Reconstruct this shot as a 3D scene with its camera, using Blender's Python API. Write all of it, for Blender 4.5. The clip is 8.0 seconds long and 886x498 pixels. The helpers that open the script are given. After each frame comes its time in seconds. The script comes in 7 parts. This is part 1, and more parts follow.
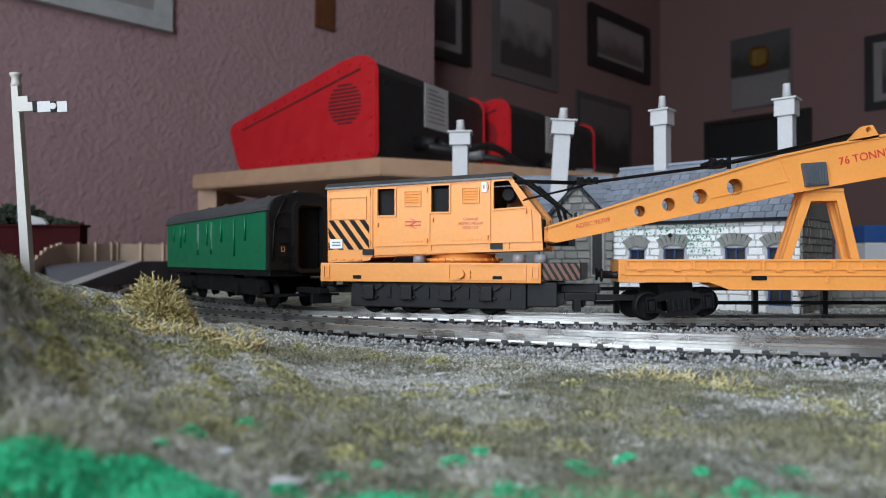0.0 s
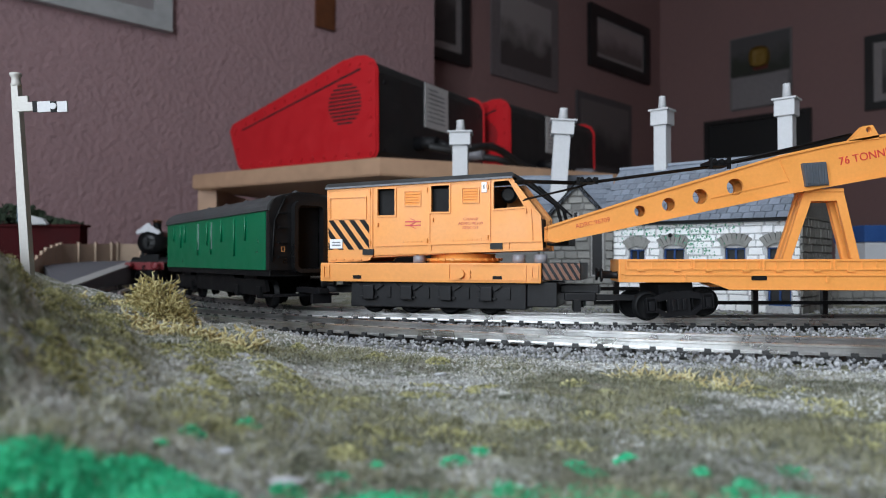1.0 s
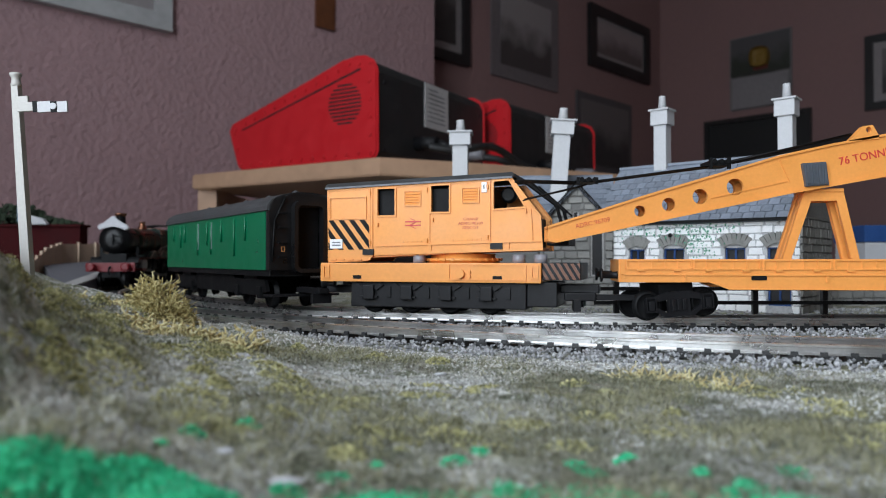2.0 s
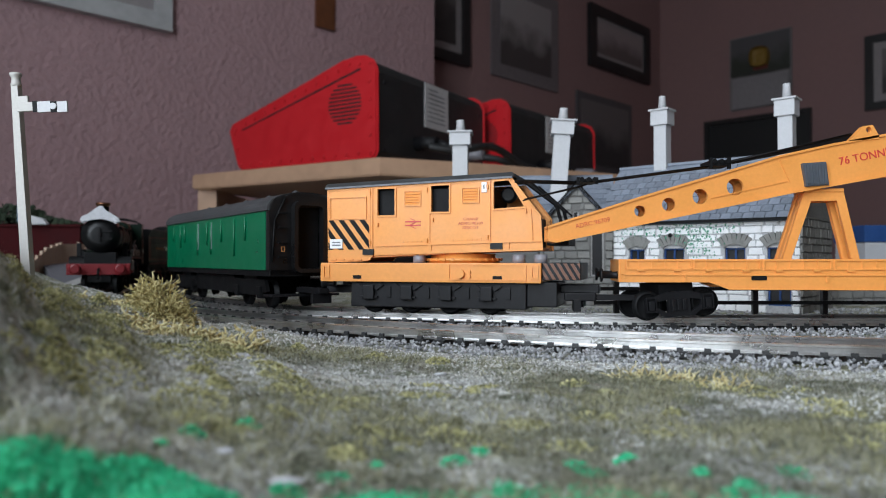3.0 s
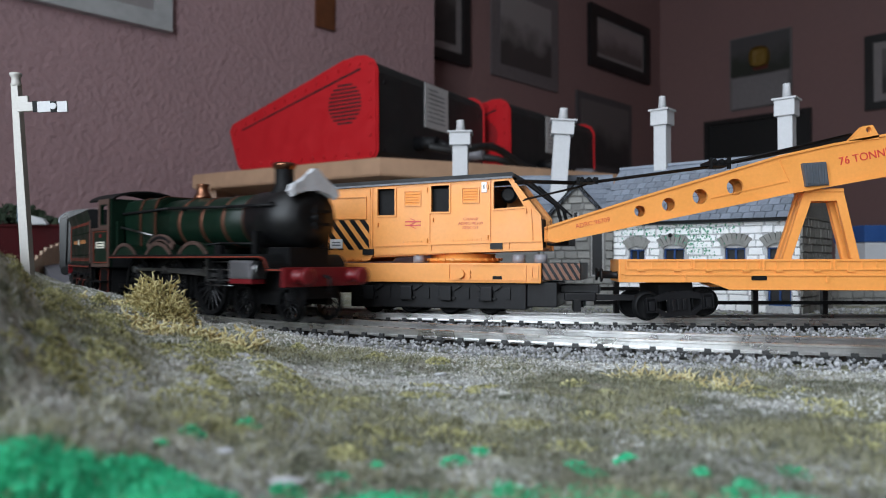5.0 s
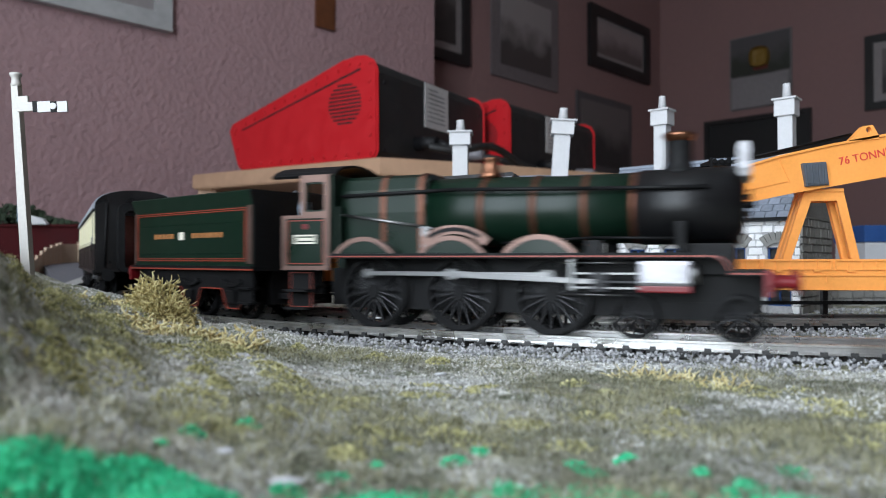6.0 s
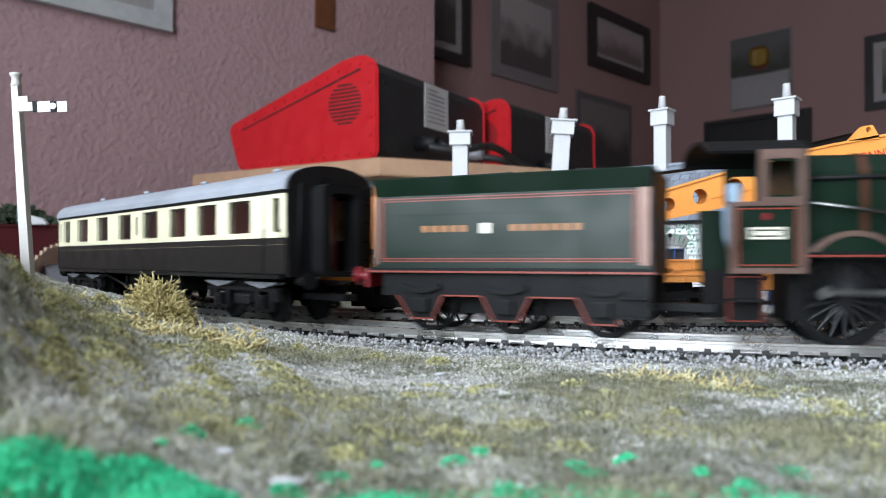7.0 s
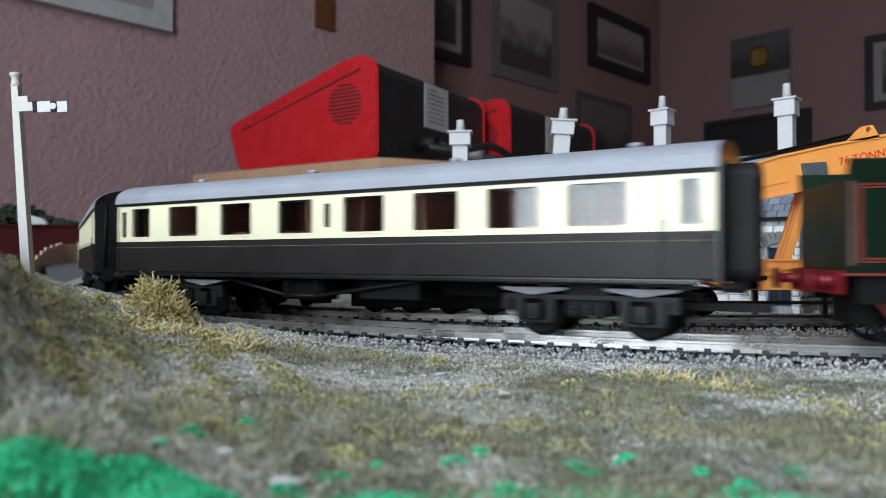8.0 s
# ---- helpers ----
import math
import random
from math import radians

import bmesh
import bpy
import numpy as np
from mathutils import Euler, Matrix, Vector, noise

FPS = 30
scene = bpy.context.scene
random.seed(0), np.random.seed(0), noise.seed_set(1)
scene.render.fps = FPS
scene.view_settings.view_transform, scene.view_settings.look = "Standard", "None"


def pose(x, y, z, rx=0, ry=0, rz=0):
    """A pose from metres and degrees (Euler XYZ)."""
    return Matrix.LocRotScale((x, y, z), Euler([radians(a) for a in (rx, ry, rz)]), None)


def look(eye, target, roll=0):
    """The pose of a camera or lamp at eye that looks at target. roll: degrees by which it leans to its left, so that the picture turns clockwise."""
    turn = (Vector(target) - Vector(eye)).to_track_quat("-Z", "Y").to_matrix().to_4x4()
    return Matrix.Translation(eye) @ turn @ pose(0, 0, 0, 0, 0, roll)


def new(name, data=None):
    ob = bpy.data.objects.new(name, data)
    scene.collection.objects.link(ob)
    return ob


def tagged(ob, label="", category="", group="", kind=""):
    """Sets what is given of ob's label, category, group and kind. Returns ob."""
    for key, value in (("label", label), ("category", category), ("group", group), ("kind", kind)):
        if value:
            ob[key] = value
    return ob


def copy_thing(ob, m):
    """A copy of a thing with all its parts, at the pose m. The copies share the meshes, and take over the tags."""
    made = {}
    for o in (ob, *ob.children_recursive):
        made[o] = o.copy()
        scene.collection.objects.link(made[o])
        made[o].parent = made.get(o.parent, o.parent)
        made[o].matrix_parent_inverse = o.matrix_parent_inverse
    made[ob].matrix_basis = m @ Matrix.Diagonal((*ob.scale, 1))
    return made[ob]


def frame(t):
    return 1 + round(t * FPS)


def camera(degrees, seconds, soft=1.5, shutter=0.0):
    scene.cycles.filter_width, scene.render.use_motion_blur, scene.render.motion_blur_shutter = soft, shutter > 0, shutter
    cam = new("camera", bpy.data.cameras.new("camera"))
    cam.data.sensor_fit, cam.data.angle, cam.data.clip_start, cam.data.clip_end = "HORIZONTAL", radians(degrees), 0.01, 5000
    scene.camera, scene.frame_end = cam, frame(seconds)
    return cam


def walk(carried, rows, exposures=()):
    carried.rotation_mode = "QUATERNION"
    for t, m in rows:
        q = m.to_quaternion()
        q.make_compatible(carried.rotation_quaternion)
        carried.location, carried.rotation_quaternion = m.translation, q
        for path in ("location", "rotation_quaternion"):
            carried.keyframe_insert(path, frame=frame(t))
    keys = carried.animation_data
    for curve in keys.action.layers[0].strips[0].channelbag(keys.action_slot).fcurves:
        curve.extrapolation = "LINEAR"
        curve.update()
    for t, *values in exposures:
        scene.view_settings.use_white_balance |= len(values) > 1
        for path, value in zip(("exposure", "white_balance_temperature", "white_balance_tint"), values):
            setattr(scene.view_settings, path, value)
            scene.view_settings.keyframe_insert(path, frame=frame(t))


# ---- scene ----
cam = camera(64.2, 8.0, soft=1.0, shutter=0.6)
cam.data.dof.use_dof = True
cam.data.dof.focus_distance = 0.23
cam.data.dof.aperture_fstop = 25.0
EYE = (0.0, 0.0, 0.0206)
HELD = pose(*EYE, 90.81, 0, 0)
walk(cam, [(0.0, HELD), (8.0, HELD)], exposures=[(0.0, 0.0), (4.6, -0.03), (5.8, 0.3), (6.0, 0.36), (6.5, 0.52), (7.0, 0.68), (7.5, 0.42), (8.0, 0.15)])

# ---- light ----
world = bpy.data.worlds.new("daylight")
scene.world = world
world.use_nodes = True
wn = world.node_tree.nodes
sky = wn.new("ShaderNodeTexSky")
sky.sky_type = "NISHITA"
sky.sun_disc = False
sky.sun_elevation, sky.sun_rotation = radians(40), radians(200)
wn["Background"].inputs["Strength"].default_value = 0.10
world.node_tree.links.new(sky.outputs["Color"], wn["Background"].inputs["Color"])

# the room is turned 45 degrees: u runs along the picture wall, v away from it
H = math.sqrt(0.5)


def room(u, v, z=0.0):
    return Vector(((u + v) * H, (u - v) * H, z))


def lamp_area(name, at, to, sx, sy, watts, tint):
    d = bpy.data.lights.new(name, "AREA")
    d.shape, d.size, d.size_y, d.energy, d.color = "RECTANGLE", sx, sy, watts, tint
    ob = new(name, d)
    ob.matrix_world = look(at, to)
    return ob


WIN_U, WIN_V, WIN_Z, WIN_W, WIN_H = -0.70, 0.10, 0.66, 0.78, 1.50
lamp_area("window_daylight", room(WIN_U - 0.04, WIN_V, WIN_Z), room(WIN_U + 2, WIN_V, WIN_Z), WIN_W, WIN_H, 25.5, (0.79, 0.895, 1.0))

# ---- materials ----
MATS = {}


def mat(name, color, rough=0.6, metal=0.0, grain=900.0, vary=0.15, bump=0.15, stain=None, stain_at=0.6, coat=0.0, spec=0.5, rnd=0.0, bumpdist=0.0004):
    """Procedural surface: base colour with fine grain, broad blotches, optional stain and relief."""
    if name in MATS:
        return MATS[name]
    m = bpy.data.materials.new(name)
    m.use_nodes = True
    nt = m.node_tree
    b = nt.nodes["Principled BSDF"]
    b.inputs["Roughness"].default_value = rough
    b.inputs["Metallic"].default_value = metal
    b.inputs["Coat Weight"].default_value = coat
    b.inputs["Specular IOR Level"].default_value = spec
    tc = nt.nodes.new("ShaderNodeTexCoord")
    n1 = nt.nodes.new("ShaderNodeTexNoise")
    n1.inputs["Scale"].default_value, n1.inputs["Detail"].default_value = grain, 4
    n2 = nt.nodes.new("ShaderNodeTexNoise")
    n2.inputs["Scale"].default_value, n2.inputs["Detail"].default_value = grain * 0.09, 3
    for n in (n1, n2):
        nt.links.new(tc.outputs["Object"], n.inputs["Vector"])
    add = nt.nodes.new("ShaderNodeMath")
    add.operation = "ADD"
    nt.links.new(n1.outputs["Fac"], add.inputs[0])
    nt.links.new(n2.outputs["Fac"], add.inputs[1])
    last = add.outputs[0]
    if rnd:
        oi = nt.nodes.new("ShaderNodeObjectInfo")
        ra = nt.nodes.new("ShaderNodeMath")
        ra.operation, ra.inputs[1].default_value = "MULTIPLY_ADD", rnd
        nt.links.new(oi.outputs["Random"], ra.inputs[0])
        nt.links.new(last, ra.inputs[2])
        last = ra.outputs[0]
    mr = nt.nodes.new("ShaderNodeMapRange")
    mr.inputs["From Min"].default_value, mr.inputs["From Max"].default_value = 0.6, 1.4 + rnd
    mr.inputs["To Min"].default_value, mr.inputs["To Max"].default_value = 1 - vary, 1 + vary
    nt.links.new(last, mr.inputs["Value"])
    mul = nt.nodes.new("ShaderNodeMix")
    mul.data_type, mul.blend_type = "RGBA", "MULTIPLY"
    mul.inputs["Factor"].default_value = 1.0
    mul.inputs["A"].default_value = (*color, 1)
    nt.links.new(mr.outputs["Result"], mul.inputs["B"])
    out = mul.outputs["Result"]
    if stain:
        n3 = nt.nodes.new("ShaderNodeTexNoise")
        n3.inputs["Scale"].default_value, n3.inputs["Detail"].default_value = grain * 0.2, 5
        nt.links.new(tc.outputs["Object"], n3.inputs["Vector"])
        ramp = nt.nodes.new("ShaderNodeMapRange")
        ramp.inputs["From Min"].default_value, ramp.inputs["From Max"].default_value = stain_at - 0.06, stain_at + 0.08
        nt.links.new(n3.outputs["Fac"], ramp.inputs["Value"])
        mx = nt.nodes.new("ShaderNodeMix")
        mx.data_type = "RGBA"
        nt.links.new(ramp.outputs["Result"], mx.inputs["Factor"])
        nt.links.new(out, mx.inputs["A"])
        mx.inputs["B"].default_value = (*stain, 1)
        out = mx.outputs["Result"]
    nt.links.new(out, b.inputs["Base Color"])
    rr = nt.nodes.new("ShaderNodeMapRange")
    rr.inputs["From Min"].default_value, rr.inputs["From Max"].default_value = 0.3, 0.7
    rr.inputs["To Min"].default_value, rr.inputs["To Max"].default_value = max(rough - 0.08, 0.02), min(rough + 0.1, 1)
    nt.links.new(n2.outputs["Fac"], rr.inputs["Value"])
    nt.links.new(rr.outputs["Result"], b.inputs["Roughness"])
    if bump:
        bp = nt.nodes.new("ShaderNodeBump")
        bp.inputs["Strength"].default_value, bp.inputs["Distance"].default_value = bump, bumpdist
        nt.links.new(n1.outputs["Fac"], bp.inputs["Height"])
        nt.links.new(bp.outputs["Normal"], b.inputs["Normal"])
    MATS[name] = m
    return m


M_BLACK = mat("black_paint", (0.006, 0.006, 0.0065), 0.55, vary=0.3, spec=0.16)
M_SMOKEBOX = mat("smokebox_black", (0.005, 0.005, 0.0055), 0.4, vary=0.3, spec=0.3)
M_SATIN = mat("black_satin", (0.006, 0.006, 0.0065), 0.32, vary=0.3)
M_GREEN = mat("brunswick_green", (0.0032, 0.0125, 0.0070), 0.35, vary=0.12, bump=0.04, spec=0.25)
M_COPPER = mat("copper", (0.24, 0.11, 0.065), 0.3, 1.0)
M_BAND = mat("boiler_band", (0.13, 0.05, 0.03), 0.42, 0.7, vary=0.2)
M_BEADING = mat("copper_beading", (0.175, 0.112, 0.094), 0.45, 0.75, vary=0.2)
M_ORANGE_LINE = mat("orange_lining", (0.21, 0.032, 0.017), 0.45, bump=0)
M_RED = mat("buffer_red", (0.15, 0.006, 0.010), 0.4)
M_SPOKE = mat("worn_black_spoke", (0.022, 0.022, 0.024), 0.38, 0.5, vary=0.3)
M_STEEL = mat("bright_steel", (0.2, 0.2, 0.2), 0.38, 1.0, vary=0.1)
M_DARKSTEEL = mat("oily_steel", (0.045, 0.045, 0.047), 0.55, 1.0, vary=0.2)
M_RAIL = mat("nickel_rail", (0.66, 0.65, 0.64), 0.3, 1.0, vary=0.15, stain=(0.16, 0.13, 0.11), stain_at=0.80)
M_SLEEPER = mat("black_sleeper", (0.01, 0.01, 0.01), 0.6, vary=0.3)
M_CASING = mat("bright_cylinder_casing", (0.31, 0.305, 0.325), 0.38, 0.85, vary=0.08)
M_CYL = mat("pale_grey_casing", (0.24, 0.235, 0.255), 0.35, vary=0.08)
M_WHITE = mat("white_snow", (0.48, 0.48, 0.5), 0.8, grain=700, vary=0.15, bump=0.6)
M_PLATE = mat("number_plate", (0.65, 0.62, 0.52), 0.4)
M_GOLD = mat("gilt_lettering", (0.36, 0.15, 0.05), 0.5, bump=0)
M_CREAM = mat("coach_cream", (0.74, 0.70, 0.50), 0.35, vary=0.05, bump=0.05)
M_CHOC = mat("coach_chocolate", (0.016, 0.0135, 0.013), 0.42, spec=0.22, vary=0.15, bump=0.05)
M_ROOF = mat("roof_grey", (0.27, 0.29, 0.33), 0.55, vary=0.12)
M_SEAT = mat("seat_brown", (0.19, 0.07, 0.05), 0.7)
M_YELLOW = mat("crane_yellow", (0.80, 0.315, 0.07), 0.45, vary=0.07, bump=0.06)
M_CRANE_RED = mat("transfer_red", (0.6, 0.05, 0.04), 0.5, bump=0)
M_FADED_RED = mat("faded_transfer_red", (0.62, 0.13, 0.05), 0.5, bump=0)
M_DUSTY = mat("dusty_grey_edge", (0.16, 0.165, 0.18), 0.7, vary=0.4)
M_DARKGREY = mat("dark_grey_plastic", (0.008, 0.0078, 0.009), 0.5, spec=0.28, vary=0.35)
M_VAN = mat("malachite_green", (0.0, 0.118, 0.05), 0.35, vary=0.1, bump=0.05)
M_VANROOF = mat("weathered_black_roof", (0.035, 0.035, 0.037), 0.7, vary=0.4, bump=0.5)
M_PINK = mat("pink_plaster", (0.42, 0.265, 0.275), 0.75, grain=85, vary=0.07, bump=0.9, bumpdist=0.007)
# same pink plaster, its colour darkened for the shade farther from the window
M_PINK_SHADED = mat("pink_plaster_shaded", (0.29, 0.17, 0.165), 0.75, grain=55, vary=0.05, bump=0.6, bumpdist=0.005)
M_CEIL = mat("ceiling_white", (0.75, 0.73, 0.7), 0.8, grain=30, vary=0.04)
M_CARPET = mat("carpet", (0.12, 0.09, 0.08), 0.9, grain=120, vary=0.3)
M_WOOD = mat("pine_shelf", (0.50, 0.31, 0.20), 0.5, grain=60, vary=0.14, bump=0.2)
M_BROWNWOOD = mat("brown_wood", (0.16, 0.055, 0.022), 0.4, grain=80, vary=0.3)
M_DEVRED = mat("device_red", (0.52, 0.01, 0.016), 0.45, grain=500, vary=0.08, bump=0.25)
M_DEVBLACK = mat("device_black", (0.014, 0.014, 0.015), 0.5, grain=400, vary=0.2)
M_PAPER = mat("paper_label", (0.42, 0.4, 0.4), 0.7, grain=200)
M_LABEL = mat("white_label", (0.80, 0.80, 0.80), 0.5, vary=0.06)
M_PRINT = mat("print_ink", (0.12, 0.12, 0.13), 0.7)
M_SLATE = mat("slate", (0.19, 0.215, 0.26), 0.6, vary=0.4, rnd=0.7, bump=0.3)
M_STONE = mat("whitewashed_stone", (0.90, 0.90, 0.90), 0.75, vary=0.09, bump=0.5, rnd=0.4, stain=(0.55, 0.55, 0.55), stain_at=0.74)
M_MORTAR = mat("mortar_grey", (0.47, 0.47, 0.48), 0.9, vary=0.25, bump=0.4)
M_GREYSTONE = mat("grey_stone", (0.24, 0.235, 0.22), 0.8, vary=0.3, rnd=0.5, bump=0.5)
M_MORTAR2 = mat("dark_mortar", (0.17, 0.165, 0.155), 0.9, vary=0.25, bump=0.4)
M_CHIM = mat("chimney_white", (0.50, 0.50, 0.51), 0.6, vary=0.08)
M_BLUE = mat("blue_joinery", (0.015, 0.06, 0.2), 0.5)
M_BOARD = mat("baseboard_ply", (0.3, 0.2, 0.12), 0.7, grain=80)
M_TARMAC = mat("platform_grey", (0.11, 0.11, 0.125), 0.85, vary=0.2, bump=0.4)
M_EDGE = mat("platform_edge", (0.36, 0.35, 0.34), 0.8, vary=0.2)
M_FENCE = mat("pale_tan_fence", (0.50, 0.37, 0.27), 0.7)
M_BRICK = mat("dark_red_brick", (0.042, 0.006, 0.007), 0.8, vary=0.3, spec=0.12)
M_HEDGE = mat("hedge_green", (0.022, 0.035, 0.018), 0.9, vary=0.5)
M_SIGNAL = mat("signal_cream", (0.46, 0.44, 0.41), 0.5, vary=0.08)
M_SKIN = mat("figure_paint", (0.22, 0.30, 0.38), 0.6)


def glass(name, color=(0.85, 0.85, 0.85), rough=0.03):
    m = bpy.data.materials.new(name)
    m.use_nodes = True
    b = m.node_tree.nodes["Principled BSDF"]
    b.inputs["Base Color"].default_value = (*color, 1)
    b.inputs["Transmission Weight"].default_value = 1.0
    b.inputs["Roughness"].default_value = rough
    b.inputs["IOR"].default_value = 1.45
    return m


M_GLASS = glass("window_glass")

# ---- mesh tools ----


def box(bm, x0, x1, y0, y1, z0, z1, bev=0.0, m=None):
    vs = [bm.verts.new((x, y, z)) for x in (x0, x1) for y in (y0, y1) for z in (z0, z1)]
    if m is not None:
        for v in vs:
            v.co = m @ v.co
    fs = [bm.faces.new([vs[i] for i in q]) for q in ((0, 1, 3, 2), (4, 6, 7, 5), (0, 4, 5, 1), (2, 3, 7, 6), (0, 2, 6, 4), (1, 5, 7, 3))]
    if bev:
        es = list({e for f in fs for e in f.edges})
        bmesh.ops.bevel(bm, geom=es, offset=bev, segments=2, affect="EDGES", profile=0.6)
    return bm


def prism(bm, pts, a0, a1, axis="y", bev=0.0):
    """Closed outline pts (two coordinates) drawn out along an axis from a0 to a1."""
    def co(p, a):
        return {"y": (p[0], a, p[1]), "x": (a, p[0], p[1]), "z": (p[0], p[1], a)}[axis]
    lo = [bm.verts.new(co(p, a0)) for p in pts]
    hi = [bm.verts.new(co(p, a1)) for p in pts]
    n = len(pts)
    fs = [bm.faces.new(lo), bm.faces.new(hi[::-1])]
    for i in range(n):
        fs.append(bm.faces.new([lo[i], hi[i], hi[(i + 1) % n], lo[(i + 1) % n]]))
    if bev:
        es = list(fs[0].edges) + list(fs[1].edges)
        bmesh.ops.bevel(bm, geom=es, offset=bev, segments=2, affect="EDGES")
    bmesh.ops.recalc_face_normals(bm, faces=bm.faces)
    return bm


def tube(bm, p0, p1, r0, r1=None, seg=12, caps=True):
    p0, p1 = Vector(p0), Vector(p1)
    r1 = r0 if r1 is None else r1
    q = (p1 - p0).to_track_quat("Z", "Y")
    rings = []
    for p, r in ((p0, r0), (p1, r1)):
        rings.append([bm.verts.new(p + q @ Vector((r * math.cos(2 * math.pi * i / seg), r * math.sin(2 * math.pi * i / seg), 0))) for i in range(seg)])
    for i in range(seg):
        f = bm.faces.new([rings[0][i], rings[0][(i + 1) % seg], rings[1][(i + 1) % seg], rings[1][i]])
        f.smooth = True
    if caps:
        bm.faces.new(rings[0][::-1])
        bm.faces.new(rings[1])
    return bm


def lathe(bm, prof, seg=24, m=Matrix.Identity(4), caps=True):
    """Profile of (radius, height) turned about z, then placed by m."""
    rings = []
    for r, z in prof:
        rings.append([bm.verts.new(m @ Vector((r * math.cos(2 * math.pi * i / seg), r * math.sin(2 * math.pi * i / seg), z))) for i in range(seg)])
    for a, b in zip(rings, rings[1:]):
        for i in range(seg):
            f = bm.faces.new([a[i], a[(i + 1) % seg], b[(i + 1) % seg], b[i]])
            f.smooth = True
    if caps:
        bm.faces.new(rings[0][::-1])
        bm.faces.new(rings[-1])
    return bm


def polyline_tube(bm, pts, r, seg=6):
    for a, b in zip(pts, pts[1:]):
        tube(bm, a, b, r, seg=seg)
    return bm


def obj(name, bm, material, smooth=False):
    me = bpy.data.meshes.new(name)
    for ed in bm.edges:
        if len(ed.link_faces) == 2 and ed.calc_face_angle(0.0) > 0.6:
            ed.smooth = False
    bm.to_mesh(me)
    bm.free()
    if smooth:
        for p in me.polygons:
            p.use_smooth = True
    for m in material if isinstance(material, (list, tuple)) else [material]:
        me.materials.append(m)
    return new(name, me)


def part(name, bm, material, parent, label="", smooth=False):
    ob = obj(name, bm, material, smooth)
    ob.parent = parent
    if label:
        ob["label"] = label
    return ob


def share(name, ob, parent, m):
    """Another object on the same mesh."""
    o = new(name, ob.data)
    o.parent = parent
    o.matrix_local = m
    return o


def B():
    return bmesh.new()


def thing(name, label, category, m=None, group="", kind=""):
    ob = new(name)
    ob.empty_display_size = 0.01
    if m is not None:
        ob.matrix_world = m
    return tagged(ob, label, category, group, kind)


def text(name, body, size, material, parent, m, depth=0.00012, label="", squeeze=1.0):
    cu = bpy.data.curves.new(name, "FONT")
    cu.body, cu.size, cu.extrude, cu.align_x, cu.align_y = body, size, depth, "CENTER", "CENTER"
    tmp = bpy.data.objects.new(name, cu)
    scene.collection.objects.link(tmp)
    bpy.context.view_layer.update()
    me = bpy.data.meshes.new_from_object(tmp.evaluated_get(bpy.context.evaluated_depsgraph_get()))
    bpy.data.objects.remove(tmp)
    me.transform(Matrix.Diagonal((squeeze, 1, 1, 1)))
    me.materials.clear()
    me.materials.append(material)
    ob = new(name, me)
    ob.parent = parent
    ob.matrix_local = m
    if label:
        ob["label"] = label
    return ob


NEAR = Matrix.Rotation(radians(90), 4, "X")  # lettering that faces the near side (-y)

# ---- tracks ----
ARC_C, ARC_R = Vector((0.2048, 0.6177)), 0.4527


def outer(s, off=0.0):
    """Outer track: arc up to s = 0, then straight on. off is measured outwards (to the camera)."""
    if s > 0:
        return Vector((ARC_C.x + s, ARC_C.y - ARC_R - off))
    th = -s / ARC_R
    return Vector((ARC_C.x - (ARC_R + off) * math.sin(th), ARC_C.y - (ARC_R + off) * math.cos(th)))


INNER_KNOTS = [(-0.20, 0.56), (-0.185, 0.47), (-0.132, 0.375), (-0.062, 0.300), (0.0, 0.2745), (0.07, 0.2575), (0.13, 0.2545), (0.25, 0.2545), (0.45, 0.2545), (0.65, 0.2545)]


def smooth_path(knots, step):
    """Evenly stepped points and headings along a smooth line through the knots."""
    P = [Vector(k) for k in knots]
    P = [2 * P[0] - P[1]] + P + [2 * P[-1] - P[-2]]
    fine = []
    for i in range(1, len(P) - 2):
        for k in range(60):
            t = k / 60
            a, b, c, d = P[i - 1:i + 3]
            fine.append(0.5 * ((2 * b) + (c - a) * t + (2 * a - 5 * b + 4 * c - d) * t * t + (3 * b - a - 3 * c + d) * t ** 3))
    out, left = [], 0.0
    for p, q in zip(fine, fine[1:]):
        seg = (q - p).length
        while left <= seg:
            out.append((p.lerp(q, left / seg), (q - p).normalized()))
            left += step
        left -= seg
    return out


PITCH = 0.0064


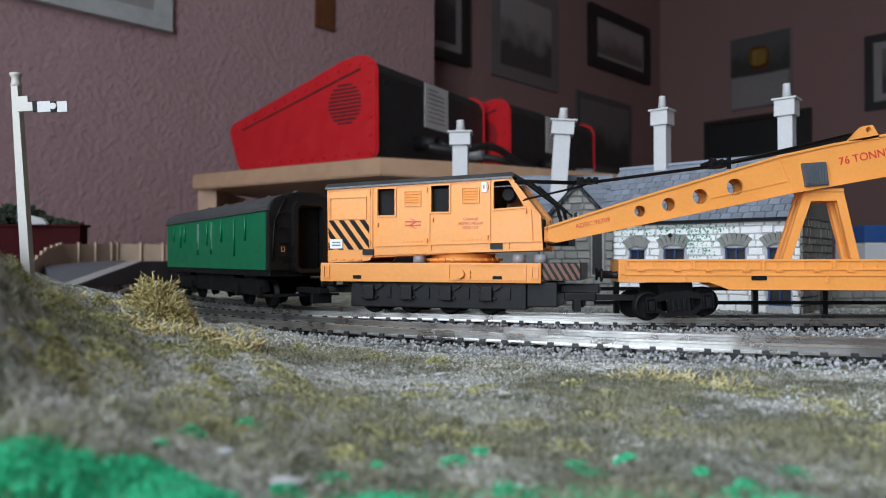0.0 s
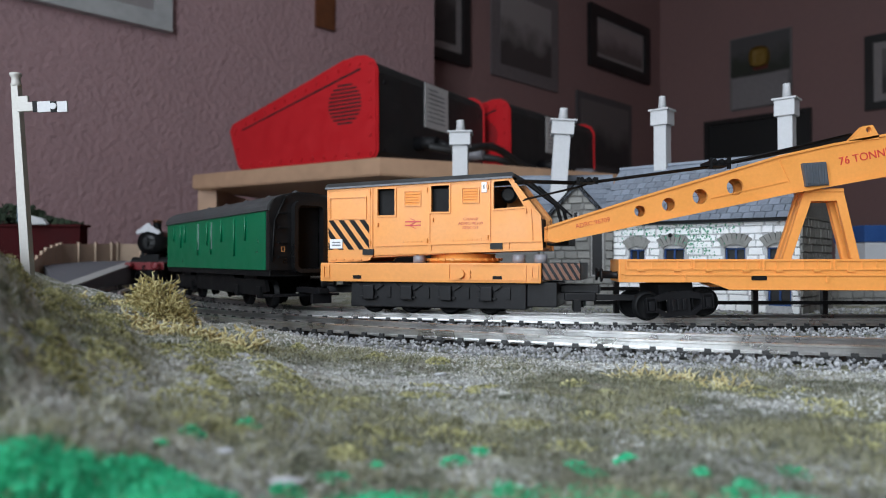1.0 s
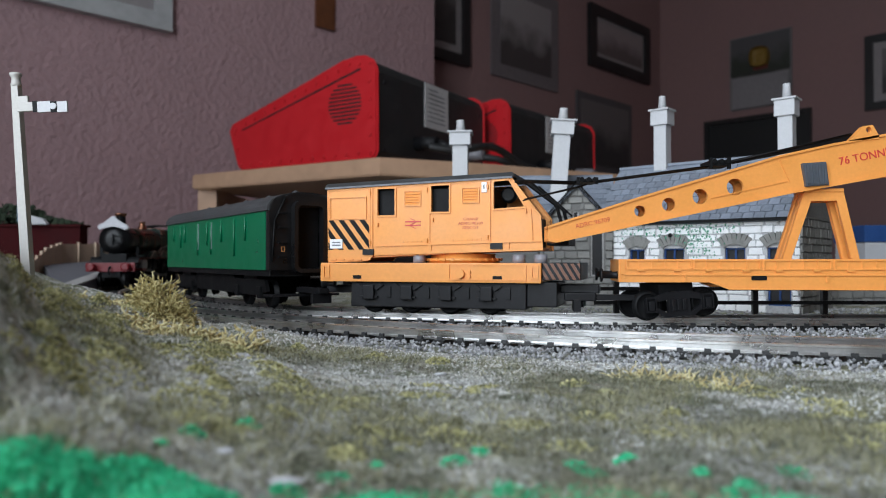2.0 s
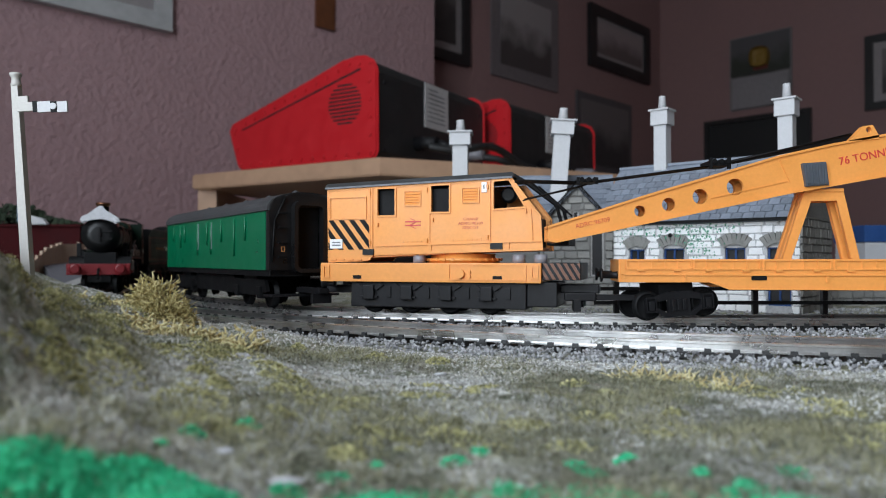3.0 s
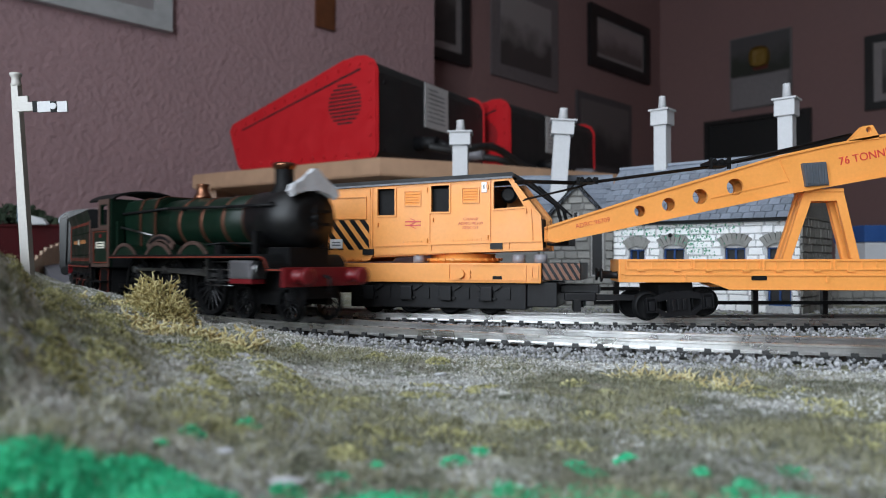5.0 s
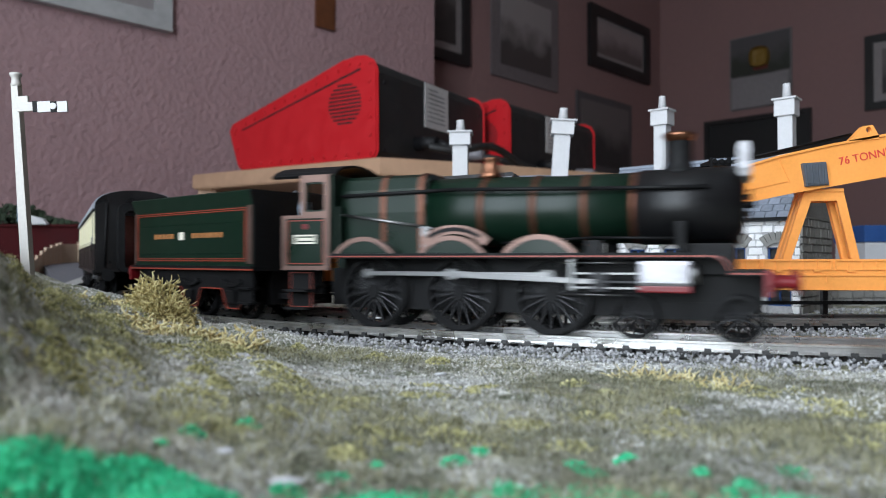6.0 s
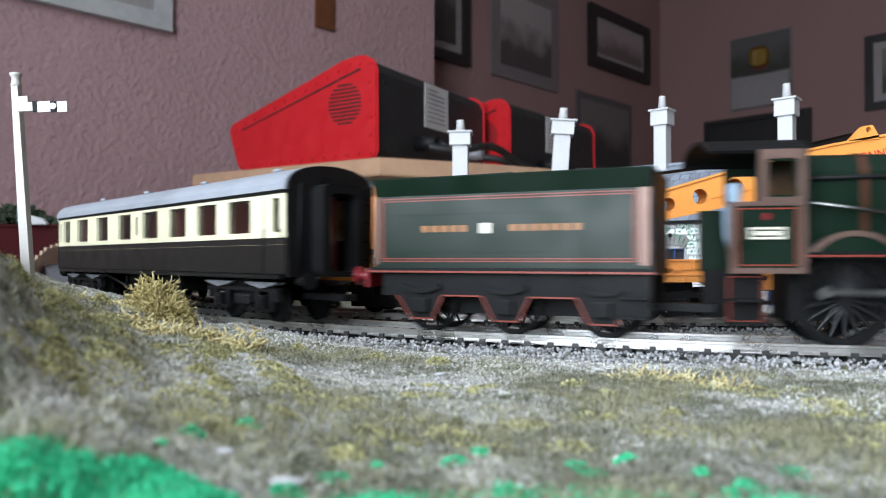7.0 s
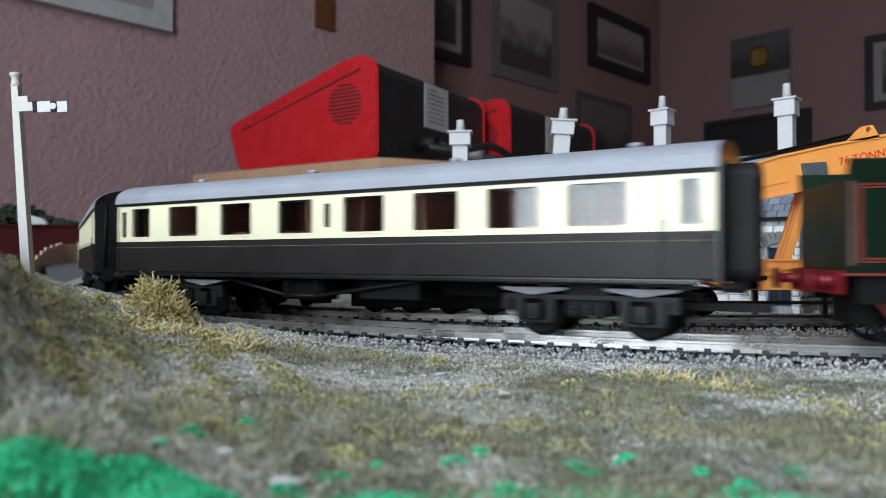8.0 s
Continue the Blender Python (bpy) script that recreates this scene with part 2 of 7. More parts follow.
def build_track(name, pts, label):
    """Two rails and single sleepers with chairs along evenly stepped points (place, heading)."""
    tr = thing(name, label, "track", kind="structure")
    prof = [(-0.0011, -0.0025), (0.0011, -0.0025), (0.0011, -0.0021), (0.0003, -0.0018), (0.0003, -0.0008), (0.0007, -0.0006), (0.0007, 0.0), (-0.0007, 0.0), (-0.0007, -0.0006), (-0.0003, -0.0008), (-0.0003, -0.0018), (-0.0011, -0.0021)]
    for side in (-1, 1):
        bm = B()
        prev = None
        for p, d in pts:
            n = Vector((-d.y, d.x))
            ring = [bm.verts.new((*(p + n * (side * 0.0089 + a)), z)) for a, z in prof]
            if prev:
                for i in range(len(ring)):
                    bm.faces.new([prev[i], prev[(i + 1) % len(ring)], ring[(i + 1) % len(ring)], ring[i]])
            prev = ring
        bmesh.ops.recalc_face_normals(bm, faces=bm.faces)
        part("rail", bm, M_RAIL, tr)
    bm = B()
    box(bm, -0.0016, 0.0016, -0.0112, 0.0112, -0.0042, -0.00255)
    for s in (-1, 1):
        for q in (-1, 1):
            c = s * 0.0089 + q * 0.0014
            prism(bm, [(c - 0.0007, -0.0026), (c + 0.0007, -0.0026), (c + 0.0003, -0.0017), (c - 0.0003, -0.0017)], -0.0008, 0.0008, "x")
    first = None
    for p, d in pts[::4]:
        m = Matrix.Translation((*p, 0)) @ Matrix.Rotation(math.atan2(d.y, d.x) + random.uniform(-0.02, 0.02), 4, "Z")
        if first is None:
            first = part("sleeper", bm, M_SLEEPER, tr)
            first.matrix_local = m
        else:
            share("sleeper", first, tr, m)
    return tr


outer_pts = []
s = -1.45
while s < 0.40:
    a, b = outer(s), outer(s + 0.001)
    outer_pts.append((a, (b - a).normalized()))
    s += PITCH / 4
inner_pts = smooth_path(INNER_KNOTS, PITCH / 4)

# ---- landform ----


def lerp_table(x, tab):
    if x <= tab[0][0]:
        return tab[0][1]
    for (a, u), (b, v) in zip(tab, tab[1:]):
        if x <= b:
            t = (x - a) / (b - a)
            t = t * t * (3 - 2 * t)
            return u + (v - u) * t
    return tab[-1][1]


CREST = [(-0.16, 0.0310), (-0.131, 0.0262), (-0.120, 0.0190), (-0.112, 0.0125), (-0.095, 0.0080), (-0.075, 0.0035), (-0.056, 0.0005), (-0.03, -0.0030), (0.0, -0.0042)]


def track_gap(x, y):
    """Distance out from the outer track's centre line (positive on the camera's side)."""
    return (Vector((x, y)) - ARC_C).length - ARC_R if x < ARC_C.x else ARC_C.y - ARC_R - y


def land(x, y):
    g = track_gap(x, y)
    base = -0.0047
    if g < 0.016:
        return base
    k = min((g - 0.016) / 0.022, 1)
    k = k * k * (3 - 2 * k)
    hill = max(lerp_table(x / max(y, 0.08) * 0.195, CREST), -0.0042)
    fade = min(max((y - 0.02) / 0.10, 0.25), 1)
    bumps = 0.0015 * noise.noise(Vector((x * 60, y * 60, 0.3))) + 0.0005 * noise.noise(Vector((x * 190, y * 190, 4)))
    left = min(max((-x - 0.03) / 0.05, 0), 1)
    bumps += left * (0.0040 * noise.noise(Vector((x * 52, y * 52, 8.3))) + 0.0018 * noise.noise(Vector((x * 120, y * 120, 2.2))))
    lump = 0.0060 * max(noise.noise(Vector((x * 35 + 3, y * 35, 9))), 0) * max(0, 1 - y / 0.13)
    lump += 0.0026 * math.exp(-((x + 0.039) / 0.009) ** 2 - ((y - 0.065) / 0.006) ** 2)
    lump += 0.0030 * max(verdure(x, y), 0) * noise.noise(Vector((x * 95, y * 95, 5.5)))
    return base + k * ((hill + 0.0047) * fade + bumps + lump)


def ground_material():
    m = bpy.data.materials.new("scenic_ground")
    m.use_nodes = True
    nt = m.node_tree
    b = nt.nodes["Principled BSDF"]
    b.inputs["Roughness"].default_value = 0.95
    b.inputs["Specular IOR Level"].default_value = 0.15
    tc = nt.nodes.new("ShaderNodeTexCoord")

    def ns(scale, detail=5, off=0.0):
        mp = nt.nodes.new("ShaderNodeMapping")
        mp.inputs["Location"].default_value = (off, off * 2, 0)
        n = nt.nodes.new("ShaderNodeTexNoise")
        n.inputs["Scale"].default_value, n.inputs["Detail"].default_value = scale, detail
        nt.links.new(tc.outputs["Object"], mp.inputs["Vector"])
        nt.links.new(mp.outputs["Vector"], n.inputs["Vector"])
        return n.outputs["Fac"]

    def step(v, lo, hi):
        r = nt.nodes.new("ShaderNodeMapRange")
        r.inputs["From Min"].default_value, r.inputs["From Max"].default_value = lo, hi
        nt.links.new(v, r.inputs["Value"])
        return r.outputs["Result"]

    def mix(fac, a, bb):
        x = nt.nodes.new("ShaderNodeMix")
        x.data_type = "RGBA"
        nt.links.new(fac, x.inputs["Factor"])
        for sock, val in (("A", a), ("B", bb)):
            if isinstance(val, tuple):
                x.inputs[sock].default_value = (*val, 1)
            else:
                nt.links.new(val, x.inputs[sock])
        return x.outputs["Result"]

    soil = mix(step(ns(700), 0.35, 0.65), (0.30, 0.30, 0.285), (0.60, 0.60, 0.58))
    olive = mix(step(ns(500, 5, 3), 0.35, 0.65), (0.15, 0.15, 0.095), (0.38, 0.37, 0.26))
    c = mix(step(ns(38, 6, 1), 0.38, 0.62), soil, olive)
    c = mix(step(ns(90, 4, 7), 0.56, 0.68), c, (0.42, 0.40, 0.34))
    c = mix(step(ns(160, 5, 9), 0.53, 0.62), c, (0.17, 0.18, 0.13))
    att = nt.nodes.new("ShaderNodeAttribute")
    att.attribute_name = "verdure"
    add = nt.nodes.new("ShaderNodeMath")
    add.operation = "ADD"
    nt.links.new(att.outputs["Fac"], add.inputs[0])
    nt.links.new(ns(55, 5, 5), add.inputs[1])
    c = mix(step(add.outputs[0], 1.02, 1.12), c, mix(step(ns(300, 4, 2), 0.35, 0.65), (0.02, 0.34, 0.15), (0.06, 0.60, 0.30)))
    nt.links.new(c, b.inputs["Base Color"])
    bp = nt.nodes.new("ShaderNodeBump")
    bp.inputs["Strength"].default_value, bp.inputs["Distance"].default_value = 0.8, 0.0012
    nt.links.new(ns(900), bp.inputs["Height"])
    lumps = nt.nodes.new("ShaderNodeBump")
    lumps.inputs["Strength"].default_value, lumps.inputs["Distance"].default_value = 0.9, 0.005
    nt.links.new(ns(190, 4, 11), lumps.inputs["Height"])
    nt.links.new(lumps.outputs["Normal"], bp.inputs["Normal"])
    nt.links.new(bp.outputs["Normal"], b.inputs["Normal"])
    return m


M_GROUND = ground_material()


def verdure(x, y):
    """How much bright green scatter lies at a place."""
    v = 0.44 * max(0.0, 1 - max(y - 0.066, 0) / 0.028)
    v += 0.36 * max(0.0, min(1, (-x - 0.018) / 0.02)) * max(0.0, 1 - max(y - 0.060, 0) / 0.012) * max(0.0, min(1, (x + 0.066) / 0.012))
    return v - 0.45 * max(0.0, min(1, (x - 0.03) / 0.03))


def build_ground():
    xs = list(np.arange(-0.34, 0.42, 0.0028))
    ys = list(np.arange(-0.10, 0.34, 0.0028))
    xs = [-0.70, -0.5] + xs + [0.6, 1.0]
    ys = [-0.25] + ys + [0.42, 0.55, 0.8, 1.16]
    bm = B()
    lay = bm.verts.layers.float.new("verdure")
    grid = []
    for y in ys:
        row = []
        for x in xs:
            v = bm.verts.new((x, y, land(x, y) if -0.5 < x < 0.5 and -0.2 < y < 0.36 else -0.0047))
            v[lay] = verdure(x, y)
            row.append(v)
        grid.append(row)
    for j in range(len(ys) - 1):
        for i in range(len(xs) - 1):
            f = bm.faces.new([grid[j][i], grid[j][i + 1], grid[j + 1][i + 1], grid[j + 1][i]])
            f.smooth = True
    return tagged(obj("ground", bm, M_GROUND), "model railway scenery ground with worn grey and olive turf", "ground", kind="structure")


def build_baseboard():
    bm = B()
    box(bm, -0.70, 1.0, -0.25, 1.16, -0.05, -0.012, 0.002)
    for x in (-0.65, 0.95):
        for y in (-0.2, 1.1):
            box(bm, x - 0.025, x + 0.025, y - 0.025, y + 0.025, -0.9, -0.05)
    tagged(obj("baseboard", bm, M_BOARD), "plywood baseboard on legs under the model railway", "table", kind="structure")


# ---- room ----


def wall_slab(name, u0, u1, v0, v1, z0, z1, material, label, holes=None):
    bm = B()
    R45 = Matrix(((H, H, 0, 0), (H, -H, 0, 0), (0, 0, 1, 0), (0, 0, 0, 1)))
    if holes:
        a0, a1, b0, b1 = holes  # opening across v and z
        box(bm, u0, u1, v0, a0, z0, z1, m=R45)
        box(bm, u0, u1, a1, v1, z0, z1, m=R45)
        box(bm, u0, u1, a0, a1, z0, b0, m=R45)
        box(bm, u0, u1, a0, a1, b1, z1, m=R45)
    else:
        box(bm, u0, u1, v0, v1, z0, z1, m=R45)
    bmesh.ops.recalc_face_normals(bm, faces=bm.faces)
    return tagged(obj(name, bm, material), label, "wall", kind="structure")


V_BREAST, V_ALCOVE, U_END, U_BACK, V_FAR = -1.468, -1.711, 3.239, WIN_U, 2.0
U_EDGE = (-0.026 + 2.05) * H
Z0, Z1 = -0.92, 1.5


def build_room():
    # all walls but the breast have shade mixed into their plaster colour
    wall_slab("wall_north", U_BACK, U_END, V_ALCOVE - 0.12, V_ALCOVE, Z0, Z1, M_PINK_SHADED, "pink painted plaster alcove wall hung with pictures")
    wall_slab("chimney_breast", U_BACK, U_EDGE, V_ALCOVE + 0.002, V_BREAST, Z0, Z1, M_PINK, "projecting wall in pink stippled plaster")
    wall_slab("wall_east", U_END, U_END + 0.12, V_ALCOVE, V_FAR, Z0, Z1, M_PINK_SHADED, "pink painted end wall with calendar and screen")
    wall_slab("wall_south", U_BACK, U_END, V_FAR, V_FAR + 0.12, Z0, Z1, M_PINK_SHADED, "pink painted wall")
    wall_slab("wall_west", U_BACK - 0.12, U_BACK, V_ALCOVE, V_FAR, Z0, Z1, M_PINK_SHADED, "pink painted wall with a window opening",
              (WIN_V - WIN_W / 2, WIN_V + WIN_W / 2, WIN_Z - WIN_H / 2, WIN_Z + WIN_H / 2))
    wall_slab("floor", U_BACK - 0.12, U_END + 0.12, V_ALCOVE - 0.12, V_FAR + 0.12, Z0 - 0.1, Z0, M_CARPET, "dark brown carpet")["category"] = "floor"
    wall_slab("ceiling", U_BACK - 0.12, U_END + 0.12, V_ALCOVE - 0.12, V_FAR + 0.12, Z1, Z1 + 0.1, M_CEIL, "white ceiling")["category"] = "ceiling"


build_room()
build_ground()
build_baseboard()
build_track("outer_track", outer_pts, "nickel silver model track with black sleepers on the outer curve")
build_track("inner_track", inner_pts, "nickel silver model track with black sleepers behind the outer one")


def plate(bm, outline, holes, a0, a1, axis="y"):
    """A flat plate of some thickness with openings through it."""
    def co(p, a):
        return Vector({"y": (p[0], a, p[1]), "x": (a, p[0], p[1]), "z": (p[0], p[1], a)}[axis])
    tmp = B()
    loops = []
    for lp in [outline, *holes]:
        vs = [tmp.verts.new(co(p, a0)) for p in lp]
        es = [tmp.edges.new((vs[i], vs[(i + 1) % len(vs)])) for i in range(len(vs))]
        loops.append((vs, es))
    bmesh.ops.triangle_fill(tmp, use_beauty=True, use_dissolve=False, edges=[e for _, es in loops for e in es])
    tmp.verts.index_update()
    lo = [bm.verts.new(v.co) for v in tmp.verts]
    shift = co((0, 0), a1) - co((0, 0), a0)
    hi = [bm.verts.new(v.co + shift) for v in tmp.verts]
    for f in tmp.faces:
        ix = [v.index for v in f.verts]
        bm.faces.new([lo[i] for i in ix])
        bm.faces.new([hi[i] for i in reversed(ix)])
    for vs, _ in loops:
        ix = [v.index for v in vs]
        for i in range(len(ix)):
            a, b = ix[i], ix[(i + 1) % len(ix)]
            bm.faces.new([lo[a], lo[b], hi[b], hi[a]])
    tmp.free()
    bmesh.ops.recalc_face_normals(bm, faces=bm.faces)
    return bm


def rect(x0, x1, z0, z1):
    return [(x0, z0), (x1, z0), (x1, z1), (x0, z1)]


def rrect(x0, x1, z0, z1, r, n=4):
    out = []
    for cx, cz, a in ((x1 - r, z1 - r, 0), (x0 + r, z1 - r, 90), (x0 + r, z0 + r, 180), (x1 - r, z0 + r, 270)):
        for i in range(n + 1):
            t = radians(a + 90 * i / n)
            out.append((cx + r * math.cos(t), cz + r * math.sin(t)))
    return out


def disc(cx, cz, r, n=20):
    return [(cx + r * math.cos(2 * math.pi * i / n), cz + r * math.sin(2 * math.pi * i / n)) for i in range(n)]


def arcpts(cx, cz, r, a0, a1, n=14):
    return [(cx + r * math.cos(radians(a0 + (a1 - a0) * i / n)), cz + r * math.sin(radians(a0 + (a1 - a0) * i / n))) for i in range(n + 1)]


def outline_frame(bm, x0, x1, z0, z1, w, y0, y1):
    return plate(bm, rect(x0, x1, z0, z1), [rect(x0 + w, x1 - w, z0 + w, z1 - w)], y0, y1)


def wheel_mesh(r, spokes, width=0.0022):
    """A wheel about its y axis: tyre with flange, spokes or disc, and hub. The near face looks to -y."""
    bm = B()
    turn = Matrix.Rotation(radians(90), 4, "X")
    lathe(bm, [(r * 0.86, -width / 2), (r, -width / 2), (r, width / 2 - 0.0005), (r * 1.08, width / 2 - 0.0003), (r * 1.08, width / 2), (r * 0.86, width / 2), (r * 0.86, -width / 2)], 32, turn.inverted(), caps=False)
    lathe(bm, [(r * 0.2, -width * 0.6), (r * 0.2, width * 0.5)], 14, turn.inverted())
    if spokes:
        cw = arcpts(0, 0, r * 0.88, 60, 120, 8)
        prism(bm, cw, -width * 0.3, width * 0.3)
    else:
        lathe(bm, [(r * 0.86, -width * 0.3), (r * 0.5, -width * 0.1), (r * 0.18, -width * 0.35)], 24, turn.inverted(), caps=False)
        lathe(bm, [(r * 0.18, width * 0.3), (r * 0.86, width * 0.3)], 24, turn.inverted(), caps=False)
    return bm


ROLLERS = []  # (part, rest place, radius, vehicle offset)


def put_wheels(parent, xs, r, spokes, y, material, name="wheel"):
    first = spoke = None
    for x in xs:
        for s in (-1, 1):
            rest = Matrix.Translation((x, s * y, r))
            flip = Matrix.Identity(4) if s < 0 else Matrix.Rotation(math.pi, 4, "Z")
            if first is None:
                first = part(name, wheel_mesh(r, spokes), material, parent)
                w = first
            else:
                w = share(name, first, parent, rest)
            w.matrix_local = rest @ flip
            for i in range(spokes):
                turn = Matrix.Rotation(2 * math.pi * i / spokes, 4, "Y")
                if spoke is None:
                    spoke = part("spoke", tube(B(), (0.15 * r, 0, 0), (0.88 * r, 0, 0), r * 0.05, r * 0.04, 6, caps=False), M_SPOKE, w)
                    spoke.matrix_local = turn
                else:
                    share("spoke", spoke, w, turn)
            ROLLERS.append((w, rest, flip, r, s))


# ---- steam engine ----
CRANK = 0.0056


def build_engine():
    e = thing("steam_locomotive", "dark green model steam locomotive with copper trim and red buffer beam", "locomotive")
    turnx = Matrix.Rotation(radians(90), 4, "Y")
    ax = Matrix.Translation((0, 0, 0.0345)) @ turnx
    smoke = part("smokebox", lathe(B(), [(0.0001, 0.0162), (0.0045, 0.0161), (0.0078, 0.0158), (0.0079, 0.0151), (0.0101, 0.0150), (0.0101, -0.0100), (0.0098, -0.0102)], 40, ax), M_SMOKEBOX, e, "black smokebox")
    bm = B()
    tube(bm, (0.0155, 0, 0.0345), (0.0185, 0, 0.0345), 0.0009, seg=10)
    for dz in (-0.0022, 0.0022):
        box(bm, 0.0155, 0.0170, -0.0006, 0.0065, 0.0345 + dz - 0.0005, 0.0345 + dz + 0.0005)
    box(bm, 0.0170, 0.0176, -0.0004, 0.0004, 0.0305, 0.0385)
    part("door_handle", bm, M_BLACK, smoke)
    boiler = part("boiler", lathe(B(), [(0.0096, -0.0101), (0.0096, -0.030), (0.0104, -0.058), (0.0104, -0.0710)], 40, ax), M_GREEN, e, "green tapered boiler")
    for x, r in ((-0.0108, 0.00975), (-0.0237, 0.00975), (-0.0378, 0.0101), (-0.0530, 0.0105)):
        part("boiler_band", lathe(B(), [(r - 0.0004, x + 0.0008), (r, x + 0.0008), (r, x - 0.0008), (r - 0.0004, x - 0.0008)], 40, ax, caps=False), M_BAND, boiler, "copper brown boiler band")
    fb = [(-0.0098, 0.0222), (-0.0104, 0.0345), (-0.0102, 0.0415), (-0.0088, 0.0448), (-0.006, 0.0460), (0.006, 0.0460), (0.0088, 0.0448), (0.0102, 0.0415), (0.0104, 0.0345), (0.0098, 0.0222)]
    box_ = part("firebox", prism(B(), fb, -0.0993, -0.0700, "x", 0.0005), M_GREEN, e, "green firebox with square shoulders")
    for x in (-0.0714, -0.0838):
        part("boiler_band", prism(B(), [(y * 1.025, z + (0.0003 if z > 0.04 else 0)) for y, z in fb], x - 0.0008, x + 0.0008, "x"), M_BAND, box_, "copper brown boiler band")
    ch = Matrix.Translation((0, 0, 0.0430))
    chim = part("chimney", lathe(B(), [(0.0052, 0), (0.0040, 0.0014), (0.0034, 0.003), (0.0033, 0.0092), (0.0034, 0.0094)], 24, ch), M_BLACK, e)
    part("chimney_cap", lathe(B(), [(0.0033, 0.0088), (0.0036, 0.0092), (0.0042, 0.0102), (0.0042, 0.0107), (0.0036, 0.0112), (0.0027, 0.0110), (0.0026, 0.008)], 24, ch, caps=False), M_COPPER, chim, "copper chimney cap")
    sv = Matrix.Translation((-0.0532, 0, 0.0443))
    part("safety_valve", lathe(B(), [(0.0042, 0), (0.0032, 0.0016), (0.0024, 0.003), (0.0021, 0.0052), (0.0026, 0.0058), (0.0024, 0.0062), (0.001, 0.0060)], 20, sv), M_COPPER, e, "bright copper safety valve bonnet")
    # torn white sheet stuck over the top of the smokebox front
    bm = B()
    prof = [(-0.0118, 0.0428), (-0.0112, 0.0448), (-0.0075, 0.0462), (-0.0035, 0.0480), (-0.0012, 0.0510), (0.0014, 0.0512), (0.0034, 0.0482), (0.0075, 0.0462), (0.0114, 0.0446), (0.0122, 0.0424), (0.0100, 0.0412), (0.0078, 0.0418), (0.004, 0.0436), (0.0, 0.0442), (-0.004, 0.0436), (-0.0078, 0.0420), (-0.0102, 0.0412)]
    prism(bm, [(y * 0.88, z) for y, z in prof], 0.0146, 0.0174, "x", 0.0005)
    bmesh.ops.subdivide_edges(bm, edges=list(bm.edges), cuts=2)
    for v in bm.verts:
        v.co += 0.0005 * noise.noise_vector(v.co * 600)
    part("white_lump", bm, M_WHITE, e, "torn white snow lump on the smokebox")
    # running plate
    bm = B()
    box(bm, -0.1000, 0.0088, -0.0165, 0.0165, 0.0208, 0.0222)
    prism(bm, arcpts(0.0088, 0.0172, 0.0050, 90, 8, 8) + arcpts(0.0088, 0.0172, 0.0036, 8, 90, 8), -0.0165, 0.0165)
    box(bm, 0.0124, 0.0205, -0.0165, 0.0165, 0.0166, 0.0178)
    fp = part("running_plate", bm, M_BLACK, e)
    bm = B()
    for s in (-1, 1):
        y = s * 0.0166
        y0, y1 = sorted((y, y + s * 0.00012))
        box(bm, -0.1000, 0.0088, y0, y1, 0.0211, 0.0215)
        prism(bm, arcpts(0.0088, 0.0172, 0.0043, 90, 8, 8) + arcpts(0.0088, 0.0172, 0.0039, 8, 90, 8), y0, y1)
        box(bm, 0.0128, 0.0205, y0, y1, 0.0169, 0.0173)
    part("lining", bm, M_ORANGE_LINE, fp, "thin orange lining")
    bb = part("buffer_beam", box(B(), 0.0205, 0.0218, -0.0165, 0.0165, 0.0116, 0.0179, 0.0002), M_RED, e, "red buffer beam")
    for s in (-1, 1):
        bm = B()
        m = Matrix.Translation((0.0218, s * 0.0115, 0.0150)) @ turnx
        lathe(bm, [(0.0024, 0), (0.0022, 0.0012), (0.0014, 0.0016), (0.0013, 0.0050), (0.0030, 0.0054), (0.0030, 0.0060), (0.002, 0.0064)], 18, m)
        part("buffer", bm, M_RED, bb, "red buffer with black head")
    bm = B()
    polyline_tube(bm, [(0.0218, 0, 0.0150), (0.0245, 0, 0.0145), (0.0250, 0, 0.0110), (0.0240, 0, 0.0095)], 0.0006)
    part("coupling_hook", bm, M_BLACK, bb)
    bm = B()
    box(bm, 0.0060, 0.0125, -0.0012, 0.0012, 0.0215, 0.0245, 0.0003)
    box(bm, 0.0020, 0.0140, -0.0085, 0.0085, 0.0165, 0.0246, 0.0004)
    part("smokebox_saddle", bm, M_BLACK, e)
    for s in (-1, 1):
        part("lubricator_stand", box(B(), 0.0004, 0.0024, s * 0.0125 - 0.0012, s * 0.0125 + 0.0012, 0.0222, 0.0300, 0.0003), M_BLACK, e)
    bm = B()
    box(bm, -0.100, 0.0085, -0.0062, 0.0062, 0.0055, 0.0208)
    box(bm, 0.0085, 0.0205, -0.0062, 0.0062, 0.0075, 0.0166)
    part("frame", bm, M_BLACK, e)
    # splashers
    for x in (-0.0343, -0.0597, -0.0878):
        for s in (-1, 1):
            arc = arcpts(x, 0.0142, 0.0125, 140, 40, 16)
            y0, y1 = sorted((s * 0.0088, s * 0.0152))
            sp = part("splasher", prism(B(), arc, y0, y1), M_GREEN, e)
            y0, y1 = sorted((s * 0.0150, s * 0.0156))
            part("beading", prism(B(), arcpts(x, 0.0142, 0.0130, 140, 40, 16) + arcpts(x, 0.0142, 0.0117, 40, 140, 16), y0, y1), M_BEADING, sp, "copper beading")
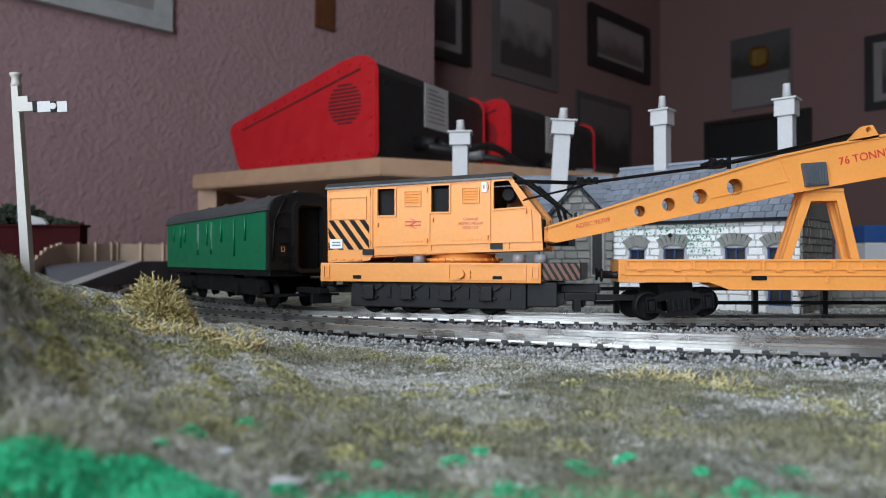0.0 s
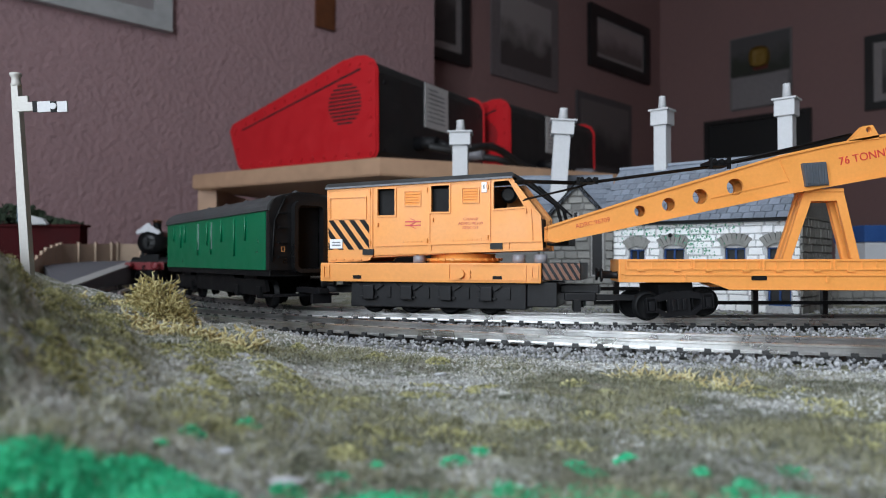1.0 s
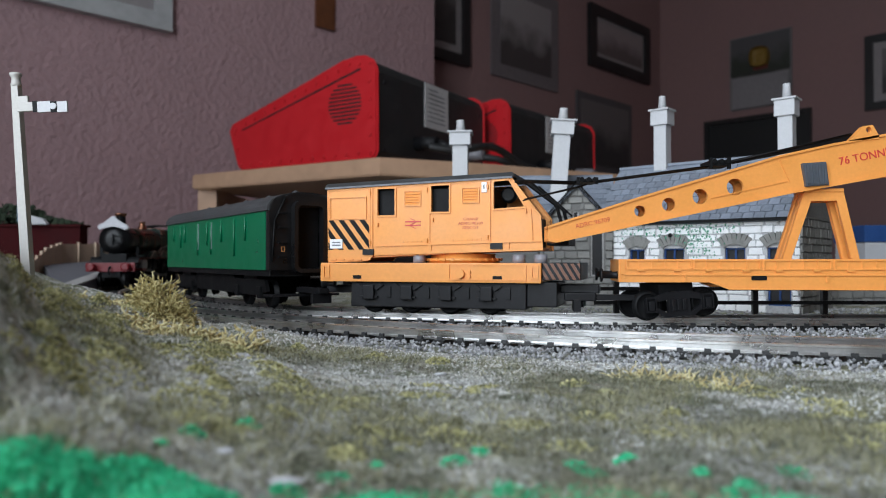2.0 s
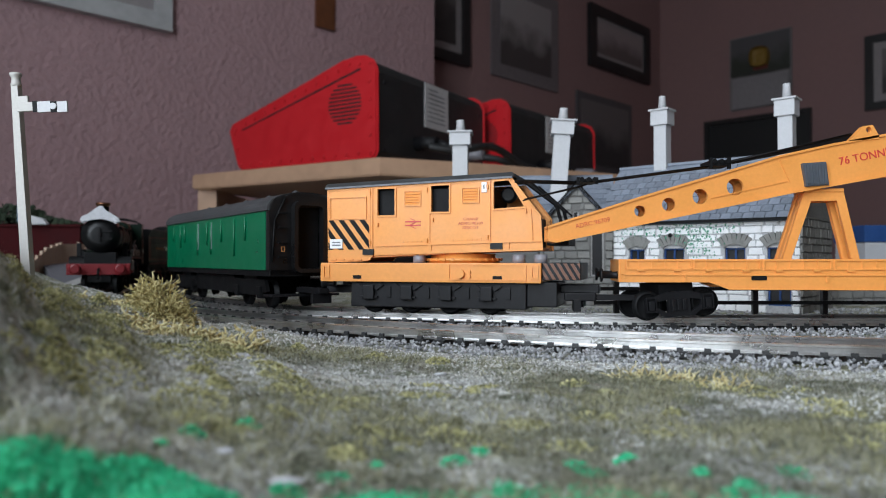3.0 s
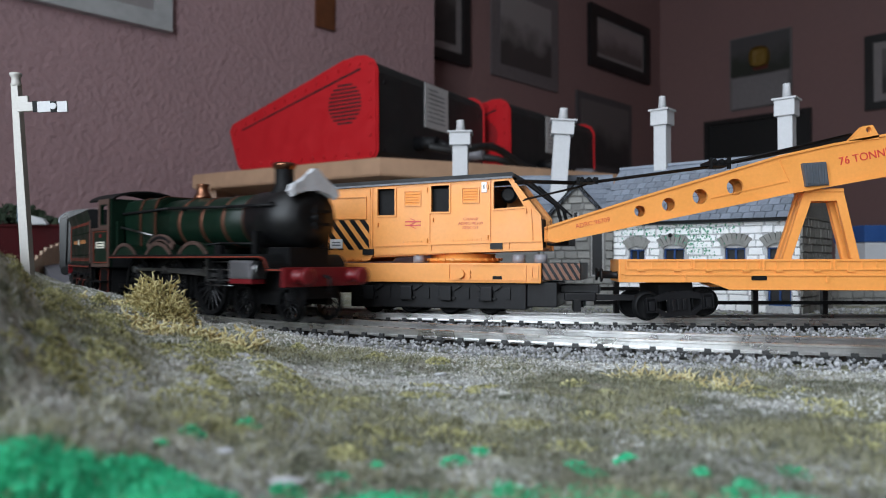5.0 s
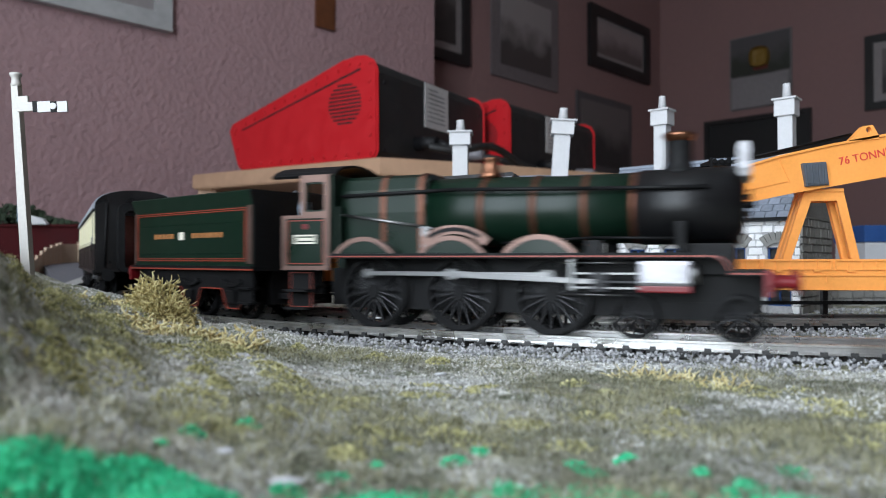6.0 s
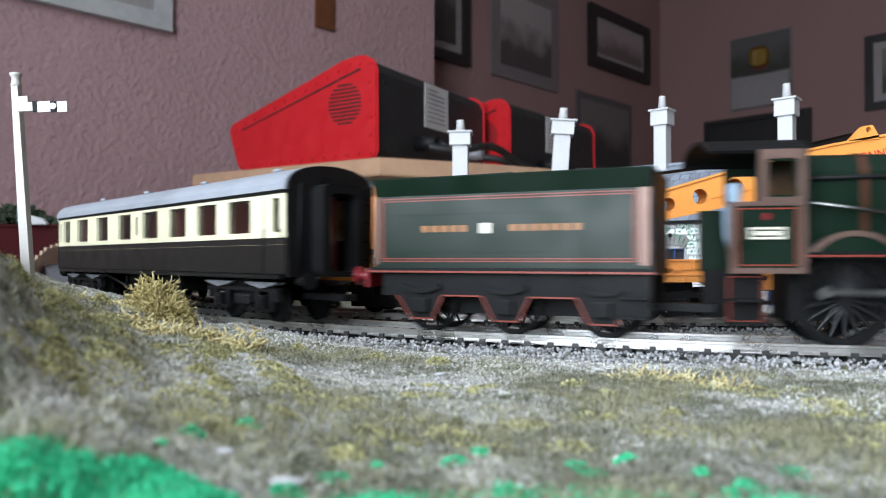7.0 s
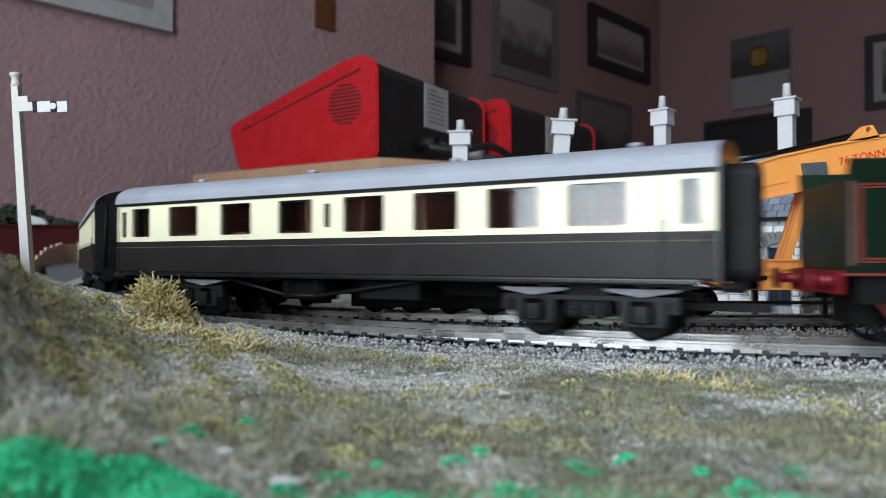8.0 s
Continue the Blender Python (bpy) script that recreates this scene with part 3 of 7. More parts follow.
    for s in (-1, 1):
        y0, y1 = sorted((s * 0.0142, s * 0.0150))
        np_ = part("nameplate", prism(B(), arcpts(-0.0590, 0.0142, 0.0160, 132, 48, 16) + arcpts(-0.0590, 0.0142, 0.0134, 48, 132, 16), y0, y1), M_BEADING, e, "curved nameplate over the splasher")
        y0, y1 = sorted((s * 0.0150, s * 0.0152))
        part("name_bar", prism(B(), arcpts(-0.0590, 0.0142, 0.0153, 122, 58, 12) + arcpts(-0.0590, 0.0142, 0.0142, 58, 122, 12), y0, y1), M_BLACK, np_)
    # cab
    cab = part("cab", box(B(), -0.1008, -0.0995, -0.0160, 0.0160, 0.0222, 0.0462), M_GREEN, e, "green cab with framed window")
    for s in (-1, 1):
        y0, y1 = sorted((s * 0.0152, s * 0.0164))
        side = [(-0.1003, 0.0172), (-0.1003, 0.0462), (-0.1105, 0.0462), (-0.1105, 0.0340), (-0.1173, 0.0340), (-0.1173, 0.0172)]
        sd = part("cab_side", plate(B(), side, [rrect(-0.1085, -0.1023, 0.0355, 0.0435, 0.0008)], y0, y1), M_GREEN, cab)
        y0, y1 = sorted((s * 0.0164, s * 0.0168))
        bm = plate(B(), side, [rrect(-0.1160, -0.1017, 0.0185, 0.0330, 0.0008), rrect(-0.1089, -0.1019, 0.0350, 0.0440, 0.0008)], y0, y1)
        part("panel_border", bm, M_BEADING, cab, "pale copper cab beading")
        y0, y1 = sorted((s * 0.0164, s * 0.0166))
        part("lining", outline_frame(B(), -0.1155, -0.1022, 0.0190, 0.0325, 0.0003, y0, y1), M_ORANGE_LINE, cab, "thin orange lining")
        y0, y1 = sorted((s * 0.0164, s * 0.0169))
        part("number_plate", plate(B(), rect(-0.1129, -0.1050, 0.0252, 0.0280), [rect(-0.1124, -0.1055, 0.0257, 0.0275)], y0, y1), M_PLATE, cab, "pale edged number plate")
        y0, y1 = sorted((s * 0.0164, s * 0.0167))
        part("number_bar", box(B(), -0.1117, -0.1061, y0, y1, 0.0261, 0.0271), M_PLATE, cab)
        part("red_disc", prism(B(), disc(-0.1090, 0.0305, 0.0009, 12), y0, y1), M_RED, cab)
        # steps under the cab
        bm = B()
        for z in (0.0050, 0.0105):
            box(bm, -0.1155, -0.1075, s * 0.0145 - 0.002, s * 0.0145 + 0.002, z, z + 0.0007)
        box(bm, -0.1160, -0.1070, s * 0.0125 - 0.0004, s * 0.0125 + 0.0004, 0.0050, 0.0175)
        part("step", bm, M_BLACK, e)
        part("lining", outline_frame(B(), -0.1155, -0.1075, 0.0056, 0.0165, 0.0003, *sorted((s * 0.0130, s * 0.0132))), M_ORANGE_LINE, e, "thin red lining")
    roof = arcpts(0, 0.0330, 0.0172, 160, 20, 14)
    roof = [(y * 0.98, 0.0462 + max(0, (z - 0.0389)) * 0.37) for y, z in roof]
    inner = [(y * 0.96, z - 0.0007) for y, z in reversed(roof)]
    part("cab_roof", prism(B(), roof + inner, -0.1220, -0.0990, "x"), M_BLACK, cab, "black curved cab roof")
    cab.location.x = 0.0013
    bm = B()
    lathe(bm, [(0.0014, 0.022), (0.0024, 0.026), (0.0026, 0.0325), (0.0016, 0.0345), (0.0016, 0.0350), (0.0019, 0.037), (0.0015, 0.0388), (0.0005, 0.0392)], 12, Matrix.Translation((-0.1130, -0.009, 0)))
    part("figure", bm, M_SKIN, e, "small painted figure in blue in the cab")
    # pipes and handrails along the near and far side
    for s in (-1, 1):
        bm = B()
        polyline_tube(bm, [(-0.100, s * 0.0108, 0.0398), (-0.060, s * 0.0108, 0.0405), (-0.02, s * 0.0101, 0.0393), (0.008, s * 0.0098, 0.0387)], 0.0006)
        for x in (-0.085, -0.05, -0.02, 0.006):
            tube(bm, (x, s * 0.0090, 0.0395), (x, s * 0.0108, 0.0395), 0.0004, seg=6)
        part("handrail", bm, M_BLACK, e)
        bm = B()
        polyline_tube(bm, [(-0.1000, s * 0.0122, 0.0345), (-0.070, s * 0.0122, 0.0300), (-0.066, s * 0.0122, 0.0290)], 0.0005)
        box(bm, -0.0700, -0.0680, s * 0.0122 - 0.0007, s * 0.0122 + 0.0007, 0.0222, 0.0300)
        part("reversing_rod", bm, M_STEEL, e, "pale steel reversing rod")
        bm = B()
        box(bm, -0.0995, -0.0970, s * 0.0125 - 0.0015, s * 0.0125 + 0.0015, 0.0222, 0.0365, 0.0002)
        part("fire_iron_tunnel", bm, M_GREEN, e)
        bm = B()
        polyline_tube(bm, [(-0.045, s * 0.0125, 0.0250), (-0.020, s * 0.0125, 0.0262), (0.000, s * 0.0125, 0.0258)], 0.0004)
        box(bm, -0.022, -0.018, s * 0.013 - 0.001, s * 0.013 + 0.001, 0.0222, 0.0255)
        part("pipe", bm, M_BLACK, e)
        # cylinders
        y0, y1 = sorted((s * 0.0105, s * 0.0168))
        cy = part("cylinder", box(B(), -0.0085, 0.0042, y0, y1, 0.0138, 0.0202, 0.0009), M_CASING, e, "pale grey cylinder casing")
        y0, y1 = sorted((s * 0.0107, s * 0.0165))
        part("cylinder_foot", box(B(), -0.0083, 0.0040, y0, y1, 0.0122, 0.0140, 0.0004), M_RED, cy, "dull red drain cock")
        part("cylinder_cover", tube(B(), (0.0040, s * 0.0135, 0.0168), (0.0056, s * 0.0135, 0.0168), 0.0028, 0.0024, 16), M_STEEL, cy)
        for z in (0.0166, 0.0129):
            part("slide_bar", box(B(), -0.0255, -0.0083, s * 0.0135 - 0.0008, s * 0.0135 + 0.0008, z, z + 0.0005), M_STEEL, e, "bright steel slide bar")
        bm = B()
        box(bm, -0.0262, -0.0253, s * 0.0135 - 0.0012, s * 0.0135 + 0.0012, 0.0124, 0.0210)
        tube(bm, (-0.0300, s * 0.0128, 0.0196), (-0.0083, s * 0.0128, 0.0196), 0.0003, seg=6)
        tube(bm, (-0.0285, s * 0.0128, 0.0113), (-0.0120, s * 0.0128, 0.0113), 0.0003, seg=6)
        part("valve_bracket", bm, M_STEEL, e, "steel bracket and valve rods")
    # bogie
    bm = B()
    for s in (-1, 1):
        box(bm, -0.0150, 0.0175, s * 0.0060 - 0.0006, s * 0.0060 + 0.0006, 0.0050, 0.0095)
    box(bm, -0.002, 0.004, -0.006, 0.006, 0.006, 0.012)
    part("bogie_frame", bm, M_BLACK, e)
    put_wheels(e, (0.0145, -0.0105), 0.0058, 10, 0.0082, M_BLACK, "bogie_wheel")
    put_wheels(e, (-0.0325, -0.0597, -0.0878), 0.0108, 18, 0.0082, M_BLACK, "driving_wheel")
    rods = {}
    for s in (-1, 1):
        y = s * 0.0107
        bm = B()
        box(bm, -0.0281, 0.0272, -0.0004, 0.0005, -0.0006, 0.0006)
        for x in (-0.0281, 0.0, 0.0272):
            tube(bm, (x, -0.0008, 0), (x, 0.0008, 0), 0.0014, seg=12)
        rods["couple", s] = part("coupling_rod", bm, M_STEEL, e, "bright steel coupling rod")
        bm = B()
        prism(bm, [(0, -0.0009), (0.042, -0.0006), (0.042, 0.0006), (0, 0.0009)], -0.0005, 0.0005)
        tube(bm, (0, -0.0009, 0), (0, 0.0009, 0), 0.0016, seg=12)
        rods["connect", s] = part("connecting_rod", bm, M_STEEL, e, "bright steel connecting rod")
        bm = B()
        box(bm, -0.0018, 0.0018, -0.0014, 0.0014, -0.0026, 0.0026, 0.0003)
        tube(bm, (0, 0, 0), (0.013, 0, 0), 0.0006, seg=8)
        rods["cross", s] = part("crosshead", bm, M_DARKSTEEL, e, "oily steel crosshead")
    return e, rods


def build_tender():
    t = thing("tender", "dark green model tender with orange lining and gilt lettering", "tender")
    L0, L1 = -0.0400, 0.0378
    sec = [(-0.0155, 0.0182), (-0.0155, 0.0385), (-0.0170, 0.0432), (-0.0165, 0.0436), (-0.0148, 0.0392), (0.0148, 0.0392), (0.0165, 0.0436), (0.0170, 0.0432), (0.0155, 0.0385), (0.0155, 0.0182)]
    body = part("tank", prism(B(), sec, L0, L1, "x"), M_GREEN, t, "green tank with flared top")
    part("front_plate", plate(B(), sec[:4] + sec[6:], [], 0.0379, 0.0386, "x"), M_BLACK, t, "black tender front")
    part("coal_plate", box(B(), 0.030, 0.0366, -0.0150, 0.0150, 0.0392, 0.0425, 0.0004), M_BLACK, body)
    part("water_dome", lathe(B(), [(0.0045, 0.0392), (0.0045, 0.0420), (0.003, 0.0435), (0.0005, 0.0438)], 18, Matrix.Translation((-0.024, 0, 0))), M_BLACK, body)
    bm = B()
    for k in range(60):
        x, y = random.uniform(-0.012, 0.028), random.uniform(-0.012, 0.012)
        m = Matrix.Translation((x, y, 0.0395 + random.uniform(0, 0.002))) @ Euler((random.random() * 6, random.random() * 6, 0)).to_matrix().to_4x4()
        box(bm, -0.0017, 0.0017, -0.0014, 0.0014, -0.0013, 0.0013, m=m)
    tagged(part("coal", bm, M_BLACK, t, "black coal load"), kind="stuff")
    for s in (-1, 1):
        y0, y1 = sorted((s * 0.0155, s * 0.0157))
        part("lining", outline_frame(B(), -0.0372, 0.0340, 0.0205, 0.0372, 0.0003, y0, y1), M_ORANGE_LINE, body, "thin orange lining")
        part("lining", outline_frame(B(), -0.0378, 0.0346, 0.0198, 0.0379, 0.0003, y0, y1), M_ORANGE_LINE, body, "thin orange lining")
        y0, y1 = sorted((s * 0.0155, s * 0.0158))
        part("corner_beading", box(B(), 0.0352, 0.0376, y0, y1, 0.0190, 0.0385), M_BEADING, body, "copper brown corner beading")
        part("corner_beading", box(B(), -0.0396, -0.0386, y0, y1, 0.0190, 0.0385), M_BEADING, body, "copper brown corner beading")
        bm = B()
        for k in range(26):
            for z in (0.0225, 0.0330):
                x = -0.033 + k * 0.0026
                box(bm, x - 0.0002, x + 0.0002, y0, y1, z - 0.0002, z + 0.0002)
        part("rivet_row", bm, M_GREEN, body)
        # lettering as gilt bars and a crest
        y0, y1 = sorted((s * 0.0155, s * 0.0157))
        for x0, n in ((-0.0245, 5), (0.0015, 7)):
            for i in range(n):
                x = x0 + i * 0.0029
                part("letter_bar", box(B(), x, x + 0.0016, y0, y1, 0.0281, 0.0299), M_GOLD, body, "gilt lettering")
        part("crest", box(B(), -0.0072, -0.0040, y0, y1, 0.0276, 0.0304), M_PLATE, body, "small pale crest")
        # frame with openings
        y0, y1 = sorted((s * 0.0135, s * 0.0147))
        out = [(-0.0375, 0.0166), (-0.0375, 0.0102), (-0.0330, 0.0102), (-0.0285, 0.0036), (-0.0215, 0.0036), (-0.0186, 0.0102), (-0.0072, 0.0102), (-0.0036, 0.0036), (0.0036, 0.0036), (0.0066, 0.0102), (0.0190, 0.0102), (0.0224, 0.0036), (0.0294, 0.0036), (0.0320, 0.0102), (0.0375, 0.0102), (0.0375, 0.0166)]
        fr = part("side_frame", plate(B(), out, [], y0, y1), M_BLACK, t)
        y0, y1 = sorted((s * 0.0147, s * 0.0149))
        for a, b in zip(out[2:13], out[3:14]):
            d = Vector((b[0] - a[0], 0, b[1] - a[1]))
            up = Vector((-d.z, 0, d.x)).normalized() * 0.0004
            pr = [(a[0], a[1]), (b[0], b[1]), (b[0] + up.x, b[1] + up.z), (a[0] + up.x, a[1] + up.z)]
            part("lining", prism(B(), pr, y0, y1), M_ORANGE_LINE, fr, "thin red lining")
        for x in (-0.025, 0.0, 0.026):
            part("axle_box", box(B(), x - 0.0022, x + 0.0022, *sorted((s * 0.0147, s * 0.0163)), 0.0055, 0.0098, 0.0004), M_BLACK, fr)
            part("spring", prism(B(), arcpts(x, 0.0235, 0.0125, 240, 300, 8) + arcpts(x, 0.0235, 0.0112, 300, 240, 8), *sorted((s * 0.0147, s * 0.0160))), M_BLACK, fr)
        bm = B()
        for z in (0.0055, 0.0105):
            box(bm, 0.0300, 0.0375, s * 0.0145 - 0.0022, s * 0.0145 + 0.0022, z, z + 0.0007)
        box(bm, 0.0296, 0.0379, s * 0.0150 - 0.0003, s * 0.0150 + 0.0003, 0.0055, 0.0166)
        part("step", bm, M_BLACK, t)
    fp = part("running_plate", box(B(), -0.0412, 0.0390, -0.0165, 0.0165, 0.0166, 0.0182), M_BLACK, t)
    for s in (-1, 1):
        part("lining", box(B(), -0.0412, 0.0390, *sorted((s * 0.0165, s * 0.0167)), 0.0168, 0.0173), M_ORANGE_LINE, fp, "thin red lining")
    part("chassis", box(B(), -0.036, 0.036, -0.006, 0.006, 0.005, 0.0166), M_BLACK, t)
    part("drawbar", box(B(), 0.036, 0.052, -0.003, 0.003, 0.007, 0.009), M_BLACK, t)
    bb = part("buffer_beam", box(B(), -0.0424, -0.0412, -0.0165, 0.0165, 0.0125, 0.0180), M_RED, t, "red buffer beam")
    for s in (-1, 1):
        part("buffer", lathe(B(), [(0.0022, 0), (0.0013, 0.0012), (0.0012, 0.0042), (0.0028, 0.0046), (0.0028, 0.0054)], 16, Matrix.Translation((-0.0424, s * 0.0115, 0.0156)) @ Matrix.Rotation(radians(-90), 4, "Y")), M_RED, bb)
    put_wheels(t, (-0.025, 0.0, 0.026), 0.0078, 10, 0.0080, M_BLACK)
    return t


WINDOWS = [(-0.1023, -0.0917), (-0.0810, -0.0652), (-0.0534, -0.0384), (-0.0259, -0.0111), (0.0015, 0.0171), (0.0275, 0.0427), (0.0518, 0.0670), (0.0753, 0.0906)]


def build_coach(name_label):
    c = thing("passenger_coach", name_label, "railway coach", group="coaches of the train")
    X0, X1, W = -0.1115, 0.1115, 0.0165
    body = part("floor_pan", box(B(), X0, X1, -0.0155, 0.0155, 0.0152, 0.0164), M_BLACK, c)
    for s in (-1, 1):
        y0, y1 = sorted((s * (W - 0.0010), s * W))
        holes = [rrect(a, b, 0.0289, 0.0399, 0.0006) for a, b in WINDOWS] + [rrect(0.1036, 0.1080, 0.0289, 0.0396, 0.0005), rrect(-0.1088, -0.1060, 0.0290, 0.0388, 0.0005), rrect(-0.0063, -0.0038, 0.0306, 0.0382, 0.0004)]
        cr = part("upper_side", plate(B(), rect(X0, X1, 0.0272, 0.0409), holes, y0, y1), M_CREAM, c, "cream upper panels with large windows")
        for a, b in WINDOWS:
            part("window_frame", plate(B(), rrect(a - 0.0005, b + 0.0005, 0.0284, 0.0404, 0.0009), [rrect(a + 0.0001, b - 0.0001, 0.0290, 0.0398, 0.0005)], *sorted((s * W, s * (W + 0.0002)))), M_CREAM, cr)
        for a, b in WINDOWS + [(0.1031, 0.1074), (-0.1088, -0.1060)]:
            part("pane", box(B(), a - 0.0004, b + 0.0004, *sorted((s * (W - 0.0016), s * (W - 0.0011))), 0.0284, 0.0404), M_GLASS, cr)
        lo = part("lower_side", box(B(), X0, X1, y0, y1, 0.0160, 0.0270), M_CHOC, c, "chocolate brown lower panels")
        part("waist_line", box(B(), X0, X1, *sorted((s * W, s * (W + 0.00018))), 0.02495, 0.02507), mat("waist_lining", (0.2, 0.17, 0.11), 0.5), lo)
        part("cantrail", box(B(), X0, X1, *sorted((s * (W - 0.001), s * (W + 0.0003))), 0.0409, 0.0422), M_BLACK, c)
        # recessed end door lines and handles
        for x in (0.0985, -0.1105):
            part("door_edge", box(B(), x, x + 0.0003, *sorted((s * W, s * (W + 0.0002))), 0.0162, 0.0405), M_BLACK, c)
        bm = B()
        for x in (0.1000, 0.1095):
            tube(bm, (x, s * (W + 0.0006), 0.0240), (x, s * (W + 0.0006), 0.0300), 0.0002, seg=6)
        part("handrail", bm, M_STEEL, c)
        # truss rods and steps
        bm = B()
        polyline_tube(bm, [(-0.058, s * 0.0125, 0.0145), (-0.026, s * 0.0125, 0.0085), (-0.013, s * 0.0125, 0.0085), (0.030, s * 0.0125, 0.0145)], 0.0006)
        for x in (-0.026, -0.013):
            tube(bm, (x, s * 0.0125, 0.0085), (x, s * 0.0125, 0.0150), 0.0005, seg=6)
        part("truss_rod", bm, M_DARKGREY, c)
        part("foot_board", box(B(), -0.108, 0.108, *sorted((s * 0.0150, s * 0.0170)), 0.0143, 0.0158, 0.0004), M_SATIN, c)
    # roof
    top = [(0.0172 * math.cos(radians(a)), 0.0420 + 0.0082 * math.sin(radians(a)) ** 0.75) for a in range(0, 181, 9)]
    und = [(y * 0.94, max(z - 0.0008, 0.0418)) for y, z in reversed(top)]
    rf = part("roof", prism(B(), top + und, X0 - 0.0005, X1 + 0.0005, "x"), M_ROOF, c, "light grey curved roof", smooth=False)
    for i, x in enumerate((-0.098, -0.075, -0.052, -0.02, 0.008, 0.036, 0.064, 0.09)):
        y = -0.006 if i % 2 else 0.004
        part("roof_vent", lathe(B(), [(0.0013, 0), (0.0013, 0.0008), (0.0018, 0.001), (0.0014, 0.0018), (0.0003, 0.002)], 12, Matrix.Translation((x, y, 0.0490))), M_ROOF, rf)
    # ends with gangways
    for s in (-1, 1):
        endp = [(y * 0.958, z) for y, z in top] + [(-0.0160, 0.0150), (0.0160, 0.0150)]
        xa, xb = sorted((s * X1, s * (X1 + 0.0009)))
        en = part("end_wall", plate(B(), endp, [rect(-0.0052, 0.0052, 0.0168, 0.0405)], xa, xb, "x"), M_SATIN, c, "black coach end")
        xa, xb = sorted((s * (X1 + 0.0009), s * (X1 + 0.0075)))
        part("gangway", plate(B(), rrect(-0.0078, 0.0078, 0.0150, 0.0440, 0.003), [rrect(-0.0052, 0.0052, 0.0165, 0.0410, 0.002)], xa, xb, "x"), M_BLACK, en, "black corridor gangway")
        bm = B()
        for y in (-0.0125, 0.0125):
            tube(bm, (s * (X1 + 0.0012), y, 0.017), (s * (X1 + 0.0012), y * 0.95, 0.044), 0.0004, seg=6)
        for z in (0.020, 0.026, 0.032, 0.038):
            box(bm, *sorted((s * X1, s * (X1 + 0.0025))), 0.0105, 0.0140, z, z + 0.0006)
        part("end_steps", bm, M_BLACK, en)
        for y in (-0.0115, 0.0115):
            part("buffer", lathe(B(), [(0.0016, 0), (0.0012, 0.001), (0.0012, 0.005), (0.0026, 0.0054), (0.0026, 0.006)], 14, Matrix.Translation((s * X1, y, 0.0138)) @ Matrix.Rotation(radians(90 * s), 4, "Y")), M_BLACK, en)
        part("coupling", box(B(), *sorted((s * 0.100, s * 0.122)), -0.0025, 0.0025, 0.0075, 0.0095), M_BLACK, c)
        # bogies
        bx = s * 0.079
        bg = part("bogie", box(B(), bx - 0.006, bx + 0.006, -0.0125, 0.0125, 0.0060, 0.0148, 0.0004), M_BLACK, c, "black bogie with leaf springs")
        for y in (-0.0128, 0.0128):
            bm = B()
            box(bm, bx - 0.0235, bx + 0.0235, y - 0.0007, y + 0.0007, 0.0100, 0.0112)
            for d in (-0.0145, 0.0145):
                for e_ in (-0.0045, 0.0045):
                    prism(bm, [(bx + d + e_ - 0.0009, 0.0040), (bx + d + e_ + 0.0009, 0.0040), (bx + d + e_ + 0.0016, 0.0104), (bx + d + e_ - 0.0016, 0.0104)], y - 0.0006, y + 0.0006)
                box(bm, bx + d - 0.0045, bx + d + 0.0045, y - 0.0005, y + 0.0005, 0.0036, 0.0043)
            for d in (-0.0225, 0.0225):
                box(bm, bx + d - 0.0010, bx + d + 0.0010, y - 0.0010, y + 0.0010, 0.0070, 0.0112)
            part("side_frame", bm, M_DARKGREY, bg)
            for d in (-0.0145, 0.0145):
                xs = [bx + d + k for k in (-0.0098, -0.0085, 0.0, 0.0085, 0.0098)]
                part("leaf_spring", prism(B(), [(xs[0], 0.0131), (xs[1], 0.0124), (xs[2], 0.0110), (xs[3], 0.0124), (xs[4], 0.0131)], y - 0.0019, y + 0.0019), M_DUSTY, bg, "dusty grey leaf spring")
                bm = box(B(), bx + d - 0.0019, bx + d + 0.0019, y - 0.0020, y + 0.0020, 0.0046, 0.0088, 0.0003)
                box(bm, bx + d - 0.0013, bx + d + 0.0013, y - 0.0024, y + 0.0024, 0.0056, 0.0078, 0.0002)
                part("axle_box", bm, M_DARKGREY, bg)
            for k in (-0.0035, 0.0, 0.0035):
                part("coil_spring", lathe(B(), [(0.0013, 0.0052 + 0.0006 * q) if q % 2 else (0.0010, 0.0052 + 0.0006 * q) for q in range(7)], 10, Matrix.Translation((bx + k, y, 0))), M_DARKGREY, bg)
        put_wheels(c, (bx - 0.0145, bx + 0.0145), 0.0062, 0, 0.0080, M_BLACK)
    for q in ((-0.030, -0.012, -0.010, -0.002, 0.0070), (0.004, 0.026, -0.011, 0.0, 0.0080), (-0.045, 0.045, 0.004, 0.010, 0.0090)):
        part("underframe_box", box(B(), *q, 0.0150, 0.0005), M_BLACK, c)
    part("corridor_wall", box(B(), X0 + 0.003, X1 - 0.003, 0.0042, 0.0050, 0.0164, 0.0405), M_SEAT, c, "brown corridor wall")
    for k in range(9):
        x = -0.092 + k * 0.0225
        part("seat", box(B(), x - 0.0035, x + 0.0035, -0.0135, 0.0040, 0.0164, 0.0300, 0.0008), M_SEAT, c, "brown seat")
        part("partition", box(B(), x + 0.008, x + 0.0092, -0.0135, 0.004, 0.0164, 0.0400), M_SEAT, c, "brown compartment wall")
    return c


def build_all_train():
    e, rods = build_engine()
    t = build_tender()
    c1 = build_coach("chocolate and cream model coach with grey roof behind the tender")
    return e, rods, t, c1


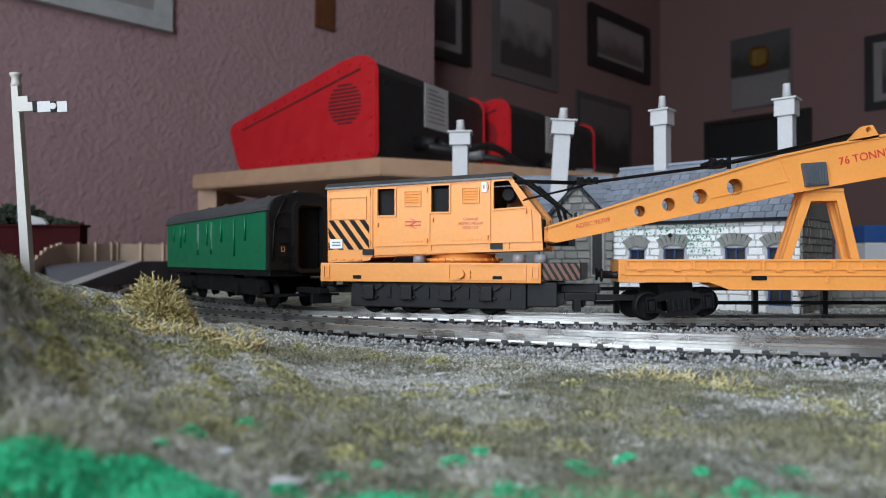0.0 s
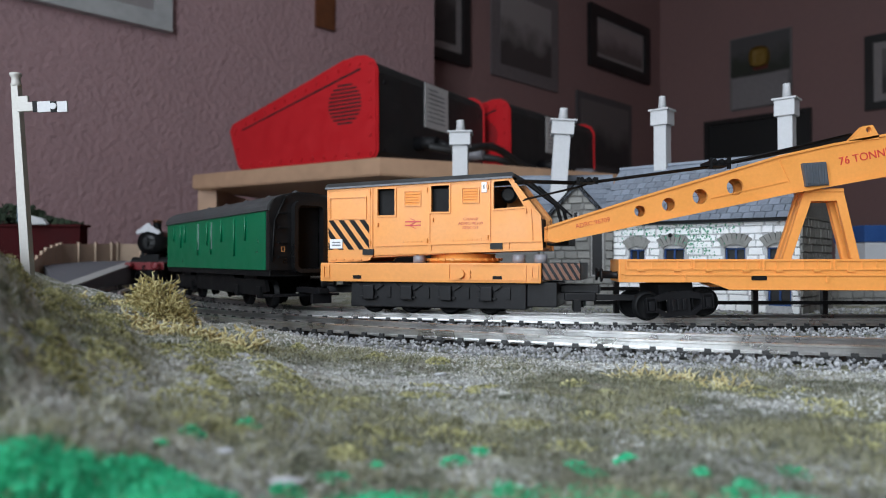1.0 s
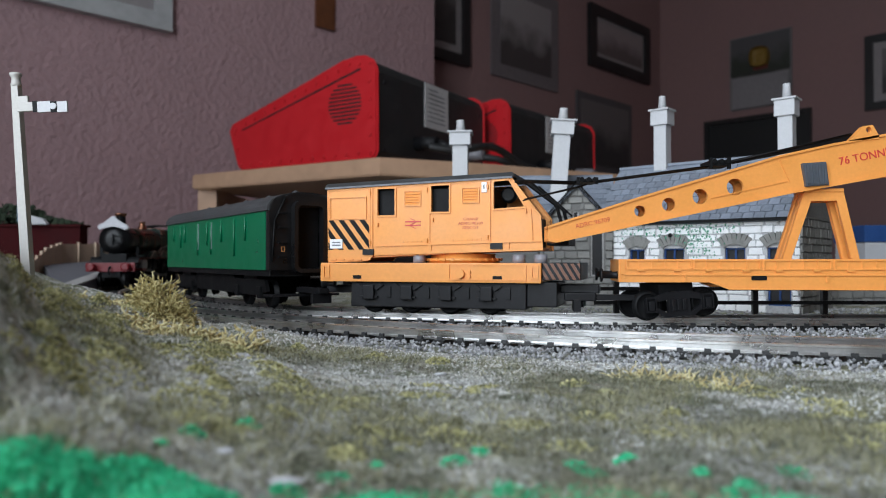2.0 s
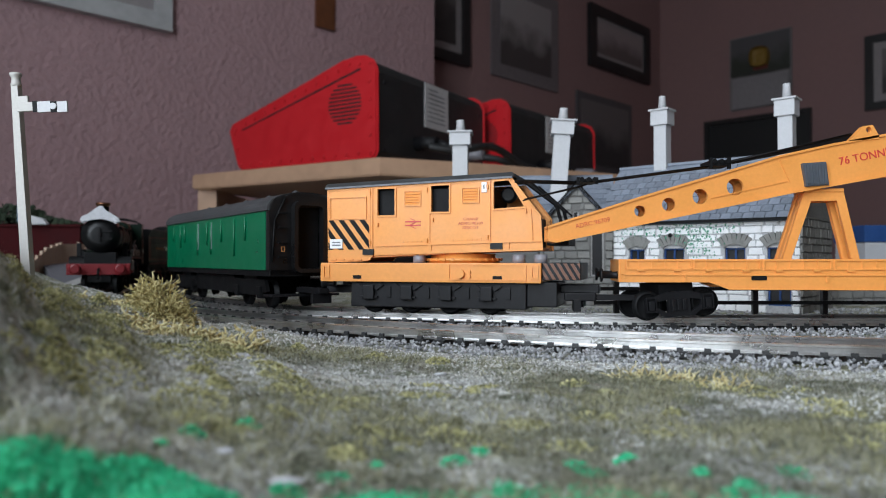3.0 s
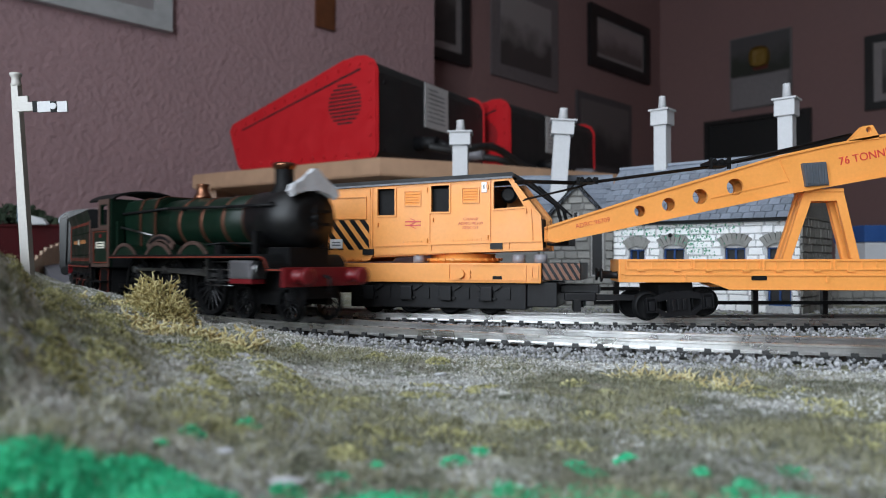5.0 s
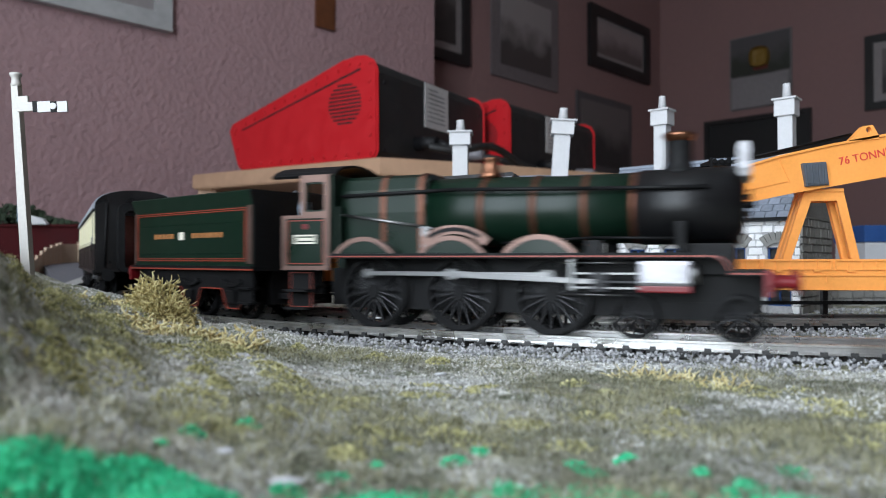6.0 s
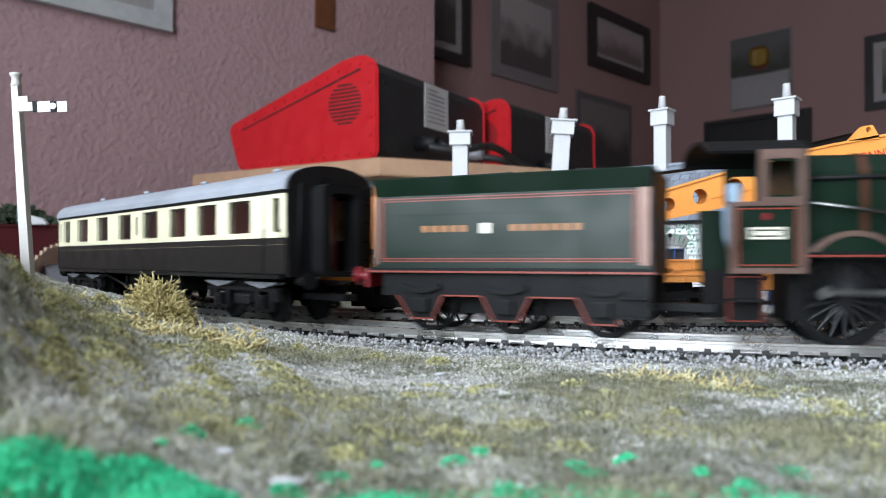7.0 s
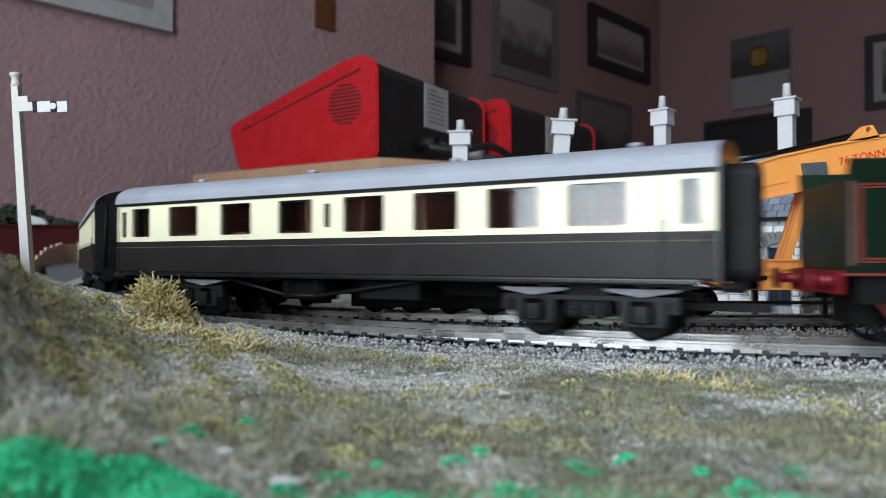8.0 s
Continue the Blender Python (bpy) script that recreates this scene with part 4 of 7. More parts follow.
ENGINE, RODS, TENDER, COACH = build_all_train()
COACH_2 = copy_thing(COACH, Matrix.Identity(4))
COACH_2["label"] = "chocolate and cream model coach trailing the first coach"
for o in COACH_2.children:
    if o.name.startswith("wheel"):
        p = o.matrix_basis.translation
        sgn = -1 if p.y < 0 else 1
        ROLLERS.append((o, Matrix.Translation(p), Matrix.Identity(4) if sgn < 0 else Matrix.Rotation(math.pi, 4, "Z"), 0.0062, sgn))

# ---- breakdown crane ----


def stripes(bm, x0, x1, z0, z1, y0, y1, w, gap, lean):
    """Slanting bars cut to a rectangle."""
    k = x0 - abs(lean)
    h = z1 - z0
    while k < x1 + abs(lean):
        quad = [(k, z0), (k + w, z0), (k + w + lean, z1), (k + lean, z1)]
        out = quad
        for edge, keep in ((x0, 1), (x1, -1)):
            res = []
            for a, b in zip(out, out[1:] + out[:1]):
                ia, ib = (a[0] - edge) * keep >= 0, (b[0] - edge) * keep >= 0
                if ia:
                    res.append(a)
                if ia != ib:
                    t = (edge - a[0]) / (b[0] - a[0])
                    res.append((edge, a[1] + (b[1] - a[1]) * t))
            out = res
            if len(out) < 3:
                break
        if len(out) >= 3:
            prism(bm, out, y0, y1)
        k += w + gap
    return bm


def build_crane():
    c = thing("breakdown_crane", "yellow model breakdown crane with cab on a railway chassis", "crane", pose(0.0003, 0.2775, 0, 0, 0, -17.2))
    W = 0.0150
    ch = part("chassis", box(B(), -0.0459, 0.0408, -W, W, 0.0119, 0.0191, 0.0003), M_YELLOW, c, "yellow chassis")
    for x in (-0.0320, 0.0232):
        part("slot", box(B(), x, x + 0.0034, -W - 0.0002, -W + 0.0005, 0.0130, 0.0144), M_BLACK, ch)
    bm = B()
    for x in (-0.0446, 0.0372):
        outline_frame(bm, x, x + 0.0028, 0.0133, 0.0180, 0.0005, -W - 0.0005, -W)
    part("raised_frame", bm, M_YELLOW, ch)
    part("raised_frame", outline_frame(B(), 0.0065, 0.0355, 0.0128, 0.0186, 0.0004, -W - 0.0004, -W), M_YELLOW, ch)
    part("boss", tube(B(), (0.011, -W - 0.0014, 0.0152), (0.011, -W, 0.0152), 0.0017, seg=16), M_YELLOW, ch)
    for z in (0.0160, 0.0142):
        part("boss", tube(B(), (0.0145, -W - 0.0008, z), (0.0145, -W, z), 0.0006, seg=8), M_YELLOW, ch)
    # striped end platform and solebar
    ep = part("end_platform", box(B(), 0.0408, 0.0545, -0.0130, 0.0130, 0.0130, 0.0192, 0.0003), M_DARKGREY, c, "dark end platform")
    part("warning_stripes", stripes(B(), 0.0410, 0.0543, 0.0132, 0.0190, -0.0134, -0.0130, 0.0012, 0.0012, -0.0035), M_BROWNWOOD, ep, "worn orange stripes")
    bm = B()
    box(bm, -0.0340, 0.0350, -0.0125, 0.0125, 0.0022, 0.0122, 0.0004)
    for k in range(4):
        x = -0.026 + k * 0.0155
        box(bm, x - 0.0022, x + 0.0022, -0.0145, -0.0125, 0.0052, 0.0105, 0.0003)
        box(bm, x - 0.0035, x + 0.0035, -0.0137, -0.0125, 0.0058, 0.0064)
        prism(bm, [(x - 0.006, 0.0107), (x - 0.0045, 0.0112), (x - 0.0015, 0.0095), (x - 0.003, 0.0088)], -0.0135, -0.0125)
        prism(bm, [(x + 0.006, 0.0107), (x + 0.0045, 0.0112), (x + 0.0015, 0.0095), (x + 0.003, 0.0088)], -0.0135, -0.0125)
        box(bm, x + 0.0068, x + 0.0088, -0.0133, -0.0125, 0.0060, 0.0100)
    box(bm, 0.0350, 0.046, -0.0115, 0.0115, 0.0032, 0.0122, 0.0004)
    part("bogie_frame", bm, M_DARKGREY, c, "dark grey bogie casting")
    first = None
    for k in range(4):
        for s in (-1, 1):
            x = -0.026 + k * 0.0155
            m = Matrix.Translation((x, s * 0.0080, 0.0046)) @ (Matrix.Identity(4) if s < 0 else Matrix.Rotation(math.pi, 4, "Z"))
            if first is None:
                first = part("wheel", wheel_mesh(0.0046, 0), M_BLACK, c)
                first.matrix_local = m
            else:
                share("wheel", first, c, m)
    bm = B()
    box(bm, 0.046, 0.060, -0.0030, 0.0030, 0.0080, 0.0112, 0.0004)
    box(bm, 0.052, 0.0545, -0.0042, 0.0042, 0.0030, 0.0080)
    part("coupling", bm, M_DARKGREY, c)
    bm = B()
    box(bm, -0.0500, -0.0340, -0.0030, 0.0030, 0.0070, 0.0100, 0.0004)
    for y in (-0.010, 0.010):
        lathe(bm, [(0.0014, 0), (0.0012, 0.004), (0.0026, 0.0044), (0.0026, 0.005)], 14, Matrix.Translation((-0.042, y, 0.0110)) @ Matrix.Rotation(radians(-90), 4, "Y"))
    part("coupling", bm, M_DARKGREY, c)
    part("turntable", lathe(B(), [(0.0140, 0.0190), (0.0140, 0.0198), (0.0148, 0.0199), (0.0148, 0.0208), (0.0125, 0.0209), (0.0125, 0.0226)], 36, Matrix.Translation((0.008, 0, 0))), M_YELLOW, c, "yellow slewing ring")
    for k in range(28):
        a = 2 * math.pi * k / 28
        part("ring_rib", box(B(), 0.0146, 0.0152, -0.0005, 0.0005, 0.0199, 0.0209, m=Matrix.Translation((0.008, 0, 0)) @ Matrix.Rotation(a, 4, "Z")), M_YELLOW, c)
    bm = B()
    for x in (-0.0065, 0.0320, 0.040):
        tube(bm, (x, -0.0105, 0.0190), (x, -0.0105, 0.0222), 0.0024, seg=16)
    part("roller", bm, M_CYL, c, "pale grey roller")
    # cab body
    out = [(-0.0432, 0.0192), (-0.0264, 0.0198), (-0.0240, 0.0220), (0.0413, 0.0237), (0.0406, 0.0363), (0.0302, 0.0499), (-0.0437, 0.0478)]
    cabwin = [(0.0234, 0.0389), (0.0346, 0.0395), (0.0289, 0.0491), (0.0234, 0.0488)]
    holes = [rect(-0.0222, -0.0152, 0.0373, 0.0474), rect(-0.0005, 0.0064, 0.0382, 0.0480), cabwin]
    Wc = 0.0138
    cab = part("cab", plate(B(), out, holes, -Wc, -Wc + 0.0010), M_YELLOW, c, "yellow crane cab with open windows")
    part("far_side", plate(B(), out, [], Wc - 0.001, Wc), M_YELLOW, cab)
    bm = B()
    box(bm, -0.0435, -0.0425, -Wc + 0.001, Wc - 0.001, 0.0194, 0.0476)
    prism(bm, [(-0.0400, 0.0205), (0.040, 0.0240), (0.040, 0.0248), (-0.0400, 0.0213)], -Wc + 0.001, Wc - 0.001)
    part("cab_shell", bm, M_YELLOW, cab)
    part("front_panel", box(B(), 0.0372, 0.0382, -Wc + 0.001, Wc - 0.001, 0.0248, 0.0360), M_BLACK, cab, "black front panel")
    for y0, y1 in ((-Wc + 0.0012, -Wc + 0.0032), (Wc - 0.0032, Wc - 0.0012)):
        part("front_post", prism(B(), [(0.0404, 0.0240), (0.0392, 0.0240), (0.0386, 0.0360), (0.0284, 0.0496), (0.0300, 0.0497), (0.0402, 0.0363)], y0, y1), M_YELLOW, cab)
    part("cab_roof", prism(B(), [(-0.0442, 0.0482), (0.0306, 0.0504), (0.0310, 0.0516), (0.0300, 0.0521), (-0.0430, 0.0500), (-0.0442, 0.0494)], -Wc - 0.0006, Wc + 0.0006, bev=0.0003), M_DARKGREY, cab, "dark grey cab roof")
    part("roof_edge", prism(B(), [(-0.0441, 0.0478), (0.0304, 0.0499), (0.0304, 0.0506), (-0.0441, 0.0485)], -Wc - 0.0010, -Wc - 0.0002), M_DUSTY, cab, "dusty pale roof edge")
    y0, y1 = -Wc - 0.0005, -Wc
    for a, b, z0, z1 in ((-0.0222, -0.0152, 0.0373, 0.0474), (-0.0005, 0.0064, 0.0382, 0.0480)):
        part("window_lip", outline_frame(B(), a - 0.0006, b + 0.0006, z0 - 0.0006, z1 + 0.0006, 0.0006, y0, y1), M_YELLOW, cab)
    mid = (0.0276, 0.0441)
    part("window_lip", plate(B(), [(mid[0] + (x - mid[0]) * 1.13, mid[1] + (z - mid[1]) * 1.13) for x, z in cabwin], [cabwin], y0, y1), M_YELLOW, cab)
    bm = B()
    for x, z0, z1 in ((-0.0245, 0.0245, 0.0481), (-0.0014, 0.0252, 0.0487), (0.0219, 0.0262, 0.0492)):
        box(bm, x - 0.0003, x + 0.0003, y0, y1, z0, z1)
        for z in (z0 + 0.0015, z1 - 0.0030):
            tube(bm, (x - 0.0007, y0 - 0.0003, z), (x - 0.0007, y0 - 0.0003, z + 0.0016), 0.0004, seg=6)
    for x, z in ((-0.0222, 0.0330), (0.0000, 0.0345), (0.0352, 0.0372)):
        box(bm, x - 0.0003, x + 0.0003, y0 - 0.0004, y1, z, z + 0.0014)
    outline_frame(bm, -0.0424, -0.0268, 0.0360, 0.0447, 0.0004, y0, y1)
    prism(bm, [(-0.0240, 0.0253), (0.0405, 0.0268), (0.0405, 0.0272), (-0.0240, 0.0257)], y0, y1)
    for x in (-0.0010, 0.0287):
        z = 0.0253 + (x + 0.024) * 0.0233
        box(bm, x, x + 0.0004, y0, y1, z - 0.0022, z)
    prism(bm, [(0.0372, 0.0275), (0.0378, 0.0275), (0.0372, 0.0385), (0.0366, 0.0385)], y0, y1)
    for k in range(5):
        box(bm, -0.0420 + k * 0.0036, -0.0396 + k * 0.0036, y0, y1, 0.0201, 0.0206)
    part("door_trim", bm, M_YELLOW, cab)
    bm = B()
    for k in range(20):
        z = 0.0205 + k * 0.00138
        tube(bm, (-0.0430, y0, z), (-0.0430, y1, z), 0.00025, seg=6)
        tube(bm, (-0.0254, y0, z + 0.002), (-0.0254, y1, z + 0.002), 0.00025, seg=6)
    for k in range(40):
        x = -0.0425 + k * 0.0018
        z = 0.0474 + (x + 0.0437) * 0.0284
        if not any(a - 0.001 < x < b + 0.001 for a, b in ((-0.0222, -0.0152), (-0.0005, 0.0064), (0.0189, 0.0300))):
            tube(bm, (x, y0 + 0.0001, z - 0.0004), (x, y1, z - 0.0004), 0.0002, seg=6)
        if -0.0130 < x < -0.002 or 0.0075 < x < 0.0215:
            z = 0.0268 + (x + 0.024) * 0.0233
            tube(bm, (x, y0 + 0.0001, z), (x, y1, z), 0.0003, seg=6)
    tagged(part("rivets", bm, M_YELLOW, cab), kind="stuff")
    for a, z in ((-0.0115, 0.0405), (0.0112, 0.0411)):
        lv = part("louvre", outline_frame(B(), a, a + 0.0068, z, z + 0.0060, 0.0004, y0, y1), M_YELLOW, cab)
        for k in range(5):
            part("slat", prism(B(), [(y1, z + 0.0005 + k * 0.0010), (y1, z + 0.0013 + k * 0.0010), (y0, z + 0.0005 + k * 0.0010)], a + 0.0005, a + 0.0063, "x"), M_YELLOW, lv)
    part("warning_stripes", stripes(B(), -0.0431, -0.0258, 0.0242, 0.0357, y1 - 0.0002, y1, 0.0022, 0.0022, -0.0088), M_BLACK, cab, "black diagonal warning stripes")
    lb = part("white_label", box(B(), -0.0422, -0.0369, y0, y1, 0.0247, 0.0283), M_LABEL, cab)
    for z, w in ((0.0268, 0.0034), (0.0257, 0.0036)):
        part("label_bar", box(B(), -0.0412, -0.0412 + w, y0 - 0.0001, y0, z, z + 0.0005), M_DUSTY, lb)
    lb = part("white_label", box(B(), 0.0189, 0.0208, y0, y1, 0.0450, 0.0487), M_LABEL, cab)
    part("label_bar", box(B(), 0.0196, 0.0200, y0 - 0.0001, y0, 0.0461, 0.0478), M_PRINT, lb)
    for x, z in ((-0.0283, 0.0222), (0.0221, 0.0242)):
        part("slot", box(B(), x, x + 0.0045, y0 - 0.0002, y1 + 0.0005, z, z + 0.0022), M_DARKGREY, cab)
    # two-way arrow mark
    bm = B()
    cx, cz, w = -0.0079, 0.0340, 0.0003
    for dz in (-0.0007, 0.0007):
        box(bm, cx - 0.0031, cx + 0.0031, y1 - 0.0002, y1, cz + dz - 0.00025, cz + dz + 0.00025)
    for (ax_, az), (bx_, bz) in (((-0.0010, 0.0019), (0.0014, 0.0007)), ((0.0014, 0.0007), (-0.0014, -0.0007)), ((-0.0014, -0.0007), (0.0010, -0.0019))):
        prism(bm, [(cx + ax_ - w, cz + az), (cx + ax_ + w, cz + az), (cx + bx_ + w, cz + bz), (cx + bx_ - w, cz + bz)], y1 - 0.00025, y1 + 0.0001)
    part("arrow_mark", bm, M_CRANE_RED, cab, "red double arrow mark")
    for body, z in (("CRANE", 0.0353), ("ADRC 96709", 0.0337), ("BESCOT", 0.0321)):
        text("lettering", body, 0.0015, M_FADED_RED, cab, Matrix.Translation((0.0146, -Wc - 0.0001, z)) @ NEAR, 0.0001, "faded red stencilled lettering", 1.15)
    bm = B()
    lathe(bm, [(0.0022, -0.002), (0.0030, -0.001), (0.0030, 0.001), (0.0022, 0.002)], 18, Matrix.Translation((0.0275, -0.006, 0.0445)) @ Matrix.Rotation(radians(90), 4, "X"))
    box(bm, 0.004, 0.030, -0.004, 0.004, 0.0260, 0.0400, 0.001)
    box(bm, -0.030, -0.002, -0.009, 0.009, 0.0240, 0.0380, 0.001)
    part("interior", box(B(), -0.0405, 0.0225, -0.0118, 0.0125, 0.0255, 0.0470), M_BLACK, cab, "dark cab interior")
    part("winding_gear", bm, M_BLACK, cab, "black winding gear")
    # black front framing and tie gear
    bm = B()
    for y in (-0.009, 0.009):
        polyline_tube(bm, [(0.0325, y, 0.0500), (0.0455, y, 0.0400), (0.0480, y, 0.0310), (0.0445, y, 0.0270)], 0.0007, 6)
        polyline_tube(bm, [(0.0360, y, 0.0490), (0.0490, y, 0.0370)], 0.0004, 6)
    box(bm, 0.0420, 0.0500, -0.010, 0.010, 0.0255, 0.0300, 0.0004)
    part("front_frame", bm, M_BLACK, c)
    return c


def build_jib():
    j = thing("crane_jib", "long yellow crane jib with round holes resting on a trestle", "crane jib", pose(0.0358, 0.2450, 0.0296))
    S = 0.0001924

    def q(px, py):
        return ((px - 970) * S, (412 - py) * S)
    top = [q(*p) for p in ((970, 402), (1150, 345), (1380, 277), (1470, 257), (1568, 239), (1760, 204))]
    bot = [q(*p) for p in ((1760, 285), (1568, 311), (1480, 327), (1400, 341), (1085, 407), (985, 428), (970, 425))]
    holes = [disc(*q(1133, 374), 10 * S), disc(*q(1184, 362), 12 * S), disc(*q(1240, 348), 13.5 * S), disc(*q(1302, 331), 15 * S)]
    Wj = 0.0044
    web = part("web", plate(B(), top + bot, holes, -Wj, -Wj + 0.0012), M_YELLOW, j, "yellow jib side plate")
    part("web", plate(B(), top + bot, holes, Wj - 0.0012, Wj), M_YELLOW, j, "yellow jib side plate")
    for line in (top, bot):
        for a, b in zip(line, line[1:]):
            part("flange", prism(B(), [(a[0], a[1] - 0.0004), (b[0], b[1] - 0.0004), (b[0], b[1] + 0.0004), (a[0], a[1] + 0.0004)], -Wj - 0.0006, Wj + 0.0006), M_YELLOW, j)
    bm = B()
    for a, b in ((q(1258, 352), q(1392, 322)), (q(1380, 283), q(1398, 322))):
        prism(bm, [(a[0], a[1]), (b[0], b[1]), (b[0], b[1] + 0.0003), (a[0], a[1] + 0.0003)], -Wj - 0.0003, -Wj)
    part("seam", bm, M_YELLOW, j)
    # lug
    part("lug", plate(B(), [q(*p) for p in ((1502, 250), (1527, 224), (1545, 221), (1556, 240), (1556, 246))], [disc(*q(1538, 230), 5 * S, 12)], -0.0050, -0.0030), M_YELLOW, j, "yellow lifting lug")
    # ribbed grey saddle
    bm = B()
    prism(bm, [q(*p) for p in ((1418, 290), (1460, 287), (1465, 328), (1425, 331))], -Wj - 0.0016, Wj + 0.0016, bev=0.0003)
    for k in range(4):
        x = 1424 + k * 10
        prism(bm, [q(x, 292), q(x + 4, 292), q(x + 6, 326), q(x + 2, 326)], -Wj - 0.0022, -Wj - 0.0014)
    part("saddle", bm, mat("saddle_grey", (0.075, 0.085, 0.10), 0.5), j, "ribbed dark grey saddle clamp")
    # cables and tackle above the jib
    for y in (-0.0035, -0.0015, 0.0015, 0.0035):
        a, b, c_, d = q(915, 318), q(1040, 322), q(1275, 291), q(1510, 238)
        part("cable", polyline_tube(B(), [(a[0], y, a[1]), (b[0], y, b[1]), (c_[0], y, c_[1]), (d[0], y, d[1] + 0.0004)], 0.0003, 5), M_BLACK, j, "black rigging cord")
        a, b = q(930, 352), q(1040, 326)
        part("cable", polyline_tube(B(), [(a[0], y, a[1]), (b[0], y, b[1])], 0.0002, 5), M_BLACK, j, "black rigging cord")
    for (px, py, w, h) in ((1040, 320, 18, 6), (1275, 289, 18, 10)):
        bm = B()
        x, z = q(px, py)
        box(bm, x - w * S, x + w * S, -0.0048, 0.0048, z - h * S * 0.5, z + h * S * 0.5, 0.0003)
        for d in (-0.6, 0.1, 0.7):
            tube(bm, (x + d * w * S, -0.0056, z + h * S * 0.3), (x + d * w * S, 0.0056, z + h * S * 0.3), 0.0008, seg=10)
        for d in (-0.9, 0.9):
            box(bm, x + d * w * S - 0.0005, x + d * w * S + 0.0005, -0.0050, -0.0038, z - h * S, z + h * S)
        part("pulley_block", bm, M_BLACK, j, "black pulley block")
    a, b = q(1300, 285), q(1515, 240)
    part("tie_bar", prism(B(), [(a[0], a[1] - 0.0006), (b[0], b[1] - 0.001), (b[0], b[1] + 0.001), (a[0], a[1] + 0.0006)], -0.003, 0.003), M_BLACK, j, "black tie bar")
    a = math.atan2(q(1568, 265)[1] - q(1470, 290)[1], q(1568, 265)[0] - q(1470, 290)[0])
    x, z = q(1531, 270)
    text("lettering", "76 TONNE", 0.0038, M_CRANE_RED, web, Matrix.Translation((x + 0.0002, -Wj - 0.0001, z - 0.0014)) @ Matrix.Rotation(-radians(11.5), 4, "Y") @ NEAR, 0.0001, "red lettering", 1.0)
    x, z = q(1049, 395)
    text("lettering", "ADRC 96709", 0.0022, M_FADED_RED, web, Matrix.Translation((x, -Wj - 0.0001, z)) @ Matrix.Rotation(-radians(12), 4, "Y") @ NEAR, 0.0001, "red lettering", 1.0)
    return j


